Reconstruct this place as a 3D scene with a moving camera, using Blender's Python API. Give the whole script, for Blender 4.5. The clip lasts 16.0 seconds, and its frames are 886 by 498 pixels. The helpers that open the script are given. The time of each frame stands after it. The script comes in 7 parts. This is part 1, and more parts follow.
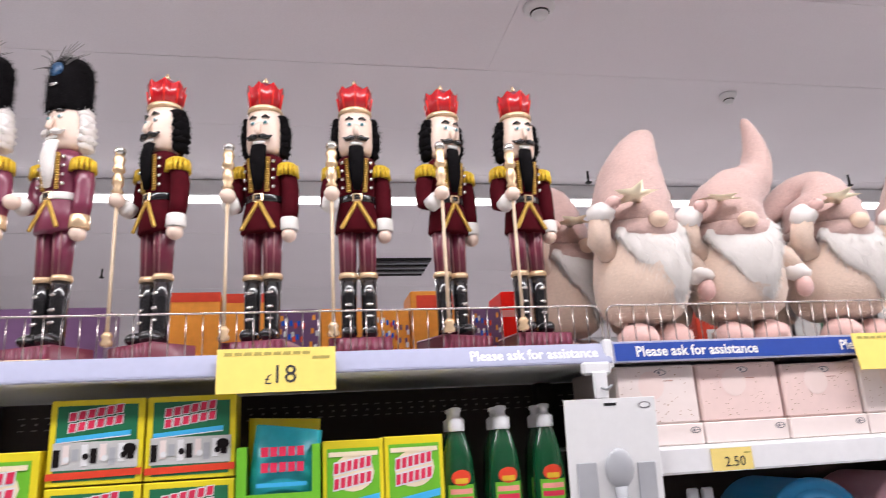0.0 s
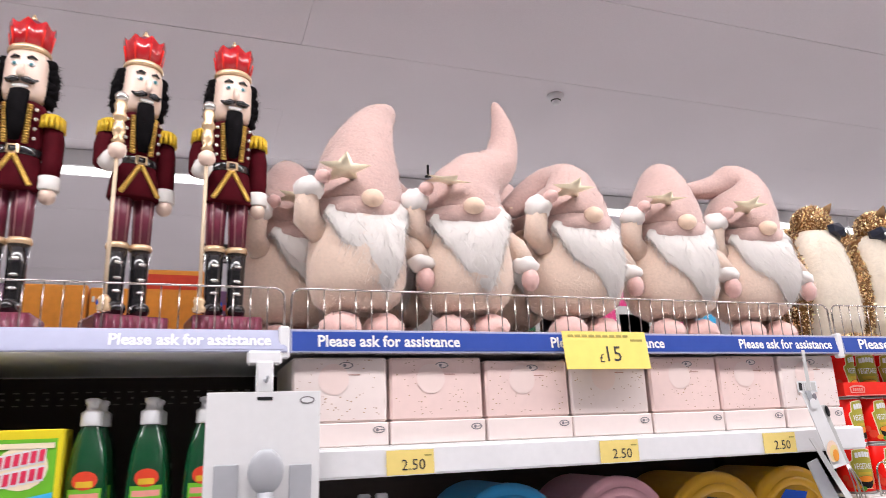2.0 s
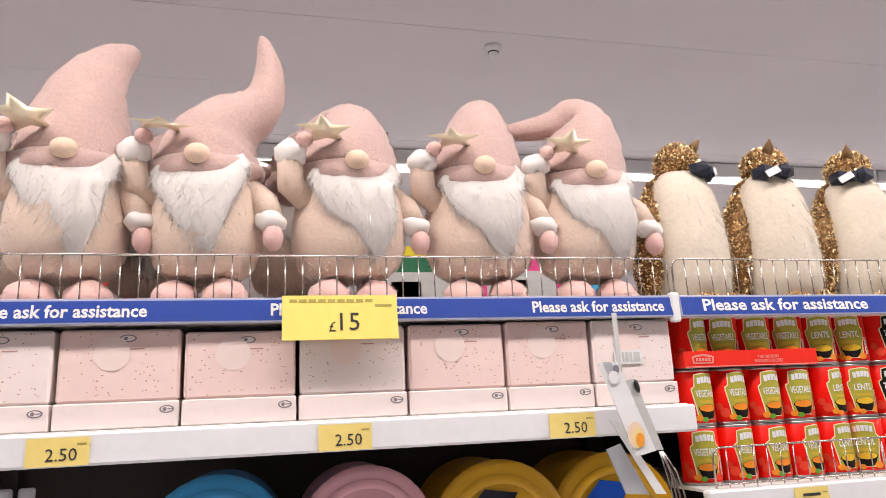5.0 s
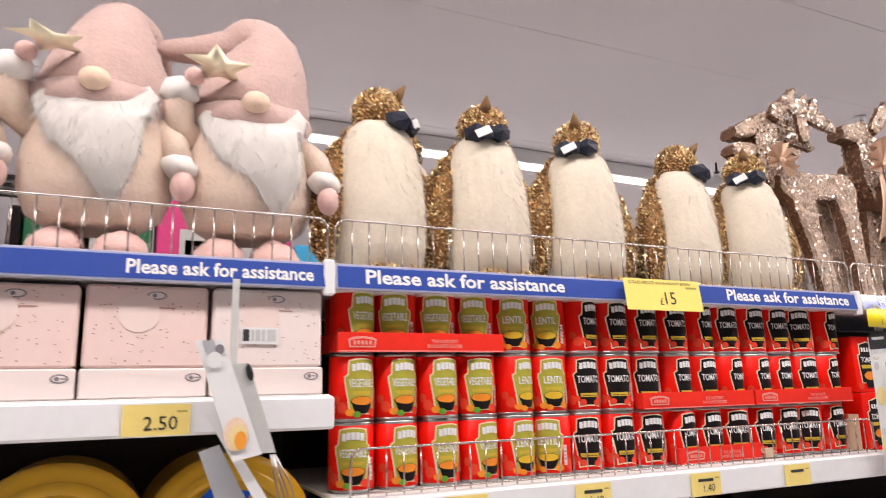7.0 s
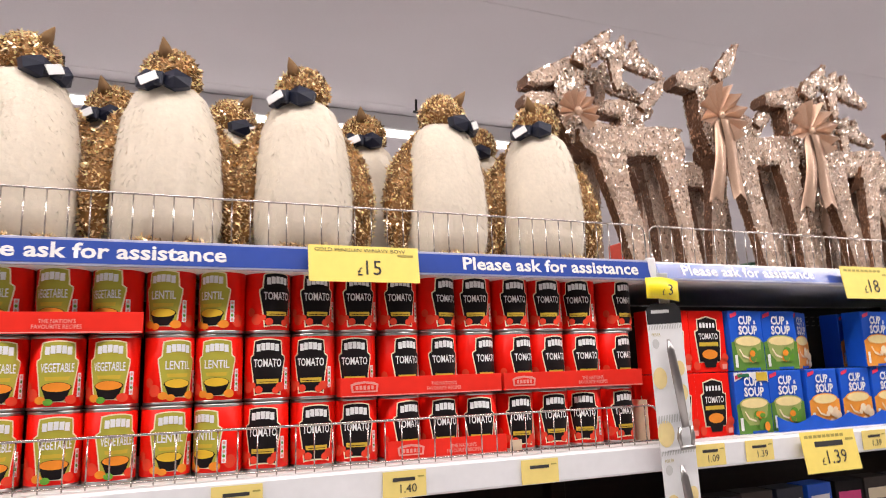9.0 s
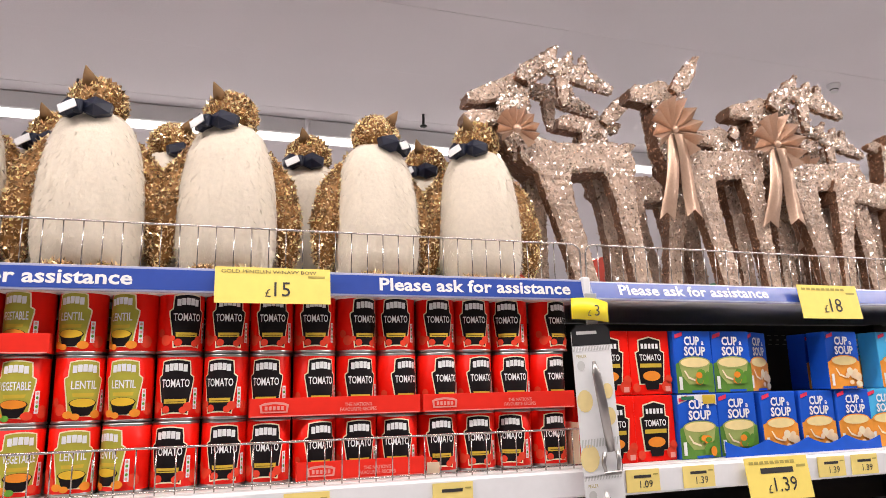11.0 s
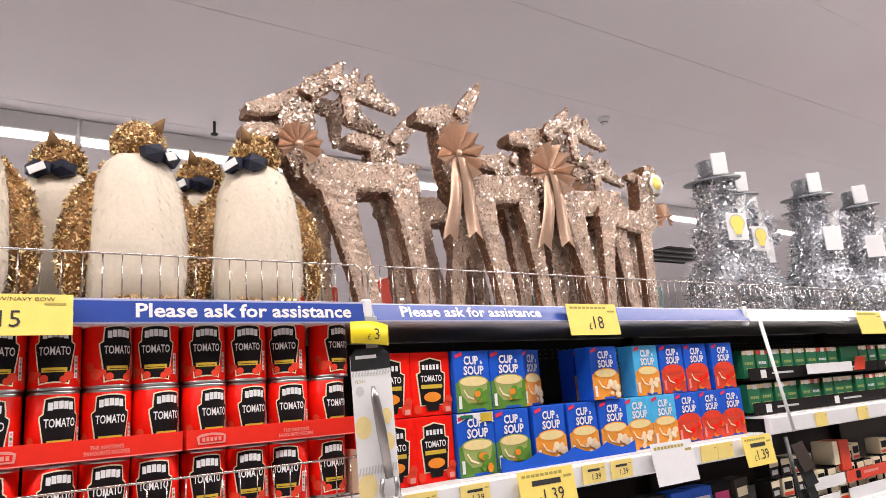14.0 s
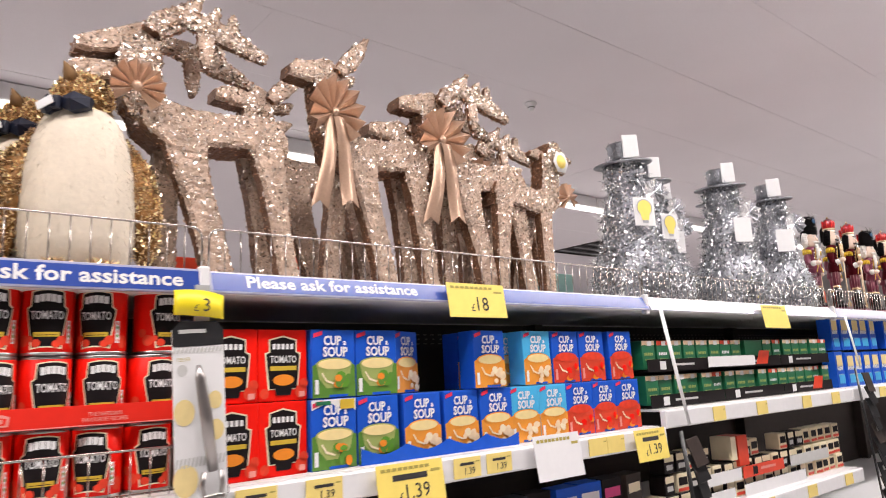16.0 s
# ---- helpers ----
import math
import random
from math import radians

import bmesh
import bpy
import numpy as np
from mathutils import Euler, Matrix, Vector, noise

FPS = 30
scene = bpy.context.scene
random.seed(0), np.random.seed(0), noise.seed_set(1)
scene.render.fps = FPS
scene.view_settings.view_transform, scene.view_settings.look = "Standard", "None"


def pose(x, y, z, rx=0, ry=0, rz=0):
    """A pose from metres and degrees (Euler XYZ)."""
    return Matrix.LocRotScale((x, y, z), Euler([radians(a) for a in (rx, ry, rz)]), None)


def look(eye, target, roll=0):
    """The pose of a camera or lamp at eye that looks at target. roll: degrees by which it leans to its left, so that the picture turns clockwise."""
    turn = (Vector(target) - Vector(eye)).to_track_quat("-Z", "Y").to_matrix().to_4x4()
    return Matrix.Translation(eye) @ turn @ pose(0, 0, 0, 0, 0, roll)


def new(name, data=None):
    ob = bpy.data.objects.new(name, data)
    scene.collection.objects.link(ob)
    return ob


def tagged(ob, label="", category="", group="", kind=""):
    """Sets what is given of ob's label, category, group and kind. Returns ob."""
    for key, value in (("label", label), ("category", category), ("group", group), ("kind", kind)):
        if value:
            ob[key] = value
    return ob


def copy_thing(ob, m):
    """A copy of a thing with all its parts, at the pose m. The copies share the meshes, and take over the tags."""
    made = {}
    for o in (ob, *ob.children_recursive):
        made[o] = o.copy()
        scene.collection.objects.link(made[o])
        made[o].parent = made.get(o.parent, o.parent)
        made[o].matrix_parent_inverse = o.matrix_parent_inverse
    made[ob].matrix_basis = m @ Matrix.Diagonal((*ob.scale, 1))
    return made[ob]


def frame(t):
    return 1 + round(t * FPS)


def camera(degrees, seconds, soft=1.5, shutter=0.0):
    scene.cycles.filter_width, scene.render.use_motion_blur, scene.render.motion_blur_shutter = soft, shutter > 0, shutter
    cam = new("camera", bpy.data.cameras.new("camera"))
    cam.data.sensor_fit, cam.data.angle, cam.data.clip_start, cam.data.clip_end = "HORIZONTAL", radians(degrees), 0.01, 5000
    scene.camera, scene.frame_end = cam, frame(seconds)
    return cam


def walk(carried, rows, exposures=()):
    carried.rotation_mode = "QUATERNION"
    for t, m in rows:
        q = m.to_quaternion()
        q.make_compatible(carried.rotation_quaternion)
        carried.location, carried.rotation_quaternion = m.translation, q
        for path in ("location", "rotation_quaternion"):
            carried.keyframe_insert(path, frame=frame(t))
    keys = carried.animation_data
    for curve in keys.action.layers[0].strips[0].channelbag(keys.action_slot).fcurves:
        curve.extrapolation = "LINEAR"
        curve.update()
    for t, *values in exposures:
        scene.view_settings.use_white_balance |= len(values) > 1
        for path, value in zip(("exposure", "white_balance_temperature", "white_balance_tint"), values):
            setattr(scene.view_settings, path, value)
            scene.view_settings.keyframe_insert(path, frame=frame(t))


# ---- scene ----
cam = camera(65.0, 16.0, soft=0.65, shutter=0.4)
PATH = [
    (0, (-0.569, -1.261, 1.494), (-0.192, 0.632, 2.02), -3.2),
    (0.5, (-0.488, -1.264, 1.495), (-0.014, 0.592, 2.071), -4.0),
    (1, (-0.372, -1.265, 1.49), (0.138, 0.574, 2.09), -3.6),
    (1.5, (-0.244, -1.259, 1.495), (0.34, 0.562, 2.078), -3.1),
    (2, (-0.149, -1.208, 1.476), (0.508, 0.611, 1.985), -2.2),
    (2.5, (-0.024, -1.157, 1.481), (0.605, 0.663, 2.022), -1.1),
    (3, (0.11, -1.113, 1.482), (0.768, 0.692, 2.036), -2.0),
    (3.2, (0.168, -1.107, 1.48), (0.85, 0.696, 2.011), -3.2),
    (5.3, (0.546, -1.172, 1.457), (0.995, 0.722, 1.918), -2.3),
    (5.5, (0.574, -1.141, 1.465), (1.04, 0.744, 1.946), -1.6),
    (6, (0.695, -1.08, 1.459), (1.262, 0.773, 1.954), 1.0),
    (6.5, (0.815, -1.04, 1.46), (1.532, 0.772, 1.91), -0.9),
    (7, (0.947, -1.037, 1.46), (1.788, 0.734, 1.856), -1.3),
    (7.5, (1.07, -1.129, 1.469), (1.77, 0.714, 1.812), 0.3),
    (8, (1.249, -1.14, 1.444), (2.095, 0.642, 1.773), -1.3),
    (8.5, (1.437, -1.114, 1.435), (2.271, 0.658, 1.843), 0.1),
    (9, (1.58, -1.108, 1.444), (2.34, 0.707, 1.802), -1.9),
    (9.5, (1.709, -1.145, 1.458), (2.284, 0.746, 1.765), -0.3),
    (10, (1.782, -1.202, 1.466), (2.394, 0.668, 1.825), -0.2),
    (10.2, (1.807, -1.209, 1.463), (2.411, 0.657, 1.855), -1.1),
    (12.3, (1.77, -1.15, 1.453), (2.458, 0.687, 1.84), -1.7),
    (12.5, (1.776, -1.15, 1.46), (2.474, 0.684, 1.847), -2.4),
    (13, (1.801, -1.159, 1.478), (2.69, 0.586, 1.879), -3.1),
    (13.5, (1.832, -1.171, 1.479), (2.901, 0.469, 1.885), -3.8),
    (14, (1.855, -1.174, 1.477), (2.983, 0.428, 1.88), -4.1),
    (14.5, (1.849, -1.177, 1.469), (3.02, 0.394, 1.869), -4.0),
    (15, (1.862, -1.155, 1.461), (3.093, 0.381, 1.812), -5.1),
    (15.5, (1.923, -1.132, 1.461), (3.2, 0.374, 1.779), -4.7),
    (16, (2.067, -1.137, 1.457), (3.326, 0.373, 1.824), -2.9),
]
walk(cam, [(t, look(eye, target, roll)) for t, eye, target, roll in PATH], exposures=[(0, 0.03, 6350, 10), (3.2, 0.02, 6550, 10), (5.4, -0.08, 6850, 10), (10, -0.06, 6850, 10), (16, -0.04, 6850, 10)])
# ---- light ----
world = bpy.data.worlds.new("store_world")
scene.world = world
world.use_nodes = True
world.node_tree.nodes["Background"].inputs[0].default_value = (0.75, 0.78, 0.85, 1)
world.node_tree.nodes["Background"].inputs[1].default_value = 0.03

CEIL, SHELF = 3.04, 1.645
LIGHT_ROWS = [(-0.78, 240.0), (2.78, 200.0), (10.1, 150.0)]


# ---- materials ----
def mat(name, color, rough=0.5, metal=0.0, grain=60.0, amount=0.12, bump=0.15, blotch=3.0, sheen=0.0, emit=0.0, coat=0.0, spec=0.5, sparkle=0.0, depth=0.002, stretch=(1, 1, 1)):
    m = bpy.data.materials.new(name)
    m.use_nodes = True
    nt = m.node_tree
    b = nt.nodes["Principled BSDF"]
    b.inputs["Roughness"].default_value = rough
    b.inputs["Metallic"].default_value = metal
    b.inputs["Specular IOR Level"].default_value = spec
    b.inputs["Coat Weight"].default_value = coat
    b.inputs["Coat Roughness"].default_value = 0.08
    b.inputs["Sheen Weight"].default_value = sheen
    b.inputs["Sheen Roughness"].default_value = 0.5
    tc = nt.nodes.new("ShaderNodeTexCoord")
    n1 = nt.nodes.new("ShaderNodeTexNoise")
    n1.inputs["Scale"].default_value = grain
    n1.inputs["Detail"].default_value = 4
    n2 = nt.nodes.new("ShaderNodeTexNoise")
    n2.inputs["Scale"].default_value = blotch
    nt.links.new(tc.outputs["Object"], n1.inputs["Vector"])
    nt.links.new(tc.outputs["Object"], n2.inputs["Vector"])
    add = nt.nodes.new("ShaderNodeMath")
    add.operation = "ADD"
    nt.links.new(n1.outputs["Fac"], add.inputs[0])
    nt.links.new(n2.outputs["Fac"], add.inputs[1])
    rng = nt.nodes.new("ShaderNodeMapRange")
    rng.inputs["From Min"].default_value, rng.inputs["From Max"].default_value = 0.6, 1.4
    rng.inputs["To Min"].default_value, rng.inputs["To Max"].default_value = 1 - amount, 1 + amount
    nt.links.new(add.outputs[0], rng.inputs["Value"])
    mul = nt.nodes.new("ShaderNodeMix")
    mul.data_type, mul.blend_type = "RGBA", "MULTIPLY"
    mul.inputs["Factor"].default_value = 1
    mul.inputs["A"].default_value = (*color, 1)
    nt.links.new(rng.outputs[0], mul.inputs["B"])
    nt.links.new(mul.outputs["Result"], b.inputs["Base Color"])
    if bump:
        bp = nt.nodes.new("ShaderNodeBump")
        bp.inputs["Strength"].default_value = bump
        bp.inputs["Distance"].default_value = depth
        nt.links.new(n1.outputs["Fac"], bp.inputs["Height"])
        if sparkle:
            vo = nt.nodes.new("ShaderNodeTexVoronoi")
            vo.inputs["Scale"].default_value = sparkle
            mp = nt.nodes.new("ShaderNodeMapping")
            mp.inputs["Scale"].default_value = stretch
            nt.links.new(tc.outputs["Object"], mp.inputs["Vector"])
            nt.links.new(mp.outputs["Vector"], vo.inputs["Vector"])
            nt.links.new(vo.outputs["Color"], bp.inputs["Height"])
        nt.links.new(bp.outputs["Normal"], b.inputs["Normal"])
    if emit:
        b.inputs["Emission Color"].default_value = (1.0, 0.97, 0.95, 1)
        b.inputs["Emission Strength"].default_value = emit
    return m


def tinsel(name, color, rough=0.28, metal=0.62, low=0.12, high=1.9):
    """Foil strands: each flake takes its own brightness, which paints glints into the colour."""
    m = mat(name, color, rough, metal, grain=220, amount=0.25, bump=0.9, blotch=14, sparkle=170, depth=0.004)
    nt = m.node_tree
    geo = nt.nodes.new("ShaderNodeNewGeometry")
    rng = nt.nodes.new("ShaderNodeMapRange")
    rng.inputs["To Min"].default_value, rng.inputs["To Max"].default_value = low, high
    nt.links.new(geo.outputs["Random Per Island"], rng.inputs["Value"])
    b = nt.nodes["Principled BSDF"]
    old = b.inputs["Base Color"].links[0].from_socket
    mul = nt.nodes.new("ShaderNodeMix")
    mul.data_type, mul.blend_type = "RGBA", "MULTIPLY"
    mul.inputs["Factor"].default_value = 1
    nt.links.new(old, mul.inputs["A"])
    nt.links.new(rng.outputs[0], mul.inputs["B"])
    nt.links.new(mul.outputs["Result"], b.inputs["Base Color"])
    return m


M = {}
M["ceiling"] = mat("ceiling_paint", (0.80, 0.765, 0.81), 0.75, grain=180, amount=0.05, bump=0.2, blotch=1.2)
M["seam"] = mat("ceiling_void", (0.30, 0.29, 0.31), 0.9)
# Grey set to bounce as little light as shelves full of goods.
M["wall"] = mat("stand_in_wall", (0.34, 0.33, 0.33), 0.8, amount=0.05)
M["floor"] = mat("floor_vinyl", (0.78, 0.75, 0.74), 0.3, amount=0.08, bump=0.05)
M["steel_white"] = mat("white_shelf_enamel", (0.80, 0.80, 0.82), 0.35, amount=0.04, bump=0.05, blotch=6)
M["cream_steel"] = mat("cream_shelf_enamel", (0.72, 0.71, 0.70), 0.4, amount=0.05, bump=0.05)
M["brown_panel"] = mat("dark_back_panel", (0.034, 0.022, 0.018), 0.6, amount=0.2)
M["hole"] = mat("slot_edge", (0.28, 0.25, 0.23), 0.5, metal=0.5)
M["black"] = mat("black_plastic", (0.015, 0.015, 0.017), 0.4, amount=0.2)
M["blue"] = mat("blue_shelf_strip", (0.03, 0.075, 0.36), 0.22, amount=0.06, bump=0.02, coat=0.6)
# Clear strip holder; the pale tone also stands in for glare on some inserts.
M["strip_clear_glare"] = mat("glossy_strip_holder_and_glare", (0.40, 0.42, 0.58), 0.2, amount=0.04, bump=0.02, coat=1.0)
M["white"] = mat("white_print", (0.78, 0.78, 0.79), 0.45, amount=0.03, bump=0.0)
M["white_plastic"] = mat("white_plastic", (0.80, 0.80, 0.82), 0.35, amount=0.03, bump=0.03)
M["grey_plastic"] = mat("grey_plastic", (0.42, 0.43, 0.46), 0.35, amount=0.05, bump=0.03)
M["yellow_card"] = mat("yellow_price_card", (0.90, 0.71, 0.17), 0.5, amount=0.05, bump=0.03, blotch=8)
M["flag_yellow"] = mat("bright_yellow_flag", (0.92, 0.74, 0.02), 0.4, amount=0.04, bump=0.02)
M["yellow_pale"] = mat("pale_yellow_ticket", (0.86, 0.68, 0.22), 0.5, amount=0.05, bump=0.03)
M["ink"] = mat("black_ink", (0.03, 0.028, 0.03), 0.6, bump=0)
M["ink_grey"] = mat("faded_ink", (0.42, 0.34, 0.08), 0.6, bump=0)
M["wire"] = mat("zinc_wire", (0.50, 0.46, 0.43), 0.25, metal=1.0, amount=0.1, bump=0.05)
M["tube"] = mat("lamp_tube", (0.9, 0.9, 0.9), 0.5, emit=3.2, bump=0)
M["fixture"] = mat("lamp_housing", (0.75, 0.75, 0.76), 0.5, amount=0.03, bump=0)
# figures
M["velvet"] = mat("burgundy_velvet", (0.066, 0.0015, 0.006), 0.8, amount=0.25, bump=0.2, spec=0.12)
M["maroon"] = mat("maroon_gloss_paint", (0.15, 0.018, 0.042), 0.38, amount=0.12, bump=0.03, coat=0.1)
M["red_gloss"] = mat("red_gloss_paint", (0.52, 0.012, 0.018), 0.16, amount=0.1, bump=0.03, coat=0.8)
M["skin_paint"] = mat("painted_wood_skin", (0.84, 0.65, 0.54), 0.35, amount=0.05, bump=0.04, coat=0.2)
M["black_fur"] = mat("black_fake_fur", (0.006, 0.005, 0.006), 0.9, spec=0.1, amount=0.4, bump=0.5)
M["gold_braid"] = mat("gold_braid", (0.55, 0.34, 0.07), 0.35, metal=0.6, grain=300, amount=0.4, bump=0.8)
M["gold_yellow"] = mat("yellow_gold_fringe", (0.75, 0.50, 0.03), 0.4, metal=0.3, grain=250, amount=0.35, bump=0.7)
M["gold_paint"] = mat("gold_paint", (0.80, 0.58, 0.36), 0.26, metal=0.55, amount=0.1, bump=0.05)
M["stick"] = mat("pale_wooden_stick", (0.70, 0.54, 0.38), 0.4, amount=0.15, bump=0.05)
M["white_cuff"] = mat("white_felt", (0.80, 0.77, 0.74), 0.85, amount=0.06, bump=0.3)
M["boot"] = mat("black_boot_paint", (0.015, 0.014, 0.016), 0.15, amount=0.1, coat=0.6, bump=0.02)
M["pearl"] = mat("silver_button", (0.8, 0.78, 0.74), 0.15, metal=0.8, bump=0)
M["eye_blue"] = mat("blue_green_paint", (0.05, 0.22, 0.26), 0.3, bump=0)
M["stripe"] = mat("pale_stripe", (0.34, 0.15, 0.16), 0.5, bump=0.05)
M["plum"] = mat("plum_trouser_paint", (0.20, 0.03, 0.07), 0.35, amount=0.1, coat=0.3, bump=0.03)
M["peacock"] = mat("peacock_feather", (0.02, 0.07, 0.16), 0.3, amount=0.5, bump=0.3)
M["feather"] = mat("grey_feather", (0.16, 0.15, 0.15), 0.7, amount=0.3)
M["white_fur"] = mat("white_fake_fur", (0.82, 0.775, 0.745), 0.9, grain=90, amount=0.04, bump=0.25, sheen=0.3)
M["plush_peach"] = mat("peach_plush", (0.77, 0.595, 0.485), 0.9, grain=160, amount=0.10, bump=0.5, blotch=9, sheen=0.4)
M["plush_pink"] = mat("dusty_pink_plush", (0.585, 0.40, 0.36), 0.9, grain=160, amount=0.14, bump=0.6, blotch=12, sheen=0.45)
M["plush_foot"] = mat("pink_plush_feet", (0.76, 0.49, 0.45), 0.9, grain=160, amount=0.10, bump=0.5, sheen=0.4)
M["nose"] = mat("orange_peach_plush", (0.84, 0.62, 0.47), 0.9, grain=200, amount=0.08, bump=0.4, sheen=0.3)
M["gold_cloth"] = mat("pale_gold_cloth", (0.90, 0.79, 0.58), 0.40, metal=0.3, amount=0.12, bump=0.2, blotch=25)
M["cream_fur"] = mat("cream_fake_fur", (0.76, 0.67, 0.555), 0.85, grain=120, amount=0.10, bump=0.5, blotch=12, sheen=0.3)
M["gold_tinsel"] = tinsel("gold_tinsel", (1.0, 0.70, 0.40))
M["brown_felt"] = mat("brown_felt", (0.22, 0.12, 0.05), 0.8, amount=0.2, bump=0.3)
M["navy"] = mat("navy_satin", (0.006, 0.009, 0.026), 0.45, amount=0.2, bump=0.15)
M["champagne"] = tinsel("champagne_tinsel", (1.0, 0.80, 0.66), 0.17, 0.75, 0.30, 2.1)
M["gold_dark"] = mat("gold_foil_base", (0.24, 0.115, 0.035), 0.45, metal=0.5, grain=150, amount=0.5, bump=0.8, blotch=25, depth=0.004)
M["bin_teal"] = mat("muted_teal_plastic", (0.20, 0.36, 0.33), 0.45, amount=0.08)
M["champagne_dark"] = mat("champagne_foil", (0.46, 0.335, 0.26), 0.5, metal=0.3, grain=150, amount=0.4, bump=0.8, blotch=25, depth=0.004)
# Browner copies of the champagne foil and tinsel: shade painted on board edges.
M["foil_edge_shade"] = mat("foil_edge_shade", (0.19, 0.092, 0.052), 0.5, metal=0.4, grain=150, amount=0.4, bump=0.8, blotch=25, depth=0.004)
M["champagne_edge_shade"] = tinsel("edge_shade_tinsel", (0.36, 0.195, 0.118), 0.30)
M["bow_foil"] = mat("rose_gold_ribbon", (0.54, 0.36, 0.26), 0.36, metal=0.55, amount=0.12, bump=0.1, grain=200)
M["silver"] = tinsel("silver_tinsel", (0.80, 0.82, 0.87), 0.16, 0.85, 0.25, 1.9)
M["silver_dark"] = mat("silver_foil", (0.26, 0.27, 0.30), 0.35, metal=0.8, grain=120, amount=0.4, bump=0.7, blotch=20, depth=0.004)
# packaging
M["can_red"] = mat("red_paper_label", (0.90, 0.012, 0.006), 0.36, amount=0.08, bump=0.03, spec=0.18)
M["tray_red"] = mat("red_card_tray", (0.82, 0.030, 0.018), 0.6, spec=0.15, amount=0.06, bump=0.05)
M["tray_pink"] = mat("pink_red_print", (0.80, 0.30, 0.26), 0.55, bump=0)
M["tin"] = mat("tin_steel", (0.42, 0.40, 0.39), 0.3, metal=1.0, amount=0.06, bump=0.05)
M["lab_cream"] = mat("cream_print", (0.86, 0.74, 0.52), 0.4, amount=0.04, bump=0)
M["lab_black"] = mat("black_print", (0.010, 0.007, 0.008), 0.5, spec=0.15, amount=0.1, bump=0)
M["lab_green"] = mat("olive_green_print", (0.42, 0.385, 0.055), 0.4, amount=0.12, spec=0.2, bump=0)
M["lab_yellow"] = mat("golden_soup_print", (0.74, 0.46, 0.04), 0.4, amount=0.12, spec=0.2, bump=0)
M["lab_orange"] = mat("orange_soup_print", (0.80, 0.26, 0.03), 0.4, amount=0.15, spec=0.2, bump=0)
M["lab_gold"] = mat("mustard_band_print", (0.60, 0.42, 0.05), 0.4, spec=0.2, bump=0)
M["lab_tomato"] = mat("tomato_print", (0.75, 0.06, 0.03), 0.3, amount=0.2, spec=0.2, bump=0)
M["lab_leaf"] = mat("leaf_green_print", (0.12, 0.32, 0.04), 0.4, amount=0.2, spec=0.2, bump=0)
M["pk_blue"] = mat("royal_blue_carton", (0.008, 0.095, 0.58), 0.4, amount=0.08, bump=0.05, spec=0.3)
M["pk_sky"] = mat("sky_blue_carton", (0.06, 0.46, 0.82), 0.32, amount=0.08, bump=0.03, coat=0.3)
M["pk_green"] = mat("fresh_green_carton", (0.10, 0.25, 0.035), 0.35, amount=0.15, bump=0.03)
M["pk_orange"] = mat("orange_carton", (0.88, 0.34, 0.045), 0.35, amount=0.12, bump=0.03)
M["pk_red"] = mat("scarlet_carton", (0.72, 0.06, 0.025), 0.35, amount=0.12, bump=0.03)
M["pk_bowl"] = mat("bowl_print", (0.36, 0.43, 0.14), 0.4, amount=0.1, spec=0.2, bump=0)
M["pk_soup"] = mat("creamy_soup_print", (0.82, 0.66, 0.32), 0.4, amount=0.08, spec=0.2, bump=0)
M["pk_bread"] = mat("bread_print", (0.86, 0.66, 0.44), 0.4, amount=0.2, spec=0.2, bump=0)
M["pk_dkgreen"] = mat("dark_green_carton", (0.014, 0.16, 0.07), 0.35, amount=0.1, bump=0.03, coat=0.3)
M["pk_yellow"] = mat("bright_yellow_carton", (0.80, 0.66, 0.02), 0.35, amount=0.06, bump=0.03, coat=0.2)
M["pk_lime"] = mat("lime_green_carton", (0.16, 0.50, 0.03), 0.35, amount=0.12, bump=0.03)
M["pk_teal"] = mat("teal_pouch", (0.03, 0.38, 0.46), 0.3, amount=0.15, bump=0.15)
M["pk_magenta"] = mat("cherry_red_print", (0.70, 0.03, 0.09), 0.4, amount=0.1, bump=0)
M["pk_purple"] = mat("purple_carton", (0.17, 0.08, 0.19), 0.4, amount=0.1)
M["pk_hotpink"] = mat("hot_pink_carton", (0.75, 0.06, 0.25), 0.4, amount=0.08)
M["bottle_green"] = mat("dark_green_bottle", (0.006, 0.07, 0.025), 0.12, amount=0.1, bump=0.03, coat=0.8)
M["box_pink"] = mat("pale_pink_paper", (0.82, 0.62, 0.58), 0.6, amount=0.04, bump=0.08, blotch=12)
M["box_white"] = mat("white_pink_paper", (0.82, 0.71, 0.68), 0.6, amount=0.03, bump=0.05)
M["box_dark"] = mat("rose_paper", (0.45, 0.24, 0.20), 0.7, amount=0.08, bump=0.08)
M["box_speck"] = mat("bronze_speck_ink", (0.42, 0.26, 0.16), 0.5, bump=0)
M["sticker"] = mat("clear_round_sticker", (0.83, 0.67, 0.63), 0.3, amount=0.02, bump=0)
M["box_grey"] = mat("grey_stamp_ink", (0.22, 0.20, 0.22), 0.6, bump=0)
M["drum_yellow"] = mat("mustard_plastic", (0.72, 0.40, 0.02), 0.3, amount=0.06, bump=0.03)
M["drum_blue"] = mat("azure_plastic", (0.03, 0.30, 0.62), 0.3, amount=0.06, bump=0.03)
M["drum_pink"] = mat("pink_plastic", (0.78, 0.42, 0.48), 0.3, amount=0.06, bump=0.03)
M["back_grey"] = mat("pale_grey_carton", (0.55, 0.55, 0.54), 0.5, amount=0.08)


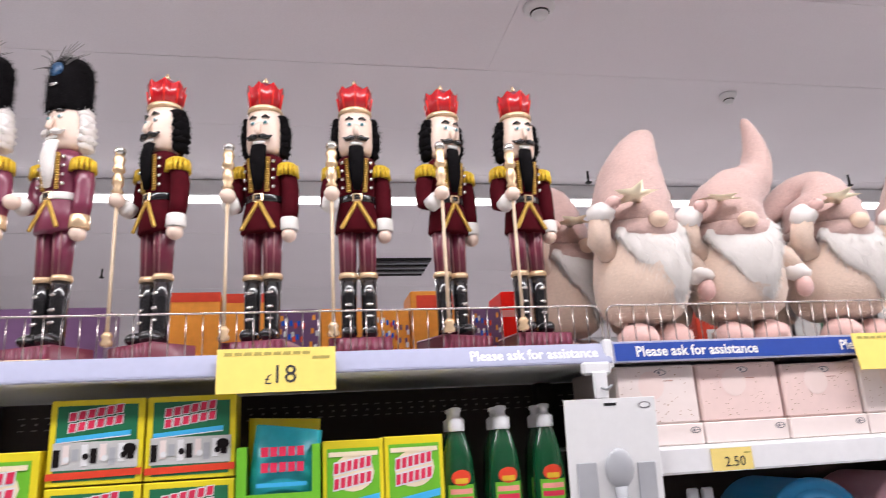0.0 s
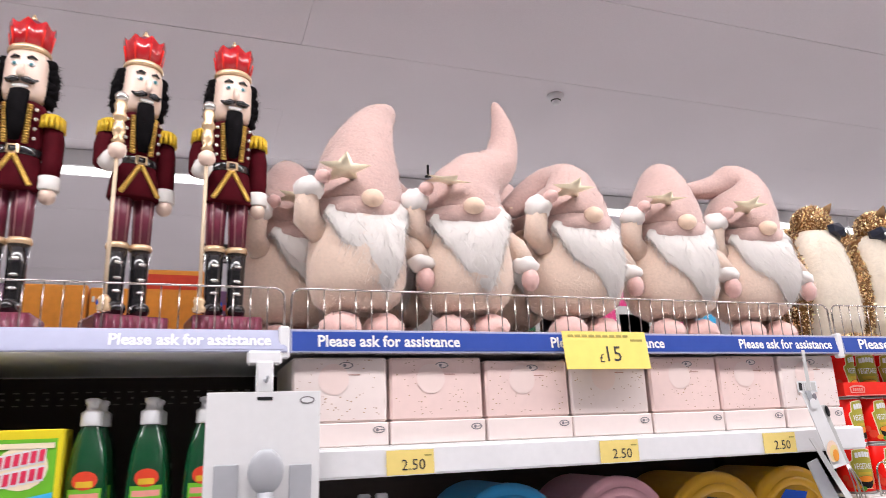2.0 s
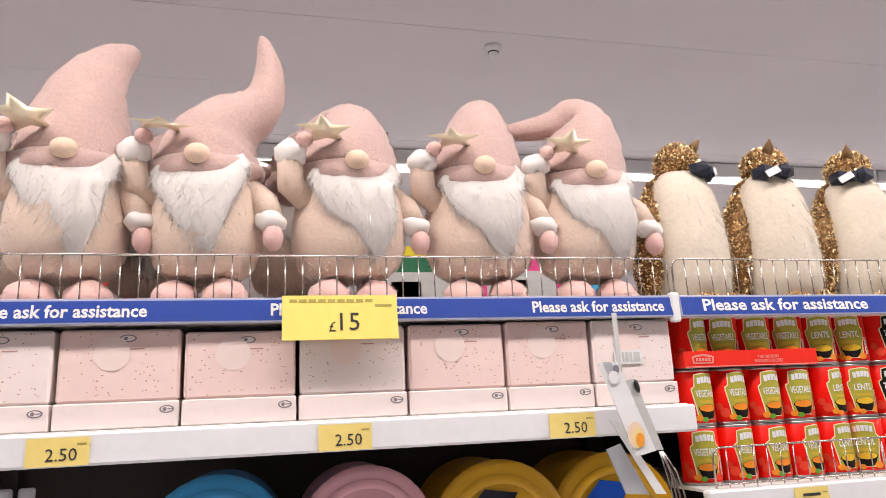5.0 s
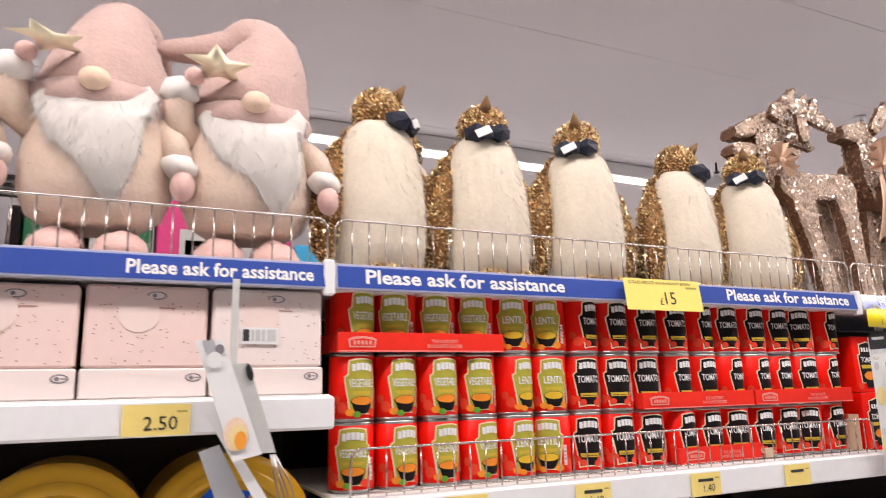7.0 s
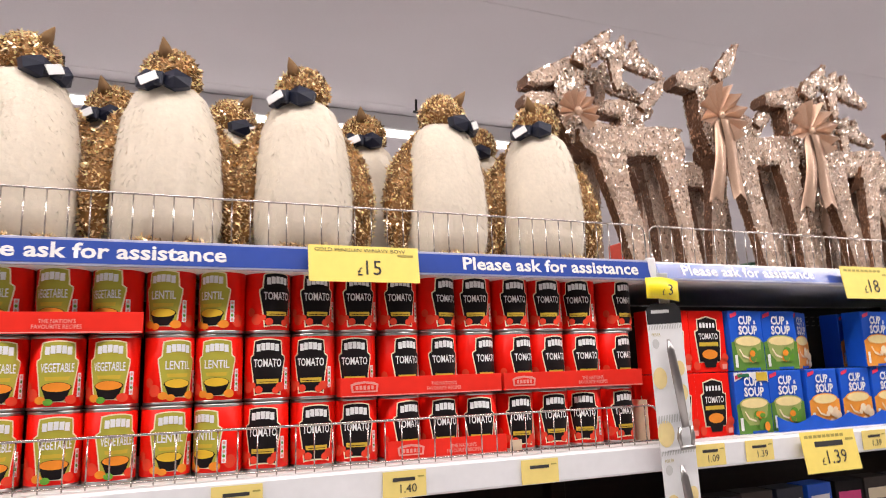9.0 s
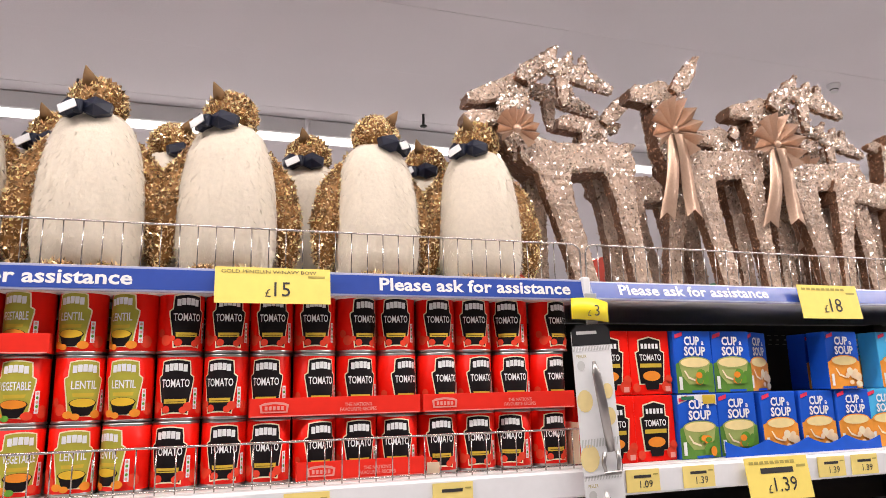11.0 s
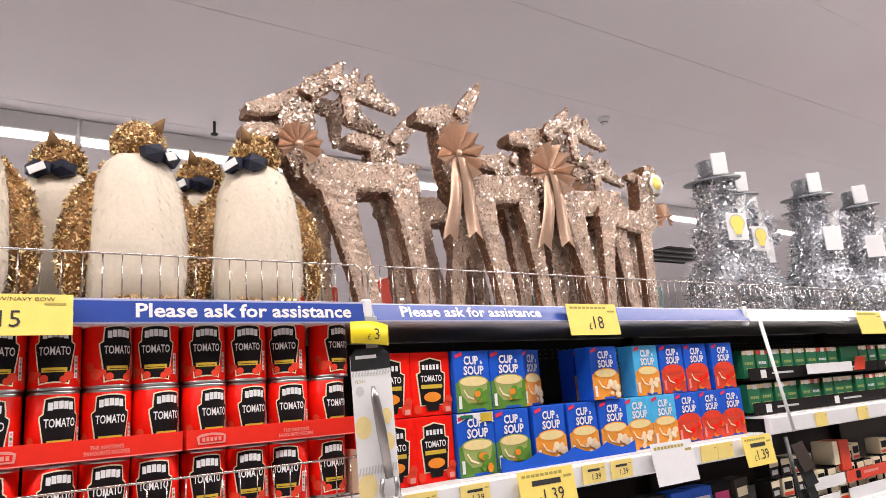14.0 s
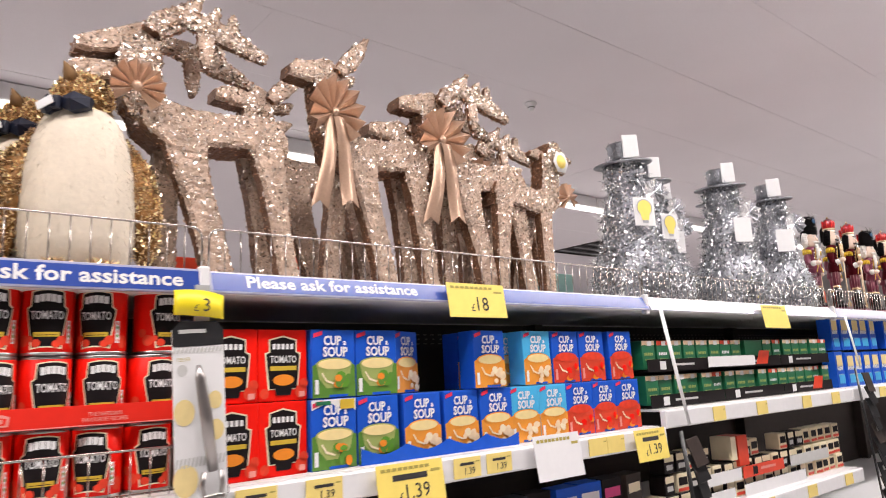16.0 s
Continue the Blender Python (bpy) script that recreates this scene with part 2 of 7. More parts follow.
# ---- building helpers ----
def smooth_path(pts, radii, k=4):
    """More points along a bent path, so that it curves softly."""
    P = [Vector(p) for p in pts]
    out, rad = [], []
    for i in range(len(P) - 1):
        p0, p1, p2, p3 = P[max(i - 1, 0)], P[i], P[i + 1], P[min(i + 2, len(P) - 1)]
        for s in range(k):
            t = s / k
            out.append(0.5 * (2 * p1 + (p2 - p0) * t + (2 * p0 - 5 * p1 + 4 * p2 - p3) * t * t + (3 * p1 - p0 - 3 * p2 + p3) * t ** 3))
            u = t * t * (3 - 2 * t) * 0.3 + t * 0.7
            rad.append(radii[i] * (1 - u) + radii[i + 1] * u)
    out.append(P[-1])
    rad.append(radii[-1])
    return out, rad


class Geo:
    """Collects vertices and faces with a material for each face."""

    def __init__(self):
        self.v, self.f, self.m, self.mats, self.flat_faces, self.lean = [], [], [], [], [], {}

    def mi(self, key):
        if key not in self.mats:
            self.mats.append(key)
        return self.mats.index(key)

    def put(self, verts, faces, key, smooth=True):
        o, k = len(self.v), self.mi(key)
        self.v.extend(tuple(p) for p in verts)
        for f in faces:
            self.f.append(tuple(i + o for i in f))
            self.m.append(k)
            self.flat_faces.append(smooth)

    def box(self, lo, hi, key, b=0.0, at=None):
        (x0, y0, z0), (x1, y1, z1) = lo, hi
        if b <= 0:
            vs = [Vector((x, y, z)) for z in (z0, z1) for y in (y0, y1) for x in (x0, x1)]
            fs = [(0, 2, 3, 1), (4, 5, 7, 6), (0, 1, 5, 4), (2, 6, 7, 3), (0, 4, 6, 2), (1, 3, 7, 5)]
        else:
            b = min(b, (x1 - x0) * 0.45, (y1 - y0) * 0.45, (z1 - z0) * 0.45)
            vs, idx = [], {}
            for sz in (0, 1):
                for sy in (0, 1):
                    for sx in (0, 1):
                        for ax in range(3):
                            p = [x1 if sx else x0, y1 if sy else y0, z1 if sz else z0]
                            for k, s in enumerate((sx, sy, sz)):
                                if k != ax:
                                    p[k] += -b if s else b
                            idx[(sx, sy, sz, ax)] = len(vs)
                            vs.append(Vector(p))
            fs = []
            for ax in range(3):
                o = [k for k in range(3) if k != ax]
                for s in (0, 1):
                    loop = []
                    for a, c in ((0, 0), (1, 0), (1, 1), (0, 1)):
                        k = [0, 0, 0]
                        k[ax], k[o[0]], k[o[1]] = s, a, c
                        loop.append(idx[(*k, ax)])
                    fs.append(tuple(loop) if (s == 1) == (ax != 1) else tuple(loop[::-1]))
                for a in (0, 1):
                    for c in (0, 1):
                        k0, k1 = [0, 0, 0], [0, 0, 0]
                        k0[o[0]], k0[o[1]], k1[o[0]], k1[o[1]] = a, c, a, c
                        k0[ax], k1[ax] = 0, 1
                        q = (idx[(*k0, o[0])], idx[(*k1, o[0])], idx[(*k1, o[1])], idx[(*k0, o[1])])
                        fs.append(q)
            for sz in (0, 1):
                for sy in (0, 1):
                    for sx in (0, 1):
                        fs.append(tuple(idx[(sx, sy, sz, ax)] for ax in range(3)))
        if at is not None:
            vs = [at @ p for p in vs]
        self.put(vs, fs, key, False)

    def lathe(self, profile, key, n=20, at=None, caps=True, sy=1.0):
        vs, fs = [], []
        for r, z in profile:
            for i in range(n):
                a = 2 * math.pi * i / n
                vs.append(Vector((r * math.cos(a), r * math.sin(a) * sy, z)))
        for j in range(len(profile) - 1):
            for i in range(n):
                k = (i + 1) % n
                fs.append((j * n + i, j * n + k, (j + 1) * n + k, (j + 1) * n + i))
        if caps:
            fs.append(tuple(range(n - 1, -1, -1)))
            fs.append(tuple((len(profile) - 1) * n + i for i in range(n)))
        if at is not None:
            vs = [at @ p for p in vs]
        self.put(vs, fs, key)

    def ball(self, c, r, key, n=16, rings=10, rot=(0, 0, 0), lump=0.0, seed=0):
        if not isinstance(r, (tuple, list)):
            r = (r, r, r)
        rm = Euler([radians(a) for a in rot]).to_matrix()
        vs, fs = [], []
        for j in range(rings + 1):
            th = math.pi * j / rings
            for i in range(n):
                a = 2 * math.pi * i / n
                d = Vector((math.sin(th) * math.cos(a), math.sin(th) * math.sin(a), -math.cos(th)))
                k = 1 + lump * noise.noise(d * 2.2 + Vector((seed * 7.1, seed, 0)))
                vs.append(rm @ Vector((d.x * r[0] * k, d.y * r[1] * k, d.z * r[2] * k)) + Vector(c))
        for j in range(rings):
            for i in range(n):
                k = (i + 1) % n
                fs.append((j * n + i, j * n + k, (j + 1) * n + k, (j + 1) * n + i))
        self.put(vs, fs, key)

    def tube(self, pts, radii, key, n=10, flat=1.0, up=(0, 1, 0), lump=0.0, square=False):
        """A tube along pts; flat squeezes it along up."""
        pts = [Vector(p) for p in pts]
        if not isinstance(radii, (tuple, list)):
            radii = [radii] * len(pts)
        vs, fs = [], []
        for j, p in enumerate(pts):
            d = (pts[min(j + 1, len(pts) - 1)] - pts[max(j - 1, 0)]).normalized()
            u = Vector(up) - d * d.dot(Vector(up))
            if u.length < 1e-4:
                u = Vector((1, 0, 0)) - d * d.x
            u.normalize()
            w = d.cross(u)
            for i in range(n):
                a = 2 * math.pi * (i + (0.5 if square else 0)) / n
                r = radii[j] * (1 + lump * noise.noise(Vector((i * 1.7, j * 2.3, radii[j] * 90))))
                vs.append(p + u * (math.cos(a) * r * flat) + w * (math.sin(a) * r))
        for j in range(len(pts) - 1):
            for i in range(n):
                k = (i + 1) % n
                fs.append((j * n + i, j * n + k, (j + 1) * n + k, (j + 1) * n + i))
        fs.append(tuple(range(n - 1, -1, -1)))
        fs.append(tuple((len(pts) - 1) * n + i for i in range(n)))
        self.put(vs, fs, key, not square)

    def poly(self, pts, key):
        self.put(pts, [tuple(range(len(pts)))], key, False)

    def disc(self, c, rx, rz, key, n=20):
        """A flat oval that faces -y."""
        self.put([(c[0] + rx * math.cos(2 * math.pi * i / n), c[1], c[2] + rz * math.sin(2 * math.pi * i / n)) for i in range(n)], [tuple(range(n))], key, False)

    def rect(self, x0, x1, z0, z1, y, key):
        self.poly([(x0, y, z0), (x1, y, z0), (x1, y, z1), (x0, y, z1)], key)

    def scatter(self, src, out, count, length, width, droop=0.0, spread=0.6, seed=0, fur=False):
        """Thin strands or flakes on the faces of the material src."""
        rnd = np.random.RandomState(seed + 11)
        k = self.mi(src)
        V = np.array(self.v)
        tri = []
        for f, m in zip(self.f, self.m):
            if m == k:
                for i in range(1, len(f) - 1):
                    tri.append((f[0], f[i], f[i + 1]))
        tri = np.array(tri)
        A, B, C = V[tri[:, 0]], V[tri[:, 1]], V[tri[:, 2]]
        N = np.cross(B - A, C - A)
        area = np.linalg.norm(N, axis=1)
        good = area > 1e-10
        A, B, C, N, area = A[good], B[good], C[good], N[good], area[good]
        pick = rnd.choice(len(A), count, p=area / area.sum())
        s, t = rnd.rand(count), rnd.rand(count)
        flip = s + t > 1
        s[flip], t[flip] = 1 - s[flip], 1 - t[flip]
        P = A[pick] + (B - A)[pick] * s[:, None] + (C - A)[pick] * t[:, None]
        n = N[pick] / area[pick][:, None]
        d = n + rnd.normal(0, spread, (count, 3)) + np.array((0, 0, -droop))
        d /= np.linalg.norm(d, axis=1)[:, None]
        side = np.cross(d, rnd.normal(0, 1, (count, 3)))
        side /= np.linalg.norm(side, axis=1)[:, None] + 1e-9
        if fur:
            sign = np.sign(np.sum(np.cross(side, d) * n, axis=1))
            side *= np.where(sign == 0, 1, sign)[:, None]
        L = length * (0.5 + rnd.rand(count))[:, None]
        p0, p1, p2 = P - side * width / 2, P + side * width / 2, P + d * L
        m = len(p0)
        o, ko = len(self.v), self.mi(out)
        self.v.extend(map(tuple, np.stack([p0, p1, p2], 1).reshape(-1, 3)))
        self.f.extend((o + 3 * i, o + 3 * i + 1, o + 3 * i + 2) for i in range(m))
        self.m.extend([ko] * m)
        self.flat_faces.extend([fur] * m)
        if fur:
            for i in range(m):
                q = tuple(n[i])
                self.lean[o + 3 * i] = self.lean[o + 3 * i + 1] = self.lean[o + 3 * i + 2] = q

    def flakes(self, src, out, count, size, tilt, seed=0):
        """Small four-sided foil flakes lying loosely on the faces of the material src."""
        rnd = np.random.RandomState(seed + 23)
        k = self.mi(src)
        V = np.array(self.v)
        tri = np.array([(f[0], f[i], f[i + 1]) for f, m in zip(self.f, self.m) if m == k for i in range(1, len(f) - 1)])
        A, B, C = V[tri[:, 0]], V[tri[:, 1]], V[tri[:, 2]]
        N = np.cross(B - A, C - A)
        area = np.linalg.norm(N, axis=1)
        good = area > 1e-10
        A, B, C, N, area = A[good], B[good], C[good], N[good], area[good]
        pick = rnd.choice(len(A), count, p=area / area.sum())
        r1, r2 = np.sqrt(rnd.rand(count))[:, None], rnd.rand(count)[:, None]
        P = A[pick] * (1 - r1) + B[pick] * r1 * (1 - r2) + C[pick] * r1 * r2
        n = N[pick] / area[pick][:, None]
        P = P + n * 0.0016 * rnd.rand(count)[:, None]
        n = n + rnd.normal(0, tilt, (count, 3))
        n /= np.linalg.norm(n, axis=1)[:, None]
        u = np.cross(n, rnd.normal(0, 1, (count, 3)))
        u /= np.linalg.norm(u, axis=1)[:, None] + 1e-9
        w = np.cross(n, u)
        a = size * (0.5 + rnd.rand(count))[:, None] / 2
        b = size * (0.3 + 0.6 * rnd.rand(count))[:, None] / 2
        quad = np.stack([P - u * a - w * b, P + u * a - w * b, P + u * a * 0.8 + w * b, P - u * a * 0.9 + w * b], 1).reshape(-1, 3)
        o, ko = len(self.v), self.mi(out)
        self.v.extend(map(tuple, quad))
        self.f.extend((o + 4 * i, o + 4 * i + 1, o + 4 * i + 2, o + 4 * i + 3) for i in range(count))
        self.m.extend([ko] * count)
        self.flat_faces.extend([False] * count)

    def mesh(self, name):
        me = bpy.data.meshes.new(name)
        me.from_pydata([tuple(p) for p in self.v], [], self.f)
        for key in self.mats:
            me.materials.append(M[key])
        me.polygons.foreach_set("material_index", self.m)
        me.polygons.foreach_set("use_smooth", self.flat_faces)
        me.update()
        if self.lean:
            me.normals_split_custom_set_from_vertices([self.lean.get(i, (0, 0, 0)) for i in range(len(self.v))])
        return me


def figure(name, pieces, label, category, group, m):
    """A thing made of separate parts: name, geometry and label of each."""
    ob = tagged(new(name), label, category, group)
    ob.matrix_basis = m
    for nm, geo, lab in pieces:
        part(nm, geo, ob, lab)
    return ob


def thing(name, geo, label, category, group="", kind="", m=None):
    ob = new(name, geo.mesh(name) if geo else None)
    if m is not None:
        ob.matrix_basis = m
    return tagged(ob, label, category, group, kind)


def part(name, geo, parent, label="", m=None):
    ob = new(name, geo.mesh(name) if isinstance(geo, Geo) else geo)
    ob.parent = parent
    if m is not None:
        ob.matrix_basis = m
    if label:
        ob["label"] = label
    return ob


LETTERS = {}


def lettering(text, height, key, width=None, align="CENTER", bend=None, bold=0.0):
    """A flat mesh of the words, standing in the xz plane and facing -y; bend wraps it round an upright cylinder of that radius."""
    tag = (text, height, key, width, align, bend, bold)
    if tag in LETTERS:
        return LETTERS[tag]
    cu = bpy.data.curves.new("lettering", "FONT")
    cu.body, cu.size, cu.align_x, cu.resolution_u, cu.offset = text, height * 1.38, align, 2, bold * height
    ob = new("lettering", cu)
    dg = bpy.context.evaluated_depsgraph_get()
    dg.update()
    me = bpy.data.meshes.new_from_object(ob.evaluated_get(dg))
    bpy.data.objects.remove(ob)
    xs = [v.co.x for v in me.vertices] or [0]
    k = width / max(max(xs) - min(xs), 1e-6) if width else 1.0
    for v in me.vertices:
        x, z = v.co.x * k, v.co.y
        if bend:
            v.co = (bend * math.sin(x / bend), -bend * math.cos(x / bend), z)
        else:
            v.co = (x, 0, z)
    me.materials.clear()
    me.materials.append(M[key])
    me.name = "lettering"
    LETTERS[tag] = me
    return me


def wrap_patch(g, rows, r, key, cols=8, u0=0.0, arch=0.0):
    """A printed patch on an upright cylinder: rows of (z, half width)."""
    vs, fs = [], []
    for z, hw in rows:
        for i in range(cols + 1):
            u = u0 + hw * (2 * i / cols - 1)
            vs.append((r * math.sin(u / r), -r * math.cos(u / r), z - arch * (u - u0) ** 2))
    for j in range(len(rows) - 1):
        for i in range(cols):
            a = j * (cols + 1) + i
            fs.append((a, a + 1, a + cols + 2, a + cols + 1))
    g.put(vs, fs, key)


def oval_rows(zc, hw, hh, n=8):
    return [(zc - hh * math.cos(math.pi * i / n), max(hw * math.sin(math.pi * i / n), 0.0002)) for i in range(n + 1)]


# ---- building shell ----
X0, X1, Y0, Y1 = -6.0, 16.0, -4.2, 14.5
g = Geo()
g.box((X0, Y0, -0.1), (X1, Y1, 0.0), "floor")
thing("floor", g, "pale vinyl supermarket floor", "floor", kind="structure")
# Unseen walls added to close the room and set the bounced light.
for nm, lo, hi in (("wall_south", (X0, Y0 - 0.15, 0), (X1, Y0, 3.2)), ("wall_north", (X0, Y1, 0), (X1, Y1 + 0.15, 3.2)),
                   ("wall_west", (X0 - 0.15, Y0, 0), (X0, Y1, 3.2)), ("wall_east", (X1, Y0, 0), (X1 + 0.15, Y1, 3.2))):
    g = Geo()
    g.box(lo, hi, "wall")
    thing(nm, g, "unseen plain grey wall added to close the store", "wall", kind="structure")
# ceiling panels with thin shadow gaps
g = Geo()
g.box((X0, Y0, CEIL + 0.006), (X1, Y1, CEIL + 0.05), "seam")
rc = random.Random(4)
y, row = Y0, 0
while y < Y1 - 0.01:
    x = X0 - (row % 2) * 3.1
    while x < X1:
        a, b_ = max(x, X0), min(x + 6.2, X1)
        if b_ - a > 0.02:
            dz = rc.uniform(-0.0012, 0.0012)
            g.box((a, y + 0.0012, CEIL + dz), (b_ - 0.0012, min(y + 0.62, Y1) - 0.0012, CEIL + 0.0055), "ceiling")
        x += 6.2
    y, row = y + 0.62, row + 1
thing("ceiling", g, "grey painted ceiling panels with thin seams", "ceiling", kind="structure")

# continuous lamp rows
for k, (ly, watts) in enumerate(LIGHT_ROWS):
    for i in range(8):
        x = X0 + 1.0 + i * 2.44 if k else -3.6 + i * 1.9
        w = 2.42 if k else 1.86
        lamp = thing("ceiling_light", None, "white batten ceiling light with a long tube", "ceiling light", "rows of ceiling lights", m=pose(x + w / 2, ly, 0))
        g = Geo()
        g.box((-w / 2, -0.035, CEIL - 0.100), (w / 2, 0.035, CEIL - 0.004), "fixture", 0.006)
        part("housing", g, lamp, "white metal housing")
        g = Geo()
        g.box((-w / 2 + 0.005, -0.022, CEIL - 0.138), (w / 2 - 0.005, 0.022, CEIL - 0.102), "tube", 0.012)
        part("tube", g, lamp, "glowing white diffuser tube")
    al = bpy.data.lights.new("lamp_row", "AREA")
    al.shape, al.size, al.size_y, al.energy, al.color = "RECTANGLE", 15.0 if k == 0 else 19.0, 0.22 if k == 0 else 0.07, watts, (1.0, 0.955, 0.965)
    lo = new("lamp_row_light", al)
    lo.matrix_basis = pose(3.9 if k == 0 else 4.7, ly, CEIL - 0.145)


def ceiling_sensor(x, y, r, label, key="white_plastic"):
    g = Geo()
    g.lathe([(r, 0), (r, -0.012), (r * 0.85, -0.02), (r * 0.55, -0.03), (r * 0.5, -0.045), (r * 0.2, -0.05)], key, 18, at=pose(x, y, CEIL - 0.001))
    ob = thing("ceiling_sensor", g, label, "sensor", "ceiling sensors")
    g = Geo()
    g.lathe([(r * 0.62, -0.024), (r * 0.62, -0.030), (r * 0.5, -0.034)], "black", 14, at=pose(x, y, CEIL - 0.001))
    part("dark_ring", g, ob, "dark sensor ring")


ceiling_sensor(0.28, 0.90, 0.06, "round white ceiling speaker dome with a dark rim")
ceiling_sensor(1.44, 1.50, 0.04, "small white ceiling detector with a dark ring")
ceiling_sensor(5.0, 1.50, 0.035, "small white ceiling detector with a dark ring")
for sx, sy in ((1.12, 2.52), (2.95, 2.50), (4.85, 2.5), (-2.3, 4.9)):
    g = Geo()
    g.tube([(sx, sy, CEIL), (sx, sy, CEIL - 0.07)], 0.008, "black", 8)
    g.lathe([(0.02, 0), (0.022, -0.006), (0.012, -0.012)], "black", 10, at=pose(sx, sy, CEIL - 0.07))
    thing("sprinkler_head", g, "small dark sprinkler head hanging from the ceiling", "sprinkler", "sprinkler heads")


def ceiling_vent(x, y, w, d):
    ob = thing("ceiling_vent", None, "black slatted ceiling air vent", "vent", "ceiling vents", m=pose(x, y, CEIL - 0.012))
    g = Geo()
    g.box((-w / 2, -d / 2, 0.004), (w / 2, d / 2, 0.010), "black")
    part("backing", g, ob)
    for i in range(7):
        g = Geo()
        yy = -d / 2 + (i + 0.5) * d / 7
        g.box((-w / 2, yy - 0.008, -0.012), (w / 2, yy + 0.008, 0.002), "grey_plastic" if i % 2 else "black", 0.002)
        part("slat", g, ob)


ceiling_vent(0.18, 4.9, 0.62, 0.62)
ceiling_vent(9.6, 4.5, 1.3, 0.8)

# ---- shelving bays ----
# left edge, lower shelf height, tilt of the ticket strip, strip colour (blue, or paled as by glare), words (starts,
# width)
BAYS = [(-2.5, 1.30, 20, "strip_clear_glare", [], 0.26), (-1.25, 1.30, 21, "strip_clear_glare", [-0.28], 0.25), (0.0, 1.457, 7, "blue", [0.049, 0.50, 0.955], 0.262),
        (1.25, 1.306, 7, "blue", [1.30, 2.078], 0.378), (2.5, 1.303, 21.8, "blue", [2.565], 0.37), (3.75, 1.345, 25, "strip_clear_glare", [], 0.37),
        (5.0, 1.345, 20, "strip_clear_glare", [], 0.37), (6.25, 1.345, 20, "strip_clear_glare", [], 0.37), (7.5, 1.345, 20, "strip_clear_glare", [], 0.37)]
DEPTH = 0.46
wire_geo = Geo()
wire_geo.tube([(0, 0, 0), (0, 0, 0.083)], 0.00115, "wire", 5)
WIRE = wire_geo.mesh("wire")


def wire_fence(x0, x1, z0, z1, y, label):
    ob = thing("wire_fence", None, label, "wire fence", "shelf edge fences", m=pose(x0, y, z0))
    w, h, r = x1 - x0, z1 - z0, 0.018
    g = Geo()
    path = [(0, 0, 0)] + [(r - r * math.cos(a), 0, h - r + r * math.sin(a)) for a in np.linspace(0, math.pi / 2, 5)]
    path += [(w - r + r * math.sin(a), 0, h - r + r * math.cos(a)) for a in np.linspace(0, math.pi / 2, 5)] + [(w, 0, 0)]
    g.tube(path, 0.0020, "wire", 7)
    part("rail", g, ob, "rounded zinc top rail")
    g = Geo()
    g.tube([(0, 0, 0.006), (w, 0, 0.006)], 0.0016, "wire", 6)
    part("bottom_rail", g, ob)
    n = round(w / 0.0285)
    for i in range(1, n):
        wr = part("wire", WIRE, ob, m=pose(i * w / n, 0.001, 0) @ Matrix.Diagonal((1, 1, (h - 0.001) / 0.083, 1)))


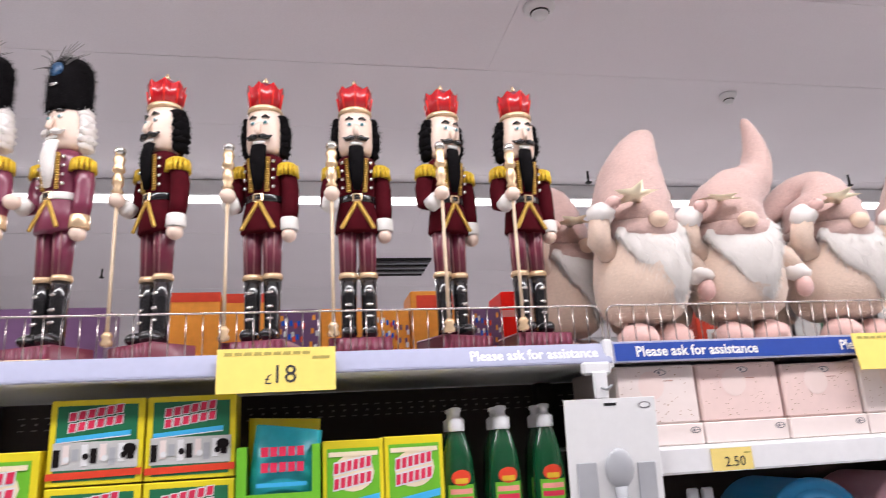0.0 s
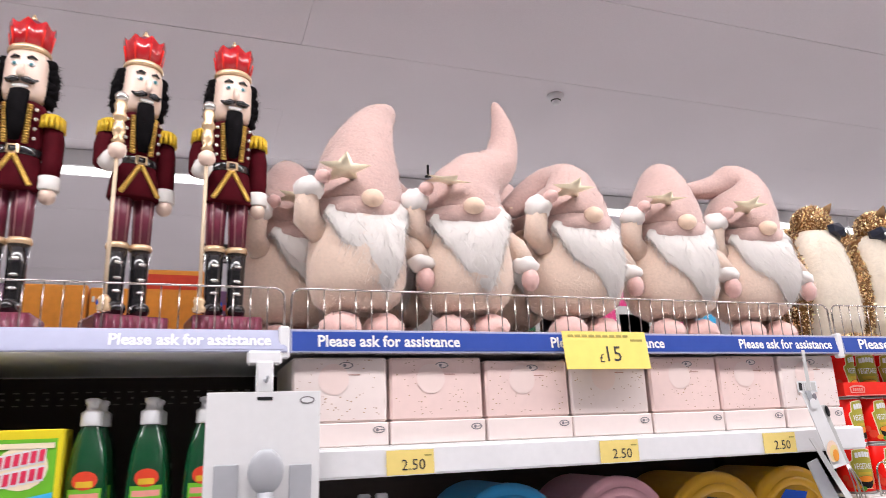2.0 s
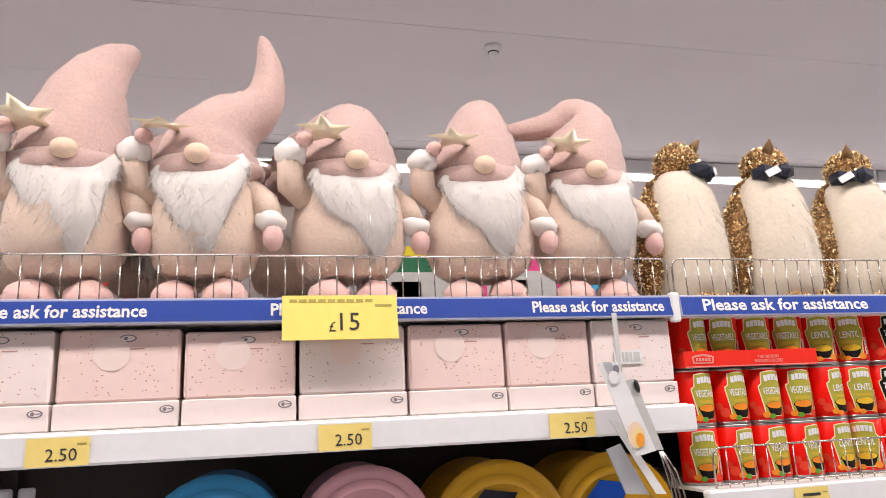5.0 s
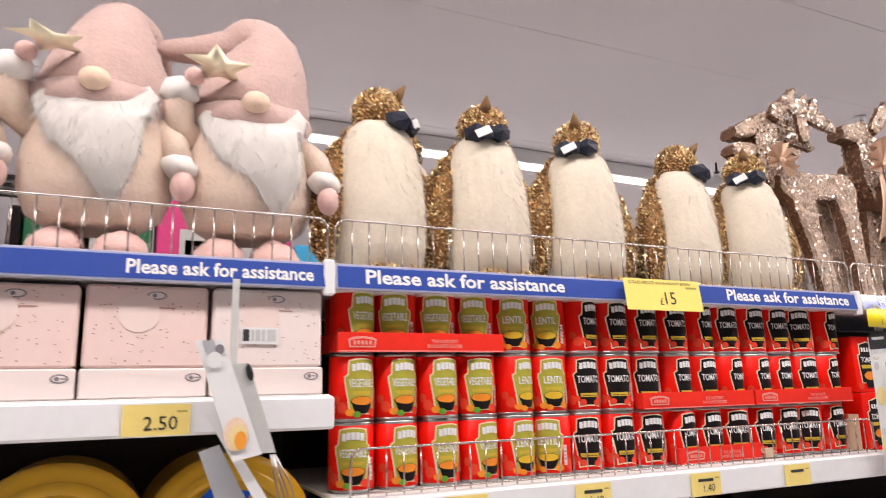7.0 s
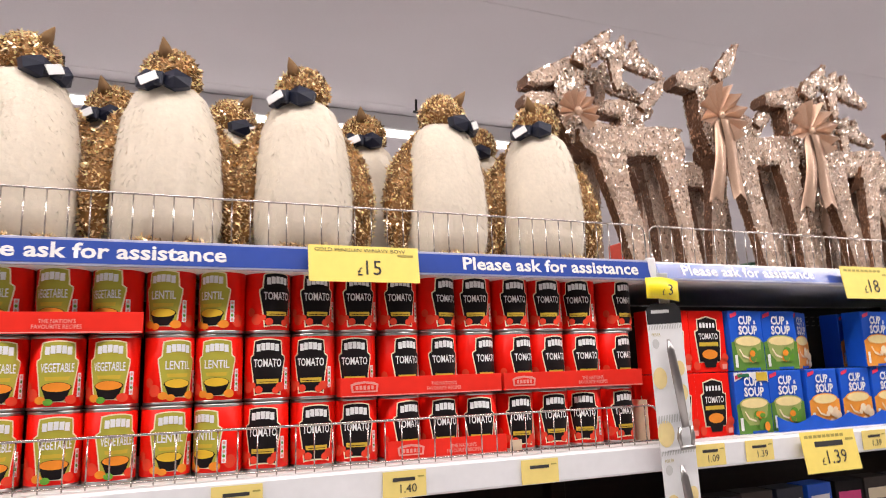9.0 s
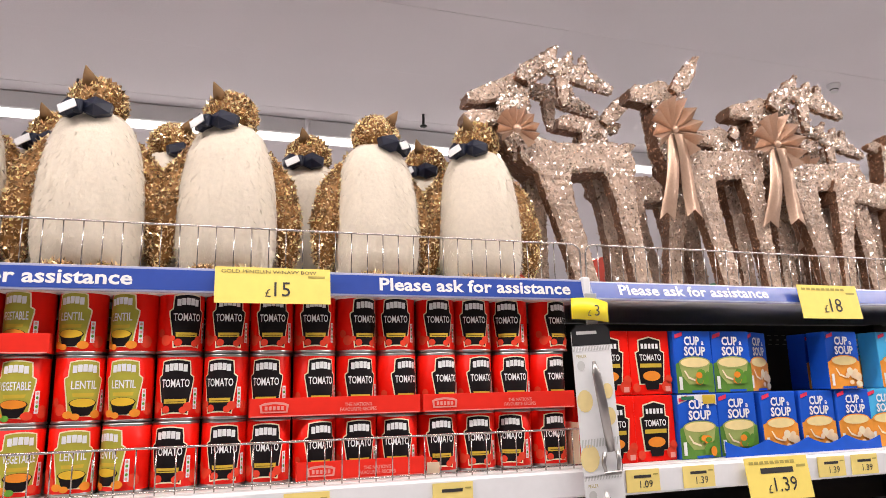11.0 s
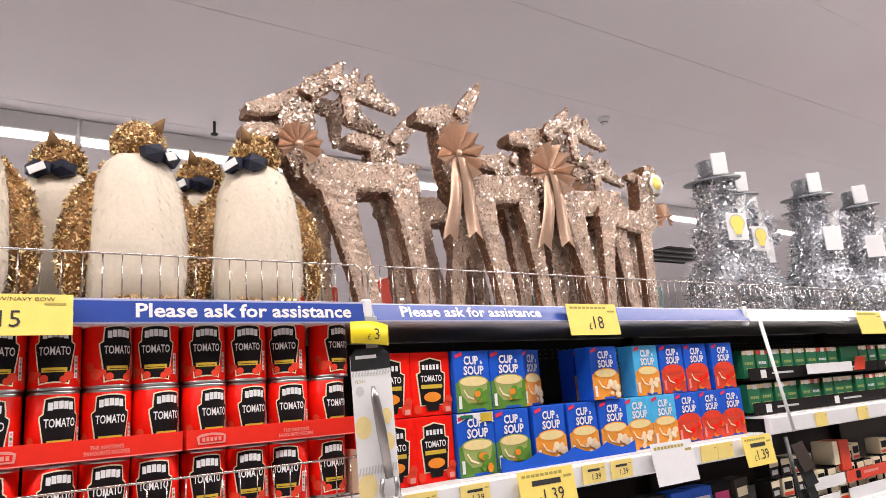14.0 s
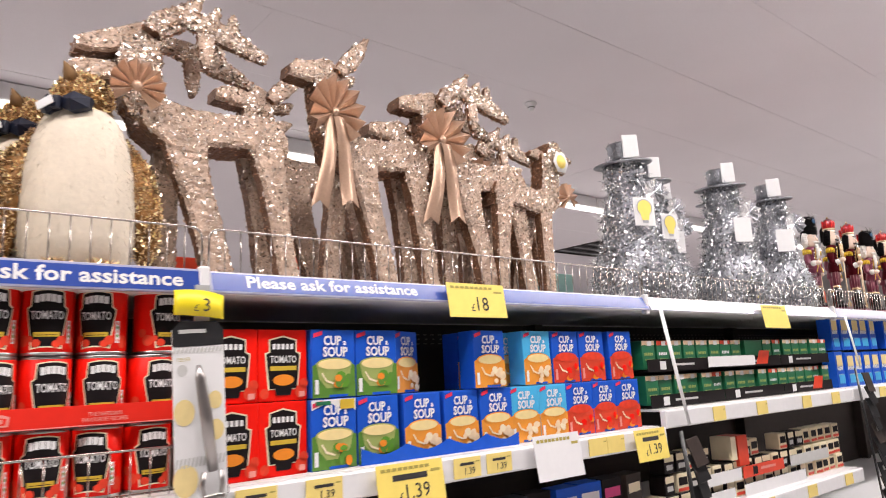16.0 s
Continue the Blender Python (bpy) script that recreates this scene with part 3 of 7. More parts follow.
for k, (x, zl, tilt, key, starts, tw) in enumerate(BAYS):
    unit = thing("shelving_unit", None, "cream metal supermarket shelving bay with a dark back", "shelving", "shelving bays", m=pose(x, 0, 0))
    w = 1.25
    g = Geo()
    g.box((0.001, 0.008, SHELF - 0.028), (w - 0.001, DEPTH, SHELF), "cream_steel", 0.003)
    part("top_shelf", g, unit, "cream enamelled top shelf")
    g = Geo()
    g.box((0.002, -0.0025, -0.021), (w - 0.002, 0.0025, 0.021), "strip_clear_glare", 0.0015)
    strip = part("ticket_strip", g, unit, "glossy ticket strip on the shelf edge", m=pose(0, 0.0, 1.636, -tilt))
    g = Geo()
    # Inserts that are not blue have the glare put into their colour.
    g.rect(0.006, w - 0.006, -0.0175, 0.0165, -0.0032, key if key == "blue" else "strip_clear_glare")
    part("insert", g, strip, "blue printed strip insert" if key == "blue" else "strip insert coloured pale as if by glare")
    for s in starts:
        part("lettering", lettering("Please ask for assistance", 0.0205 if tw < 0.3 else 0.023, "white", tw, "LEFT", bold=0.035), strip, m=pose(s - x, -0.0038, -0.0095))
    g = Geo()
    g.box((w - 0.016, -0.006, 1.606), (w + 0.002, 0.010, 1.662), "white_plastic", 0.003)
    part("strip_end_cap", g, unit, "white plastic strip end")
    g = Geo()
    g.box((0.004, 0.0, zl - 0.006), (w - 0.004, DEPTH, zl), "cream_steel", 0.001)
    part("lower_shelf", g, unit, "cream enamelled lower shelf")
    g = Geo()
    g.box((0.002, -0.022, zl - 0.050), (w - 0.002, 0.0, zl - 0.002), "steel_white", 0.004)
    part("shelf_front", g, unit, "white shelf front edge")
    for zz in (0.55, 0.15) if 1.0 < x < 4.9 else (0.93, 0.55, 0.15):
        g = Geo()
        g.box((0.004, -0.022, zz - 0.045), (w - 0.004, DEPTH, zz), "steel_white", 0.003)
        part("lower_shelf", g, unit, "white lower shelf")
    g = Geo()
    g.box((0.0, DEPTH, 0.0), (w, DEPTH + 0.02, SHELF - 0.03), "brown_panel")
    part("back_panel", g, unit, "dark brown back panel")
    g = Geo()
    for j in range(3):
        zz = (1.585, 1.572, 1.559)[j]
        for i in range(44):
            if j != 1:
                g.box((0.05 + i * 0.027, DEPTH - 0.003, zz - 0.0012), (0.062 + i * 0.027, DEPTH - 0.001, zz + 0.0012), "hole")
            else:
                g.box((0.057 + i * 0.027, DEPTH - 0.003, zz - 0.002), (0.063 + i * 0.027, DEPTH - 0.001, zz + 0.002), "hole")
    part("slot_row", g, unit, "rows of small slots")
    g = Geo()
    g.box((-0.02, DEPTH - 0.045, 0.0), (0.02, DEPTH - 0.002, SHELF - 0.03), "brown_panel", 0.003)
    part("upright", g, unit, "dark slotted upright")
    wire_fence(x + 0.006, x + w - 0.006, SHELF + 0.002, 1.731, 0.014, "zinc wire fence along the top shelf edge")
    # far side of the double shelving
    far = thing("shelving_unit", None, "back half of a double shelving bay", "shelving", "rear shelving bays", m=pose(x, DEPTH + 0.02, 0))
    g = Geo()
    g.box((0.001, 0.0, SHELF - 0.028), (w - 0.001, 0.46, SHELF), "cream_steel", 0.003)
    part("top_shelf", g, far, "cream enamelled top shelf")
    g = Geo()
    g.box((0.001, 0.0, 0.0), (w - 0.001, 0.40, 0.2), "cream_steel", 0.003)
    part("base", g, far, "cream metal base")
    for zz in (0.55, 0.93, 1.30):
        g = Geo()
        g.box((0.001, 0.0, zz - 0.03), (w - 0.001, 0.46, zz), "cream_steel", 0.003)
        part("lower_shelf", g, far, "cream lower shelf")

wire_fence(1.275, 2.468, 1.306, 1.376, -0.012, "zinc wire fence in front of the soup cans")


# ---- price cards ----
def price_card(x0, x1, z0, z1, y, price, note="", big=True, lean=8, size=0.42, key="yellow_card", currency="£", bars=0, split=0.0):
    w, h = x1 - x0, z1 - z0
    size = size * 0.8 if bars else size
    g = Geo()
    g.box((-w / 2, -0.0008, -h), (w / 2, 0.0008, 0), key, 0.0)
    ob = thing("price_card", g, ("large " if big else "small ") + ("yellow" if "yellow" in key else "white") + " price card on the shelf edge", "price card", "price cards", m=pose((x0 + x1) / 2, y, z1, -lean if big else 0))
    if price:
        part("lettering", lettering(price, h * size, "ink"), ob, "black price figures", m=pose(w * 0.06 + split, -0.0016, -h * (0.80 if big else 0.82)))
        if currency:
            part("lettering", lettering(currency, h * size * 0.55, "ink"), ob, m=pose(w * 0.06 + split - h * size * 0.38 * (len(price) + 1.0) * 0.72, -0.0016, -h * 0.82))
    if note:
        part("lettering", lettering(note, h * 0.10, "ink", w * 0.82, "LEFT"), ob, "small black heading", m=pose(-w * 0.45, -0.0016, -h * 0.17))
    elif big:
        g = Geo()
        for i in range(9):
            a = -w * 0.44 + i * w * 0.082
            g.rect(a, a + w * 0.065, -h * 0.16, -h * 0.09, -0.0014, "ink_grey")
        part("print_block", g, ob, "faded heading bars")
    g = Geo()
    g.rect(w * 0.30, w * 0.45, -h * 0.27, -h * 0.21, -0.0014, "ink_grey")
    if bars:
        g.rect(-w * 0.28, w * 0.24, -h * 0.38, -h * 0.25, -0.0014, "ink")
    part("print_block", g, ob)
    return ob


price_card(-0.725, -0.525, 1.585, 1.662, -0.016, "18")
price_card(0.519, 0.708, 1.582, 1.657, -0.016, "15")
price_card(1.803, 1.990, 1.597, 1.658, -0.016, "15", "GOLD PENGUIN W/NAVY BOW")
price_card(3.004, 3.171, 1.583, 1.658, -0.016, "18")
price_card(4.37, 4.55, 1.57, 1.65, -0.016, "", big=True)
price_card(2.80, 2.955, 1.225, 1.306, -0.034, "1.39", bars=1)
price_card(3.212, 3.365, 1.225, 1.322, -0.036, "", key="white_plastic")
price_card(3.579, 3.712, 1.226, 1.304, -0.036, "1.39", bars=1)
for x in (0.205, 0.618, 1.005):
    price_card(x - 0.042, x + 0.042, 1.409, 1.449, -0.0245, "2.50", big=False, size=0.46, key="yellow_pale", currency="")
for x, p in ((1.46, "1.40"), (1.70, "1.40"), (1.955, "1.40"), (2.20, ""), (2.575, "1.09"), (2.70, "1.39"), (3.03, "1.39"), (3.12, "1.39")):
    price_card(x - 0.036, x + 0.036, 1.258, 1.298, -0.0245, p, big=False, size=0.42, key="yellow_pale", currency="", bars=1)
for x in (3.45, 3.52, 4.02, 4.28, 4.60, 4.84, 5.3, 5.7):
    price_card(x - 0.034, x + 0.034, 1.297 if x > 3.7 else 1.258, 1.338 if x > 3.7 else 1.298, -0.0245, "", big=False, key="yellow_pale")


# ---- nutcracker figures ----
def nutcracker(soldier=False, seed=0):
    g = Geo()
    coat, leg = ("plum", "plum") if soldier else ("velvet", "maroon")
    g.box((-0.062, -0.052, 0), (0.062, 0.052, 0.026), "maroon", 0.002)
    for i in range(9):
        g.box((-0.060 + i * 0.0135, -0.0535, 0.002), (-0.0535 + i * 0.0135, -0.0515, 0.0245), "plum", 0.0)
    for s in (-1, 1):
        cx = s * 0.0205
        g.ball((cx, -0.014, 0.040), (0.017, 0.032, 0.016), "boot", 12, 8)
        g.lathe([(0.0165, 0.03), (0.0155, 0.06), (0.0165, 0.12), (0.0185, 0.160)], "boot", 14, at=pose(cx, 0, 0))
        for z in (0.075, 0.10, 0.13):
            g.ball((cx, -0.0165, z), (0.008, 0.004, 0.004), "pearl", 8, 6)
        g.lathe([(0.0195, 0.158), (0.021, 0.163), (0.0195, 0.170)], "gold_paint", 14, at=pose(cx, 0, 0))
        g.lathe([(0.0165, 0.168), (0.0180, 0.22), (0.021, 0.285)], leg, 14, at=pose(cx, 0, 0))
        for a in (-70, -25, 25):
            r = 0.0185
            g.tube([(cx + r * 0.93 * math.sin(radians(a)), -r * 0.93 * math.cos(radians(a)), 0.172), (cx + 1.13 * r * math.sin(radians(a)), -1.13 * r * math.cos(radians(a)), 0.28)], 0.0016, "stripe", 5)
    # coat, flared below the belt
    g.lathe([(0.044, 0.258), (0.047, 0.262), (0.043, 0.30), (0.0365, 0.332), (0.041, 0.38), (0.046, 0.415), (0.036, 0.432), (0.022, 0.440)], coat, 24, sy=0.78)
    g.lathe([(0.0385, 0.325), (0.0395, 0.327), (0.0395, 0.339), (0.0385, 0.341)], "white_cuff" if soldier else "boot", 24, sy=0.80)
    g.box((-0.011, -0.0345, 0.3235), (0.011, -0.0305, 0.3425), "gold_paint", 0.002)
    g.box((-0.006, -0.0355, 0.3280), (0.006, -0.0335, 0.3380), "boot", 0.0)
    for s in (-1, 1):
        for i in range(16):
            t = i / 15
            g.ball((s * (0.003 + 0.029 * t), -0.0315 - 0.0035 * t, 0.320 - 0.056 * t), (0.0058, 0.0036, 0.0042), "gold_braid", 6, 5)
        for i in range(15):
            t = i / 14
            g.ball((s * (0.0165 + 0.003 * t), -0.0290 - 0.0055 * t, 0.348 + 0.072 * t), (0.0062, 0.0035, 0.0032), "gold_braid", 6, 5)
        for i in range(4):
            g.ball((s * 0.030, -0.0275 - 0.001 * i, 0.356 + 0.019 * i), 0.0042, "pearl", 8, 6)
    # beard
    g.tube([(0, -0.034, 0.45), (0, -0.040, 0.42), (0, -0.038, 0.385), (0, -0.034, 0.350)], [0.016, 0.017, 0.015, 0.008], "white_fur" if soldier else "black_fur", 10, flat=0.45, lump=0.2)
    # arms
    for s in (-1, 1):
        g.ball((s * 0.050, 0, 0.408), (0.021, 0.024, 0.010), "gold_yellow", 12, 8)
        for i in range(14):
            a = 2 * math.pi * i / 14
            g.tube([(s * 0.050 + 0.019 * math.cos(a), 0.021 * math.sin(a), 0.409), (s * 0.050 + 0.021 * math.cos(a), 0.023 * math.sin(a), 0.384)], 0.0042, "gold_yellow", 5)
    g.tube([(0.050, 0, 0.405), (0.056, 0.002, 0.36), (0.057, 0, 0.315), (0.056, -0.004, 0.285)], [0.017, 0.0185, 0.0175, 0.016], coat, 12)
    g.lathe([(0.0185, 0.262), (0.0195, 0.264), (0.0185, 0.288), (0.017, 0.290)], "gold_paint" if soldier else "white_cuff", 14, at=pose(0.056, -0.004, 0))
    g.ball((0.056, -0.006, 0.252), (0.015, 0.017, 0.016), "skin_paint", 12, 8)
    g.tube([(-0.050, 0, 0.405), (-0.058, 0, 0.36), (-0.060, -0.004, 0.325), (-0.056, -0.034, 0.312)], [0.017, 0.0185, 0.017, 0.015], coat, 12)
    g.tube([(-0.0575, -0.024, 0.314), (-0.0540, -0.046, 0.322)], [0.0175, 0.0175], "white_cuff", 12)
    if not soldier:
        g.ball((-0.052, -0.062, 0.330), (0.016, 0.017, 0.016), "skin_paint", 12, 8)
        st = pose(-0.052, -0.062, 0)
        g.lathe([(0.0036, 0.026), (0.0036, 0.33)], "stick", 8, at=st)
        g.lathe([(0.010, 0.028), (0.012, 0.034), (0.008, 0.042), (0.011, 0.048), (0.006, 0.056)], "gold_paint", 12, at=st)
        g.lathe([(0.007, 0.342), (0.012, 0.348), (0.008, 0.356), (0.0115, 0.366), (0.0105, 0.382), (0.007, 0.388), (0.0125, 0.394), (0.0125, 0.400), (0.009, 0.408), (0.012, 0.420), (0.009, 0.430)], "gold_paint", 14, at=st)
        g.ball((-0.052, -0.062, 0.438), 0.012, "pearl", 12, 8)
    else:
        g.ball((-0.052, -0.062, 0.318), (0.016, 0.017, 0.016), "skin_paint", 12, 8)
    # head
    g.lathe([(0.022, 0.436), (0.034, 0.444), (0.0375, 0.46), (0.0375, 0.52), (0.033, 0.540)], "skin_paint", 22, sy=0.94)
    g.box((-0.013, -0.0375, 0.4545), (0.013, -0.033, 0.4615), "white_cuff", 0.001)
    g.box((-0.015, -0.0365, 0.4475), (0.015, -0.030, 0.4535), "skin_paint", 0.002)
    g.tube([(0, -0.034, 0.503), (0, -0.043, 0.488), (0, -0.046, 0.478), (0, -0.036, 0.474)], [0.003, 0.006, 0.0065, 0.004], "skin_paint", 8)
    fur = "white_fur" if soldier else "black_fur"
    for s in (-1, 1):
        g.tube([(s * 0.002, -0.0395, 0.470), (s * 0.011, -0.0405, 0.4690), (s * 0.020, -0.0370, 0.4665), (s * 0.027, -0.0310, 0.473)], [0.0042, 0.0068, 0.0056, 0.0018], "boot" if not soldier else fur, 7)
        g.ball((s * 0.0135, -0.0335, 0.504), (0.0068, 0.0025, 0.0048), "white_cuff", 10, 6)
        g.ball((s * 0.0135, -0.0352, 0.504), (0.0034, 0.0020, 0.0038), "eye_blue", 8, 6)
        g.tube([(s * 0.006, -0.0365, 0.516), (s * 0.014, -0.0355, 0.520), (s * 0.022, -0.0310, 0.516)], [0.0022, 0.0030, 0.0015], "boot", 6)
        for i in range(6):
            t = i / 5
            g.ball((s * (0.037 + 0.006 * math.sin(t * 3)), 0.008 + 0.004 * t, 0.520 - 0.070 * t), (0.0115, 0.020, 0.015), fur, 10, 8, lump=0.5, seed=seed + i)
    g.ball((0, 0.026, 0.48), (0.036, 0.020, 0.045), fur, 14, 10, lump=0.3, seed=seed)
    if not soldier:
        g.scatter("black_fur", "black_fur", 1500, 0.008, 0.0012, 0.3, 0.8, seed, fur=True)
        g.lathe([(0.0345, 0.536), (0.0370, 0.539), (0.0370, 0.545), (0.0340, 0.549)], "gold_paint", 24)
        n, vs, fs = 64, [], []
        for i in range(n):
            a = 2 * math.pi * i / n
            zt = 0.590 + 0.013 * (1 - abs(math.sin(a * 4))) ** 0.7
            for r, z in ((0.0320, 0.547), (0.0392, zt), (0.0368, zt), (0.0295, 0.547)):
                vs.append((r * math.sin(a), -r * math.cos(a), z))
        for i in range(n):
            k = (i + 1) % n
            for q in range(4):
                w_ = (q + 1) % 4
                fs.append((i * 4 + q, k * 4 + q, k * 4 + w_, i * 4 + w_))
        g.put(vs, fs, "red_gloss")
        for i in range(8):
            a = 2 * math.pi * i / 8
            g.tube([(0.0330 * math.sin(a), -0.0330 * math.cos(a), 0.549), (0.0388 * math.sin(a), -0.0388 * math.cos(a), 0.584)], 0.0018, "tray_red", 5)
        g.ball((0, 0, 0.586), (0.031, 0.031, 0.029), "maroon", 18, 12)
        g.ball((0, 0, 0.620), 0.0065, "gold_paint", 10, 8)
        g.tube([(0, 0, 0.612), (0, 0, 0.630)], 0.003, "gold_paint", 8)
    else:
        g.lathe([(0.040, 0.522), (0.042, 0.530), (0.042, 0.60), (0.040, 0.628), (0.030, 0.645), (0.012, 0.650)], "black_fur", 22)
        g.scatter("black_fur", "black_fur", 2500, 0.010, 0.001, 0.2, 0.7, seed)
        g.scatter("white_fur", "white_fur", 1500, 0.010, 0.001, 0.2, 0.7, seed, fur=True)
        g.ball((0, -0.040, 0.612), (0.017, 0.005, 0.017), "peacock", 12, 8)
        g.ball((0, -0.044, 0.575), (0.011, 0.004, 0.004), "pearl", 10, 6)
        rr = random.Random(seed)
        for i in range(22):
            a = rr.uniform(-1.3, 1.3)
            L = rr.uniform(0.035, 0.075)
            g.tube([(0.01 * math.sin(a), -0.036, 0.617), (L * 0.6 * math.sin(a), -0.034, 0.617 + L * 0.6 * math.cos(a)), (L * math.sin(a) * 1.1, -0.03, 0.617 + L * 0.9 * math.cos(a))], [0.0012, 0.0010, 0.0004], "feather", 4)
    # thick plinth, figure a little compressed above it
    g.v = [(x, y, z * 0.048 / 0.026 if z < 0.0262 else 0.048 + (z - 0.026) * 0.962) for x, y, z in g.v]
    return g


NUT = nutcracker(False, 1)
first = None
for x, y, rz in ((-0.865, 0.15, -42), (-0.662, 0.15, -17), (-0.470, 0.145, -2), (-0.274, 0.15, 22), (-0.104, 0.142, 8)):
    m = pose(x, y, SHELF, 0, 0, rz)
    if first is None:
        first = thing("nutcracker_figure", NUT, "wooden nutcracker king in a burgundy velvet coat and red crown", "nutcracker", "nutcracker kings", m=m)
    else:
        copy_thing(first, m)
SOL = nutcracker(True, 5)
sol = thing("nutcracker_figure", SOL, "wooden nutcracker soldier with a tall black fur hat", "nutcracker", "nutcracker soldiers", m=pose(-1.052, 0.15, SHELF, 0, 0, -28))
copy_thing(sol, pose(-1.205, 0.15, SHELF, 0, 0, -20))
g = Geo()
g.box((-1.30, 0.045, SHELF + 0.001), (-1.01, 0.075, SHELF + 0.018), "stick", 0.002)
thing("wooden_slat", g, "pale wooden slat lying before the nutcracker soldiers", "wood slat")


# ---- plush gnomes ----
def gnome(hat, seed, twist=0.0, lie=0.0):
    g = Geo()
    rr = random.Random(seed)
    for s in (-1, 1):
        g.tube([(s * 0.042, 0, 0.0), (s * 0.040, 0, 0.075)], [0.015, 0.015], "plush_pink", 10)
        g.ball((s * 0.045, -0.034, 0.031), (0.041, 0.048, 0.033), "plush_foot", 16, 10, lump=0.15, seed=seed + s)
    g.lathe([(0.030, 0.068), (0.070, 0.072), (0.099, 0.092), (0.114, 0.132), (0.115, 0.175), (0.109, 0.220), (0.098, 0.260), (0.076, 0.290)], "plush_peach", 28, at=pose(0, 0, 0, 0, 0, seed * 31), sy=0.90)
    # beard over the belly
    tip = 0.03 * twist
    pts = [(-0.004, -0.042, 0.305), (0.0, -0.069, 0.270), (0.004, -0.091, 0.225), (0.010 + tip, -0.105, 0.175), (0.016 + tip, -0.105, 0.130), (0.020 + tip, -0.096, 0.098)]
    pts, radii = smooth_path(pts, [0.074, 0.090, 0.074, 0.048, 0.026, 0.006])
    g.tube(pts, radii, "white_fur", 22, flat=0.23, lump=0.08)
    g.mi("white_fur")
    g.scatter("white_fur", "white_fur", 9000, 0.013, 0.0008, 2.4, 0.32, seed, fur=True)
    g.scatter("white_fur", "white_fur", 1300, 0.030, 0.0007, 2.4, 0.50, seed + 2, fur=True)
    g.ball((0.0, -0.104, 0.288), (0.023, 0.021, 0.019), "nose", 16, 10)
    # hat
    pts, radii = hat
    g.tube([(0.0, 0.0, 0.262), (0.0, -0.004, 0.275), (0.0, -0.004, 0.292)], [0.094, 0.108, 0.104], "plush_pink", 30, flat=0.94, lump=0.10)
    pts, radii = smooth_path(pts, radii)
    g.tube(pts, radii, "plush_pink", 24, flat=0.95, lump=0.07)
    # raised arm with a star
    g.tube([(-0.085, -0.030, 0.225), (-0.118, -0.045, 0.250), (-0.122, -0.064, 0.298)], [0.025, 0.027, 0.024], "plush_peach", 12, lump=0.1)
    g.ball((-0.120, -0.066, 0.306), (0.031, 0.030, 0.027), "white_fur", 16, 10, lump=0.2, seed=seed)
    g.ball((-0.098, -0.088, 0.328), (0.016, 0.018, 0.015), "plush_foot", 12, 8)
    c, spin, tip_ = Vector((-0.062, -0.118, 0.338)), rr.uniform(-0.3, 0.3), lie
    ring = []
    for i in range(10):
        a = spin + math.pi * i / 5 + math.pi / 2
        r = 0.058 if i % 2 == 0 else 0.028
        ring.append(c + Vector((r * math.cos(a), 0.012 * math.cos(a) - r * math.sin(a) * math.sqrt(1 - tip_ * tip_), r * math.sin(a) * tip_)))
    vs = ring + [c + Vector((0, -0.014, -0.008)), c + Vector((0, 0.010, 0.010))]
    g.put(vs, [(i, (i + 1) % 10, 10) for i in range(10)] + [((i + 1) % 10, i, 11) for i in range(10)], "gold_cloth", False)
    # hanging arm
    g.tube([(0.085, -0.020, 0.245), (0.112, -0.035, 0.215), (0.124, -0.050, 0.178)], [0.023, 0.025, 0.023], "plush_peach", 12, lump=0.1)
    g.ball((0.125, -0.052, 0.172), (0.030, 0.028, 0.021), "white_fur", 16, 10, rot=(0, 12, 0), lump=0.2, seed=seed)
    g.ball((0.131, -0.060, 0.138), (0.019, 0.021, 0.026), "plush_foot", 12, 8)
    for src, n in (("plush_peach", 6000), ("plush_pink", 7000), ("plush_foot", 1500)):
        g.scatter(src, src, n, 0.0075, 0.0007, 0.4, 0.9, seed, fur=True)
    return g


HATS = [
    ([(0, 0, 0.285), (0.004, 0, 0.35), (0.012, 0, 0.42), (0.030, 0.002, 0.475), (0.056, 0.012, 0.520), (0.082, 0.024, 0.545), (0.098, 0.03, 0.552)], [0.104, 0.096, 0.078, 0.058, 0.040, 0.026, 0.012]),
    ([(0, 0, 0.285), (0.01, 0, 0.34), (0.04, 0, 0.385), (0.078, 0.002, 0.415), (0.104, 0.004, 0.450), (0.112, 0.005, 0.510), (0.102, 0.006, 0.570), (0.094, 0.006, 0.592)], [0.104, 0.092, 0.070, 0.052, 0.040, 0.029, 0.015, 0.004]),
    ([(0, 0, 0.285), (0.002, 0.004, 0.34), (0.0, 0.012, 0.385), (-0.02, 0.035, 0.402), (-0.06, 0.055, 0.385), (-0.115, 0.06, 0.345), (-0.14, 0.05, 0.33)], [0.104, 0.096, 0.074, 0.05, 0.040, 0.028, 0.014]),
    ([(0, 0, 0.285), (0.006, 0.0, 0.345), (0.012, 0.005, 0.40), (0.020, 0.02, 0.435), (0.045, 0.06, 0.44), (0.07, 0.10, 0.41), (0.08, 0.13, 0.37)], [0.104, 0.092, 0.070, 0.052, 0.040, 0.028, 0.010]),
    ([(0, 0, 0.285), (0.012, 0.0, 0.345), (0.018, 0.0, 0.41), (0.0, 0.004, 0.448), (-0.045, 0.01, 0.436), (-0.10, 0.014, 0.425), (-0.150, 0.016, 0.418), (-0.165, 0.016, 0.415)], [0.104, 0.095, 0.074, 0.050, 0.032, 0.025, 0.018, 0.006]),
]
protos = []
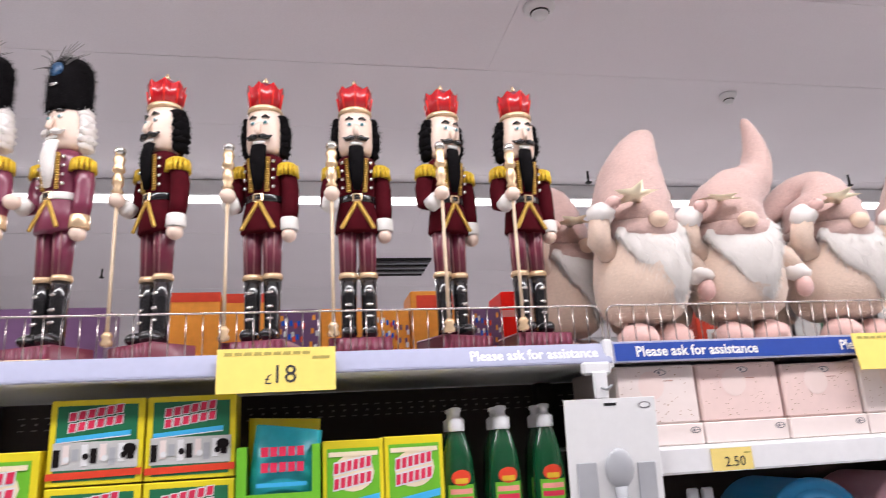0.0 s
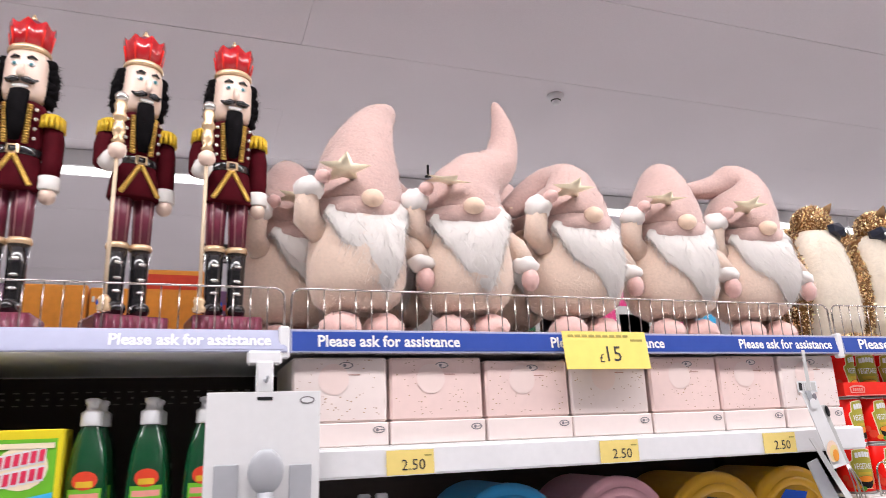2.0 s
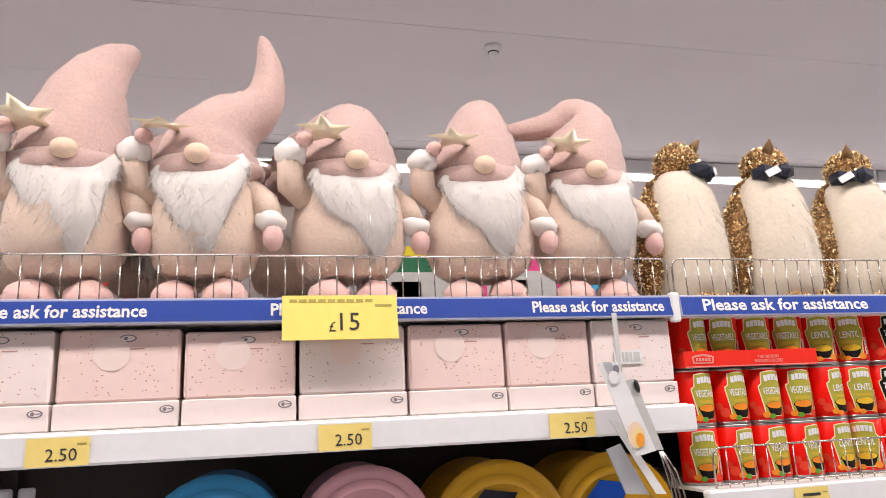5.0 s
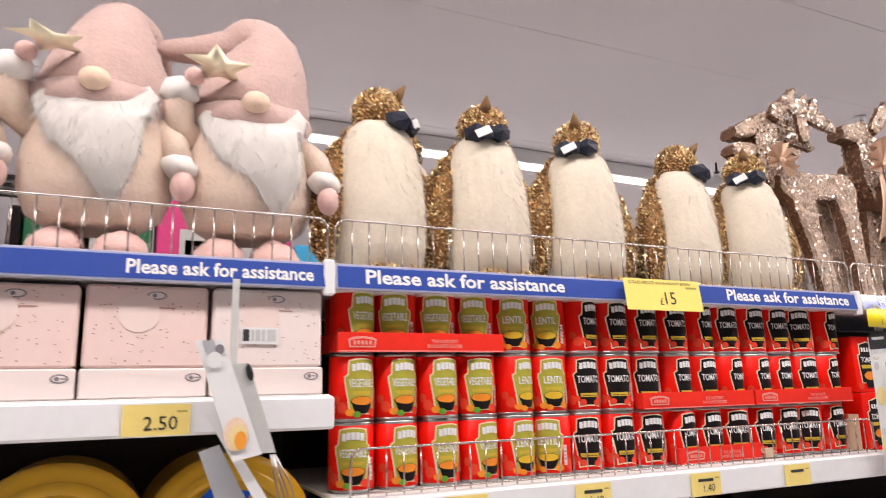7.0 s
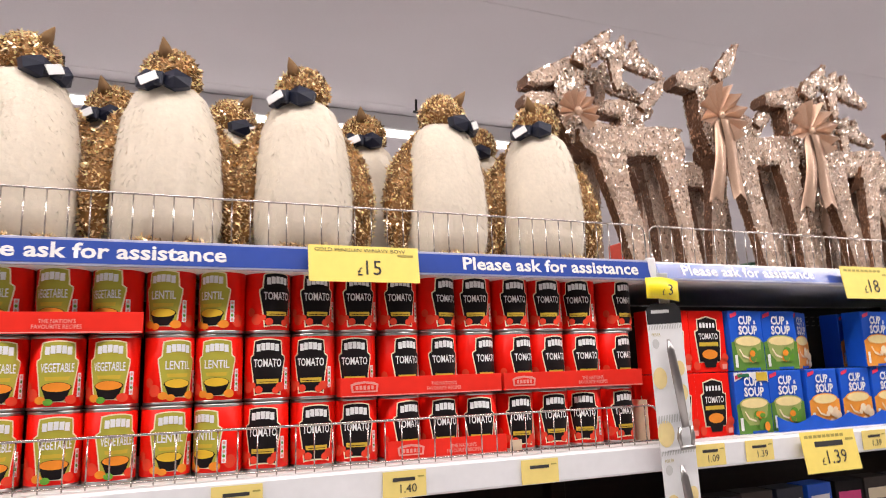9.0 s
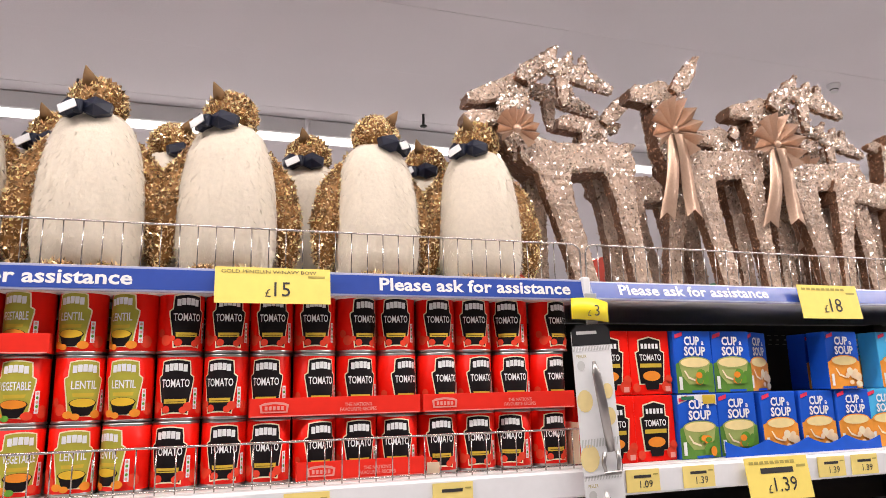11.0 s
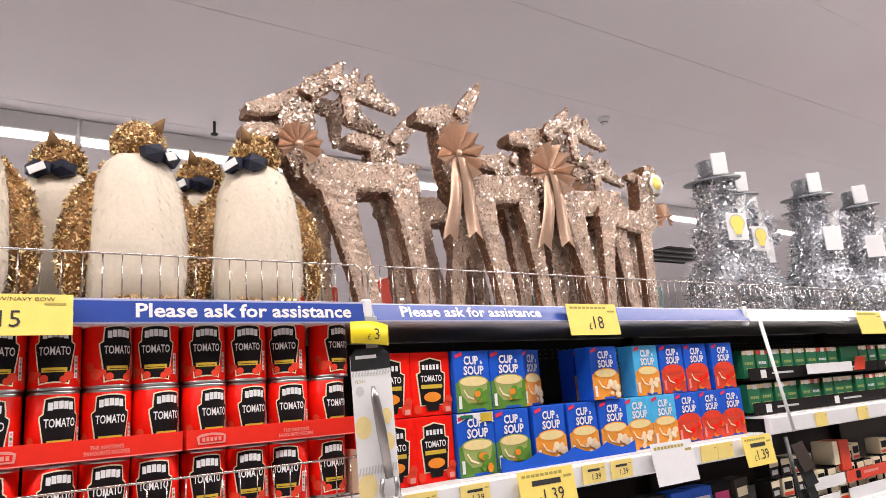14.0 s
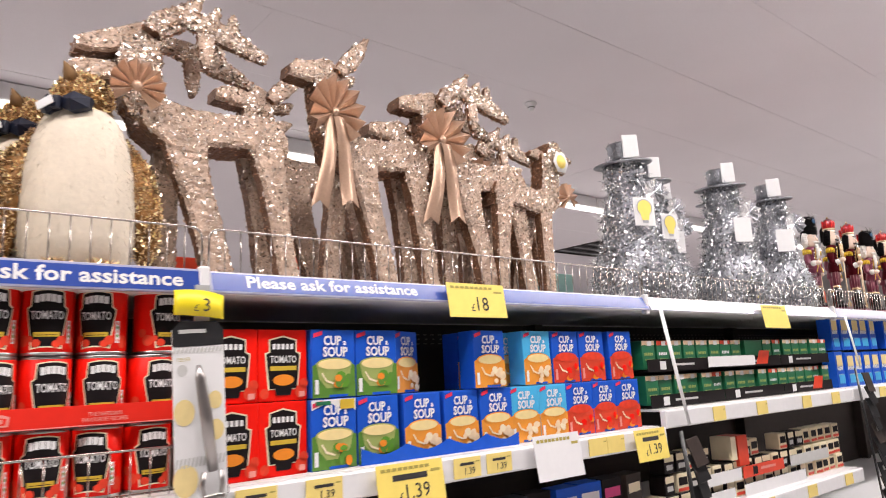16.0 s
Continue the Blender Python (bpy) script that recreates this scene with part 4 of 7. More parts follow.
for k, (x, rz, tw, lie) in enumerate(((0.150, 6, 0.3, 0.22), (0.383, -6, 0.0, -0.16), (0.645, 4, 0.6, 0.10), (0.908, -6, 0.4, -0.02), (1.138, -4, 0.7, 0.16))):
    protos.append(thing("plush_gnome", gnome(HATS[k], 20 + k, tw, lie), "dusty pink plush gnome with a white beard and gold star", "plush gnome", "plush gnomes", m=pose(x, 0.140, SHELF, 0, 0, rz) @ Matrix.Diagonal((0.97, 0.97, 0.955, 1))))
for k, x, y, rz in ((3, 0.03, 0.335, 30), (2, 0.27, 0.345, -20), (3, 0.56, 0.34, 10)):
    copy_thing(protos[k], pose(x, y, SHELF, 0, 0, rz))


# ---- fur penguins ----
def penguin(seed, turn):
    """turn: which way the head looks."""
    body = Geo()
    body.lathe([(0.060, 0.010), (0.080, 0.022), (0.090, 0.07), (0.091, 0.13), (0.086, 0.19), (0.076, 0.245), (0.060, 0.285), (0.035, 0.310)], "cream_fur", 26, sy=0.86)
    body.scatter("cream_fur", "cream_fur", 7000, 0.011, 0.0009, 1.8, 0.30, seed, fur=True)
    back = Geo()
    back.lathe([(0.062, 0.010), (0.084, 0.03), (0.090, 0.10), (0.088, 0.17), (0.078, 0.235), (0.058, 0.29), (0.03, 0.31)], "gold_dark", 22, at=pose(0, 0.022, 0), sy=0.86)
    back.scatter("gold_dark", "gold_tinsel", 3800, 0.0065, 0.0062, 0.2, 1.3, seed)
    pieces = [("body", body, "cream fur belly"), ("back", back, "gold tinsel back")]
    for s in (-1, 1):
        g = Geo()
        g.tube([(s * 0.066, 0.022, 0.262), (s * 0.092, 0.012, 0.20), (s * 0.106, 0.004, 0.125), (s * 0.110, 0.0, 0.055), (s * 0.107, 0.0, 0.030)], [0.012, 0.029, 0.031, 0.020, 0.006], "gold_dark", 12)
        g.scatter("gold_dark", "gold_tinsel", 1900, 0.0065, 0.0062, 0.2, 1.3, seed + s)
        pieces.append(("wing", g, "gold tinsel wing"))
        g = Geo()
        g.ball((s * 0.035, -0.070, 0.012), (0.030, 0.026, 0.012), "gold_dark", 12, 8)
        g.scatter("gold_dark", "gold_tinsel", 300, 0.008, 0.005, 0.0, 1.0, seed + s)
        pieces.append(("foot", g, "gold tinsel foot"))
    h = Matrix.Rotation(radians(turn), 4, "Z")
    g = Geo()
    g.ball((0, 0.0, 0.326), (0.049, 0.047, 0.047), "gold_dark", 18, 12)
    g.scatter("gold_dark", "gold_tinsel", 1900, 0.0065, 0.0062, 0.1, 1.3, seed + 7)
    pieces.append(("head", g, "gold tinsel head"))
    b0, b1 = h @ Vector((0, -0.034, 0.352)), h @ Vector((0, -0.056, 0.376))
    g = Geo()
    g.tube([b0, b0.lerp(b1, 0.5), b1], [0.014, 0.009, 0.001], "brown_felt", 8)
    pieces.append(("beak", g, "brown felt beak"))
    g = Geo()
    for s in (-1, 1):
        rim = [(s * 0.002, -0.064, 0.290), (s * 0.002, -0.064, 0.306), (s * 0.024, -0.062, 0.316), (s * 0.046, -0.046, 0.308), (s * 0.044, -0.048, 0.290), (s * 0.022, -0.064, 0.280)]
        vs = [h @ Vector(p) for p in rim] + [h @ Vector((x_ * 0.94, y_ + 0.014, z_)) for x_, y_, z_ in rim] + [h @ Vector((s * 0.026, -0.074, 0.298))]
        g.put(vs, [(k_, (k_ + 1) % 6, 12) for k_ in range(6)] + [(k_, 6 + k_, 6 + (k_ + 1) % 6, (k_ + 1) % 6) for k_ in range(6)] + [(11, 10, 9, 8, 7, 6)], "navy", False)
    g.box((-0.008, -0.006, -0.012), (0.008, 0.006, 0.012), "navy", 0.003, at=h @ pose(0, -0.070, 0.295, 0, 8, 0))
    pieces.append(("bow", g, "navy satin bow"))
    g = Geo()
    g.box((-0.015, -0.001, -0.008), (0.015, 0.001, 0.008), "white", 0.0, at=h @ pose(-0.014, -0.080, 0.292, -8, -24, 0))
    pieces.append(("tag", g, "small white paper tag"))
    return pieces


PENG = [penguin(40, 35), penguin(41, -22), penguin(42, -38)]
made = {}
for k, x, y, rz, sc in ((0, 1.372, 0.130, 12, 1.0), (1, 1.592, 0.125, 5, 1.0), (2, 1.822, 0.125, 0, 1.0), (0, 2.105, 0.130, 8, 0.96), (2, 2.325, 0.130, -8, 0.98),
                        (1, 1.490, 0.32, 0, 1.0), (0, 1.712, 0.32, 5, 1.0), (1, 1.995, 0.32, 0, 1.0), (2, 2.27, 0.32, 0, 1.0)):
    if k not in made:
        made[k] = figure("fur_penguin", PENG[k], "cream fur penguin with gold tinsel wings and navy bow", "penguin ornament", "penguin ornaments", pose(x, y, SHELF, 0, 0, rz))
    else:
        copy_thing(made[k], pose(x, y, SHELF, 0, 0, rz) @ Matrix.Diagonal((sc, sc, sc, 1)))


# ---- tinsel reindeer ----
def foil_fan(g, c, r, key, n=12, gap=True):
    for i in range(n):
        a0, a1 = 2 * math.pi * i / n, 2 * math.pi * (i + 1) / n
        am = (a0 + a1) / 2
        if gap and 4.1 < am < 5.3:
            continue
        g.put([c, c + Vector((r * math.cos(a0), 0, r * math.sin(a0))), c + Vector((r * 1.04 * math.cos(am), -0.42 * r, r * 1.04 * math.sin(am))), c + Vector((r * math.cos(a1), 0, r * math.sin(a1)))], [(0, 1, 2), (0, 2, 3)], key, False)


def board(g, pairs, y0, y1, rr, face="champagne_dark", edge="foil_edge_shade", c=0.007, rough=0.0006):
    """A thick foil-wound board: pairs of edge points (xa, za, xb, zb) along its length, y0 to y1 thick, with softened
    edges. The edge faces get a browner foil with shade painted in.
    """
    fine = []
    for p, q in zip(pairs, pairs[1:]):
        length = math.hypot((q[0] + q[2] - p[0] - p[2]) / 2, (q[1] + q[3] - p[1] - p[3]) / 2)
        steps = max(1, round(length / 0.010))
        fine += [[a + (b_ - a) * k / steps for a, b_ in zip(p, q)] for k in range(steps)]
    fine.append(list(pairs[-1]))
    ring = []
    for xa, za, xb, zb in fine:
        A, B = Vector((xa, 0, za)), Vector((xb, 0, zb))
        u = (B - A).normalized()
        grow = rr.uniform(-0.0006, 0.0010)
        A, B = A - u * grow, B + u * grow
        k = min(c, (B - A).length * 0.3)
        ys = (y0, y0, y0 + c, y1 - c, y1, y1, y1 - c, y0 + c)
        for p, y in zip((A + u * k, B - u * k, B, B, B - u * k, A + u * k, A, A), ys):
            ring.append(Vector((p.x, y, p.z)) + Vector((rr.gauss(0, rough), rr.gauss(0, rough), rr.gauss(0, rough))))
    faces, edges = [], []
    for j in range(len(fine) - 1):
        for i in range(8):
            n = (i + 1) % 8
            (edges if i in (2, 6) else faces).append((j * 8 + i, j * 8 + n, (j + 1) * 8 + n, (j + 1) * 8 + i))
    last = (len(fine) - 1) * 8
    edges += [tuple(range(7, -1, -1)), tuple(last + i for i in range(8))]
    o = len(g.v)
    g.put(ring, faces, face, False)
    k = g.mi(edge)
    for f in edges:
        g.f.append(tuple(i + o for i in f))
        g.m.append(k)
        g.flat_faces.append(False)


def foil_shreds(g, face, edge, seed):
    """Loose foil flakes, thick on the wound faces and thin on the shade-coloured edges."""
    if "champagne_dark" in g.mats:
        g.flakes("champagne_dark", "champagne", round(face * 1.25), 0.0072, 0.50, seed)
        g.scatter("champagne_dark", "champagne", round(face * 0.3), 0.0075, 0.0028, 0.0, 1.3, seed)
    if edge and "foil_edge_shade" in g.mats:
        g.flakes("foil_edge_shade", "champagne_edge_shade", round(edge * 1.6), 0.0064, 0.40, seed + 1)
        g.scatter("foil_edge_shade", "champagne", round(edge * 0.25), 0.0050, 0.0026, 0.0, 1.3, seed + 2)


def reindeer(seed, antlers=True, tails=True, label=False, jaw=False, far_front=(-0.118, -0.070, -0.112, -0.074), level=0.0):
    """Faces -x; a cut-out shape of thick boards wound with crinkled foil."""
    rr = random.Random(seed)
    g = Geo()
    board(g, [(-0.158, 0.290, -0.160, 0.318), (-0.120, 0.262, -0.128, 0.345), (-0.060, 0.262, -0.070, 0.334), (0.0, 0.272, 0.0, 0.337), (0.060, 0.276, 0.070, 0.348), (0.105, 0.268, 0.112, 0.336), (0.124, 0.272, 0.127, 0.305)], -0.050, 0.050, rr)
    board(g, [(-0.160, 0.290, -0.070, 0.330), (-0.186, 0.335, -0.112, 0.350), (-0.196, 0.395, -0.122, 0.405), (-0.198, 0.450, -0.122, 0.462)], -0.030, 0.030, rr)
    board(g, [(0.108, 0.318, 0.100, 0.340), (0.132, 0.335, 0.122, 0.362), (0.150, 0.350, 0.150, 0.362)], -0.018, 0.018, rr)
    if not label:
        board(g, [(-0.268, 0.414 + level, -0.266, 0.438 + level), (-0.252, 0.412 + level, -0.248, 0.450 + level), (-0.212, 0.420 + level * 0.7, -0.208, 0.468 + level * 0.7), (-0.170, 0.440 + level * 0.3, -0.160, 0.497 + level * 0.3), (-0.122, 0.455, -0.122, 0.488)], -0.026, 0.026, rr)
    else:
        board(g, [(-0.215, 0.405, -0.150, 0.405), (-0.225, 0.440, -0.140, 0.440), (-0.215, 0.478, -0.150, 0.478), (-0.198, 0.505, -0.165, 0.505)], -0.034, 0.034, rr)
    if jaw:
        board(g, [(-0.276, 0.370, -0.274, 0.392), (-0.258, 0.362, -0.255, 0.402), (-0.225, 0.366, -0.222, 0.404), (-0.185, 0.380, -0.185, 0.405)], -0.022, 0.022, rr)
    foil_shreds(g, 5200, 900, seed)
    pieces = [("body", g, "foil-wound body, neck and head")]
    a, b_, c_, d_ = far_front
    for y0, y1, rows in ((-0.052, -0.012, [(-0.124, 0.275, -0.040, 0.275), (-0.098, 0.200, -0.034, 0.200), (-0.062, 0.100, -0.006, 0.100), (-0.034, 0.0, 0.018, 0.0)]),
                         (0.012, 0.052, [(a, 0.275, b_, 0.275), (a * 0.6 + c_ * 0.4, 0.16, b_ * 0.6 + d_ * 0.4, 0.16), (c_, 0.0, d_, 0.0)]),
                         (-0.052, -0.012, [(0.044, 0.285, 0.120, 0.285), (0.066, 0.220, 0.124, 0.220), (0.086, 0.130, 0.130, 0.130), (0.110, 0.0, 0.152, 0.0)]),
                         (0.012, 0.052, [(0.050, 0.285, 0.118, 0.285), (0.070, 0.200, 0.120, 0.200), (0.082, 0.120, 0.122, 0.120), (0.092, 0.0, 0.132, 0.0)])):
        g = Geo()
        board(g, rows, y0, y1, rr)
        foil_shreds(g, 1250, 420, seed + len(pieces))
        pieces.append(("leg", g, "foil-wound leg"))
    for s in (-1, 1):
        g = Geo()
        yy = s * 0.030
        if label:
            x0 = -0.182 + s * 0.036
            board(g, [(x0, 0.450, x0, 0.476), (x0 + s * 0.030, 0.446, x0 + s * 0.030, 0.482), (x0 + s * 0.062, 0.456, x0 + s * 0.062, 0.470)], -0.012, 0.012, rr, c=0.004)
        else:
            lift = 0.0 if s < 0 else -0.050
            board(g, [(-0.148, 0.480, -0.128, 0.466), (-0.126, 0.512 + lift * 0.4, -0.090, 0.490 + lift * 0.4), (-0.092, 0.545 + lift, -0.062, 0.525 + lift), (-0.052, 0.572 + lift * 1.4, -0.048, 0.566 + lift * 1.4)], yy - 0.010, yy + 0.010, rr, c=0.004)
        foil_shreds(g, 220, 60, seed + s)
        pieces.append(("ear", g, "pointed foil ear"))
        if antlers:
            g = Geo()
            yy = s * 0.036
            drop = 0.0 if s < 0 else 0.030
            q = dict(c=0.005)
            board(g, [(-0.160, 0.478, -0.132, 0.466), (-0.142, 0.512 - drop * 0.4, -0.112, 0.496 - drop * 0.4), (-0.098, 0.536 - drop, -0.088, 0.504 - drop), (-0.045, 0.534 - drop, -0.050, 0.492 - drop), (0.010, 0.520 - drop, 0.004, 0.478 - drop), (0.052, 0.500 - drop, 0.050, 0.470 - drop), (0.082, 0.482 - drop, 0.080, 0.466 - drop)], yy - 0.011, yy + 0.011, rr, **q)
            for pts in ([(-0.060, 0.500, -0.026, 0.496), (-0.056, 0.450, -0.030, 0.448), (-0.048, 0.424, -0.036, 0.424)],
                        [(-0.050, 0.520, -0.018, 0.516), (-0.034, 0.545, -0.016, 0.543), (-0.022, 0.556, -0.016, 0.556)],
                        [(-0.005, 0.512, 0.026, 0.505), (0.003, 0.536, 0.020, 0.534), (0.008, 0.550, 0.013, 0.550)]):
                board(g, [(p0, p1 - drop, p2, p3 - drop) for p0, p1, p2, p3 in pts], yy - 0.010, yy + 0.010, rr, **q)
            foil_shreds(g, 1300, 140, seed + s + 5)
            pieces.append(("antler", g, "branched foil antler"))
    c = Vector((-0.176, -0.066, 0.366 if tails else 0.345))
    if label:
        c = Vector((-0.235, 0.030, 0.335))
    g = Geo()
    foil_fan(g, c, 0.070 if tails else 0.046, "bow_foil", 13)
    g.ball(c + Vector((0, -0.006, 0)), (0.010, 0.008, 0.010), "bow_foil", 10, 6)
    pieces.append(("bow", g, "pleated rose gold bow"))
    if tails:
        for s, L in ((-1, 0.195), (1, 0.185)):
            g = Geo()
            n = 9
            vs, fs = [], []
            for k in range(n + 1):
                t = k / n
                x = c.x + s * 0.008 + s * 0.034 * t + 0.003 * math.sin(t * 4)
                y = c.y - 0.004 - 0.005 * math.sin(t * 5 + s)
                w_ = 0.014 + 0.009 * t
                z = c.z - 0.01 - L * t
                vs += [(x - w_, y, z), (x, y - 0.002, z + (0.016 if k == n else 0)), (x + w_, y, z), (x - w_, y + 0.002, z), (x, y, z + (0.016 if k == n else 0)), (x + w_, y + 0.002, z)]
            for k in range(n):
                a_, e_ = k * 6, (k + 1) * 6
                fs += [(a_, a_ + 1, e_ + 1, e_), (a_ + 1, a_ + 2, e_ + 2, e_ + 1), (a_ + 4, a_ + 3, e_ + 3, e_ + 4), (a_ + 5, a_ + 4, e_ + 4, e_ + 5), (a_ + 3, a_, e_, e_ + 3), (a_ + 2, a_ + 5, e_ + 5, e_ + 2)]
            g.put(vs, fs, "bow_foil")
            pieces.append(("ribbon_tail", g, "rose gold ribbon tail"))
    if label:
        g = Geo()
        g.lathe([(0.036, 0), (0.036, 0.002)], "white", 6, at=pose(-0.182, 0.050, 0.436, 90, 0, 0))
        g.lathe([(0.022, -0.0015), (0.022, 0.0035)], "yellow_card", 18, at=pose(-0.182, 0.050, 0.438, 90, 0, 0))
        pieces.append(("tag", g, "white six-sided tag with a yellow disc"))
    return pieces


kw = ("reindeer ornament", "reindeer ornaments")
deer_a = figure("tinsel_reindeer", reindeer(60, tails=False, jaw=True), "champagne gold tinsel reindeer with antlers and pleated bow", *kw, pose(2.575, 0.148, SHELF))
deer_b = figure("tinsel_reindeer", reindeer(61, antlers=False, far_front=(-0.130, -0.080, -0.165, -0.120), level=0.034), "champagne gold tinsel doe with a ribbon bow", *kw, pose(2.955, 0.148, SHELF) @ Matrix.Diagonal((0.88, 1, 1.045, 1)))
deer_d = figure("tinsel_reindeer", reindeer(63, level=0.030), "champagne gold tinsel reindeer with antlers and ribbon bow", *kw, pose(3.275, 0.152, SHELF) @ Matrix.Diagonal((1, 1, 1.03, 1)))
deer_e = figure("tinsel_reindeer", reindeer(64, antlers=False, tails=False, level=0.040), "champagne gold tinsel doe with a pleated bow", *kw, pose(2.905, 0.355, SHELF) @ Matrix.Diagonal((1, 1, 1.03, 1)))
copy_thing(deer_e, pose(3.325, 0.360, SHELF) @ Matrix.Diagonal((1, 1, 1.0, 1)))
copy_thing(deer_d, pose(3.600, 0.370, SHELF) @ Matrix.Diagonal((1, 1, 0.98, 1)))
deer_c = figure("tinsel_reindeer", reindeer(62, antlers=False, tails=False, label=True), "champagne gold tinsel doe with a six-sided yellow tag", *kw, pose(3.378, 0.130, SHELF, 0, 0, 180) @ Matrix.Diagonal((0.85, 0.9, 0.9, 1)))


# ---- tinsel snowmen ----
def snowman(seed, tag=True):
    g = Geo()
    g.lathe([(0.10, 0.0), (0.125, 0.03), (0.130, 0.09), (0.115, 0.15), (0.086, 0.20), (0.080, 0.25), (0.082, 0.29), (0.068, 0.325), (0.050, 0.350), (0.054, 0.385), (0.064, 0.425), (0.058, 0.464)], "silver_dark", 22)
    g.flakes("silver_dark", "silver", 6000, 0.0085, 0.5, seed)
    g.scatter("silver_dark", "silver", 2600, 0.026, 0.0034, 0.3, 1.2, seed + 3)
    pieces = [("body", g, "silver foil strand body")]
    tip = pose(0, 0, 0.466, 5, -5, 0)
    g = Geo()
    g.lathe([(0.050, -0.002), (0.090, -0.006), (0.094, -0.003), (0.092, 0.001), (0.050, 0.004)], "silver_dark", 30, at=tip)
    pieces.append(("hat_brim", g, "dark silver foil hat brim"))
    g = Geo()
    g.lathe([(0.042, 0.002), (0.041, 0.030), (0.044, 0.064), (0.040, 0.068), (0.01, 0.069)], "silver_dark", 18, at=tip)
    g.scatter("silver_dark", "silver", 300, 0.008, 0.004, 0.0, 1.0, seed)
    pieces.append(("hat_crown", g, "silver foil hat crown"))
    g = Geo()
    g.box((-0.028, -0.056, 0.010), (0.030, -0.050, 0.084), "white", 0.003, at=tip)
    pieces.append(("hat_card", g, "white card on the hat"))
    g = Geo()
    foil_fan(g, Vector((0.050, -0.080, 0.352)), 0.040, "silver", 10, False)
    pieces.append(("bow", g, "pleated silver bow"))
    g = Geo()
    g.tube([(0, -0.07, 0.408), (0, -0.115, 0.402)], [0.010, 0.002], "silver", 8)
    pieces.append(("nose", g, "silver foil nose"))
    g = Geo()
    g.box((-0.055, -0.122, 0.235), (0.015, -0.119, 0.322), "white", 0.0)
    if tag:
        g.disc((-0.020, -0.1235, 0.290), 0.027, 0.027, "grey_plastic", 18)
        g.disc((-0.020, -0.1240, 0.290), 0.024, 0.024, "yellow_card", 18)
        g.poly([(-0.032, -0.1240, 0.252), (-0.008, -0.1240, 0.252), (-0.004, -0.1240, 0.272), (-0.036, -0.1240, 0.272)], "yellow_card")
        g.rect(-0.030, -0.010, 0.243, 0.252, -0.1240, "grey_plastic")
    pieces.append(("tag", g, "white card tag with a yellow bulb" if tag else "blank white card tag"))
    return pieces


kw = ("snowman ornament", "snowman ornaments")
snow_a = figure("tinsel_snowman", snowman(70), "silver tinsel snowman with hat and yellow bulb tag", *kw, pose(3.915, 0.15, SHELF, 0, 0, -22))
snow_b = figure("tinsel_snowman", snowman(71, False), "silver tinsel snowman with a brimmed hat", *kw, pose(4.50, 0.14, SHELF, 0, 0, -24))
copy_thing(snow_a, pose(4.135, 0.22, SHELF, 0, 0, -14) @ Matrix.Diagonal((0.97, 0.97, 0.97, 1)))
copy_thing(snow_b, pose(4.69, 0.25, SHELF, 0, 0, -20) @ Matrix.Diagonal((0.98, 0.98, 0.98, 1)))
copy_thing(snow_b, pose(4.90, 0.15, SHELF, 0, 0, -36))
copy_thing(snow_b, pose(4.33, 0.30, SHELF, 0, 0, -20) @ Matrix.Diagonal((0.9, 0.9, 0.9, 1)))

# more figures further down the shelf
for i in range(18):
    src = first if i % 3 else sol
    copy_thing(src, pose(5.20 + 0.108 * i, 0.13 + 0.05 * (i % 2), SHELF, 0, 0, -8 + 9 * (i % 3)) @ Matrix.Diagonal((0.72, 0.72, 0.72 if i % 3 else 0.66, 1)))


# ---- soup cans ----
R, CH = 0.0372, 0.1065


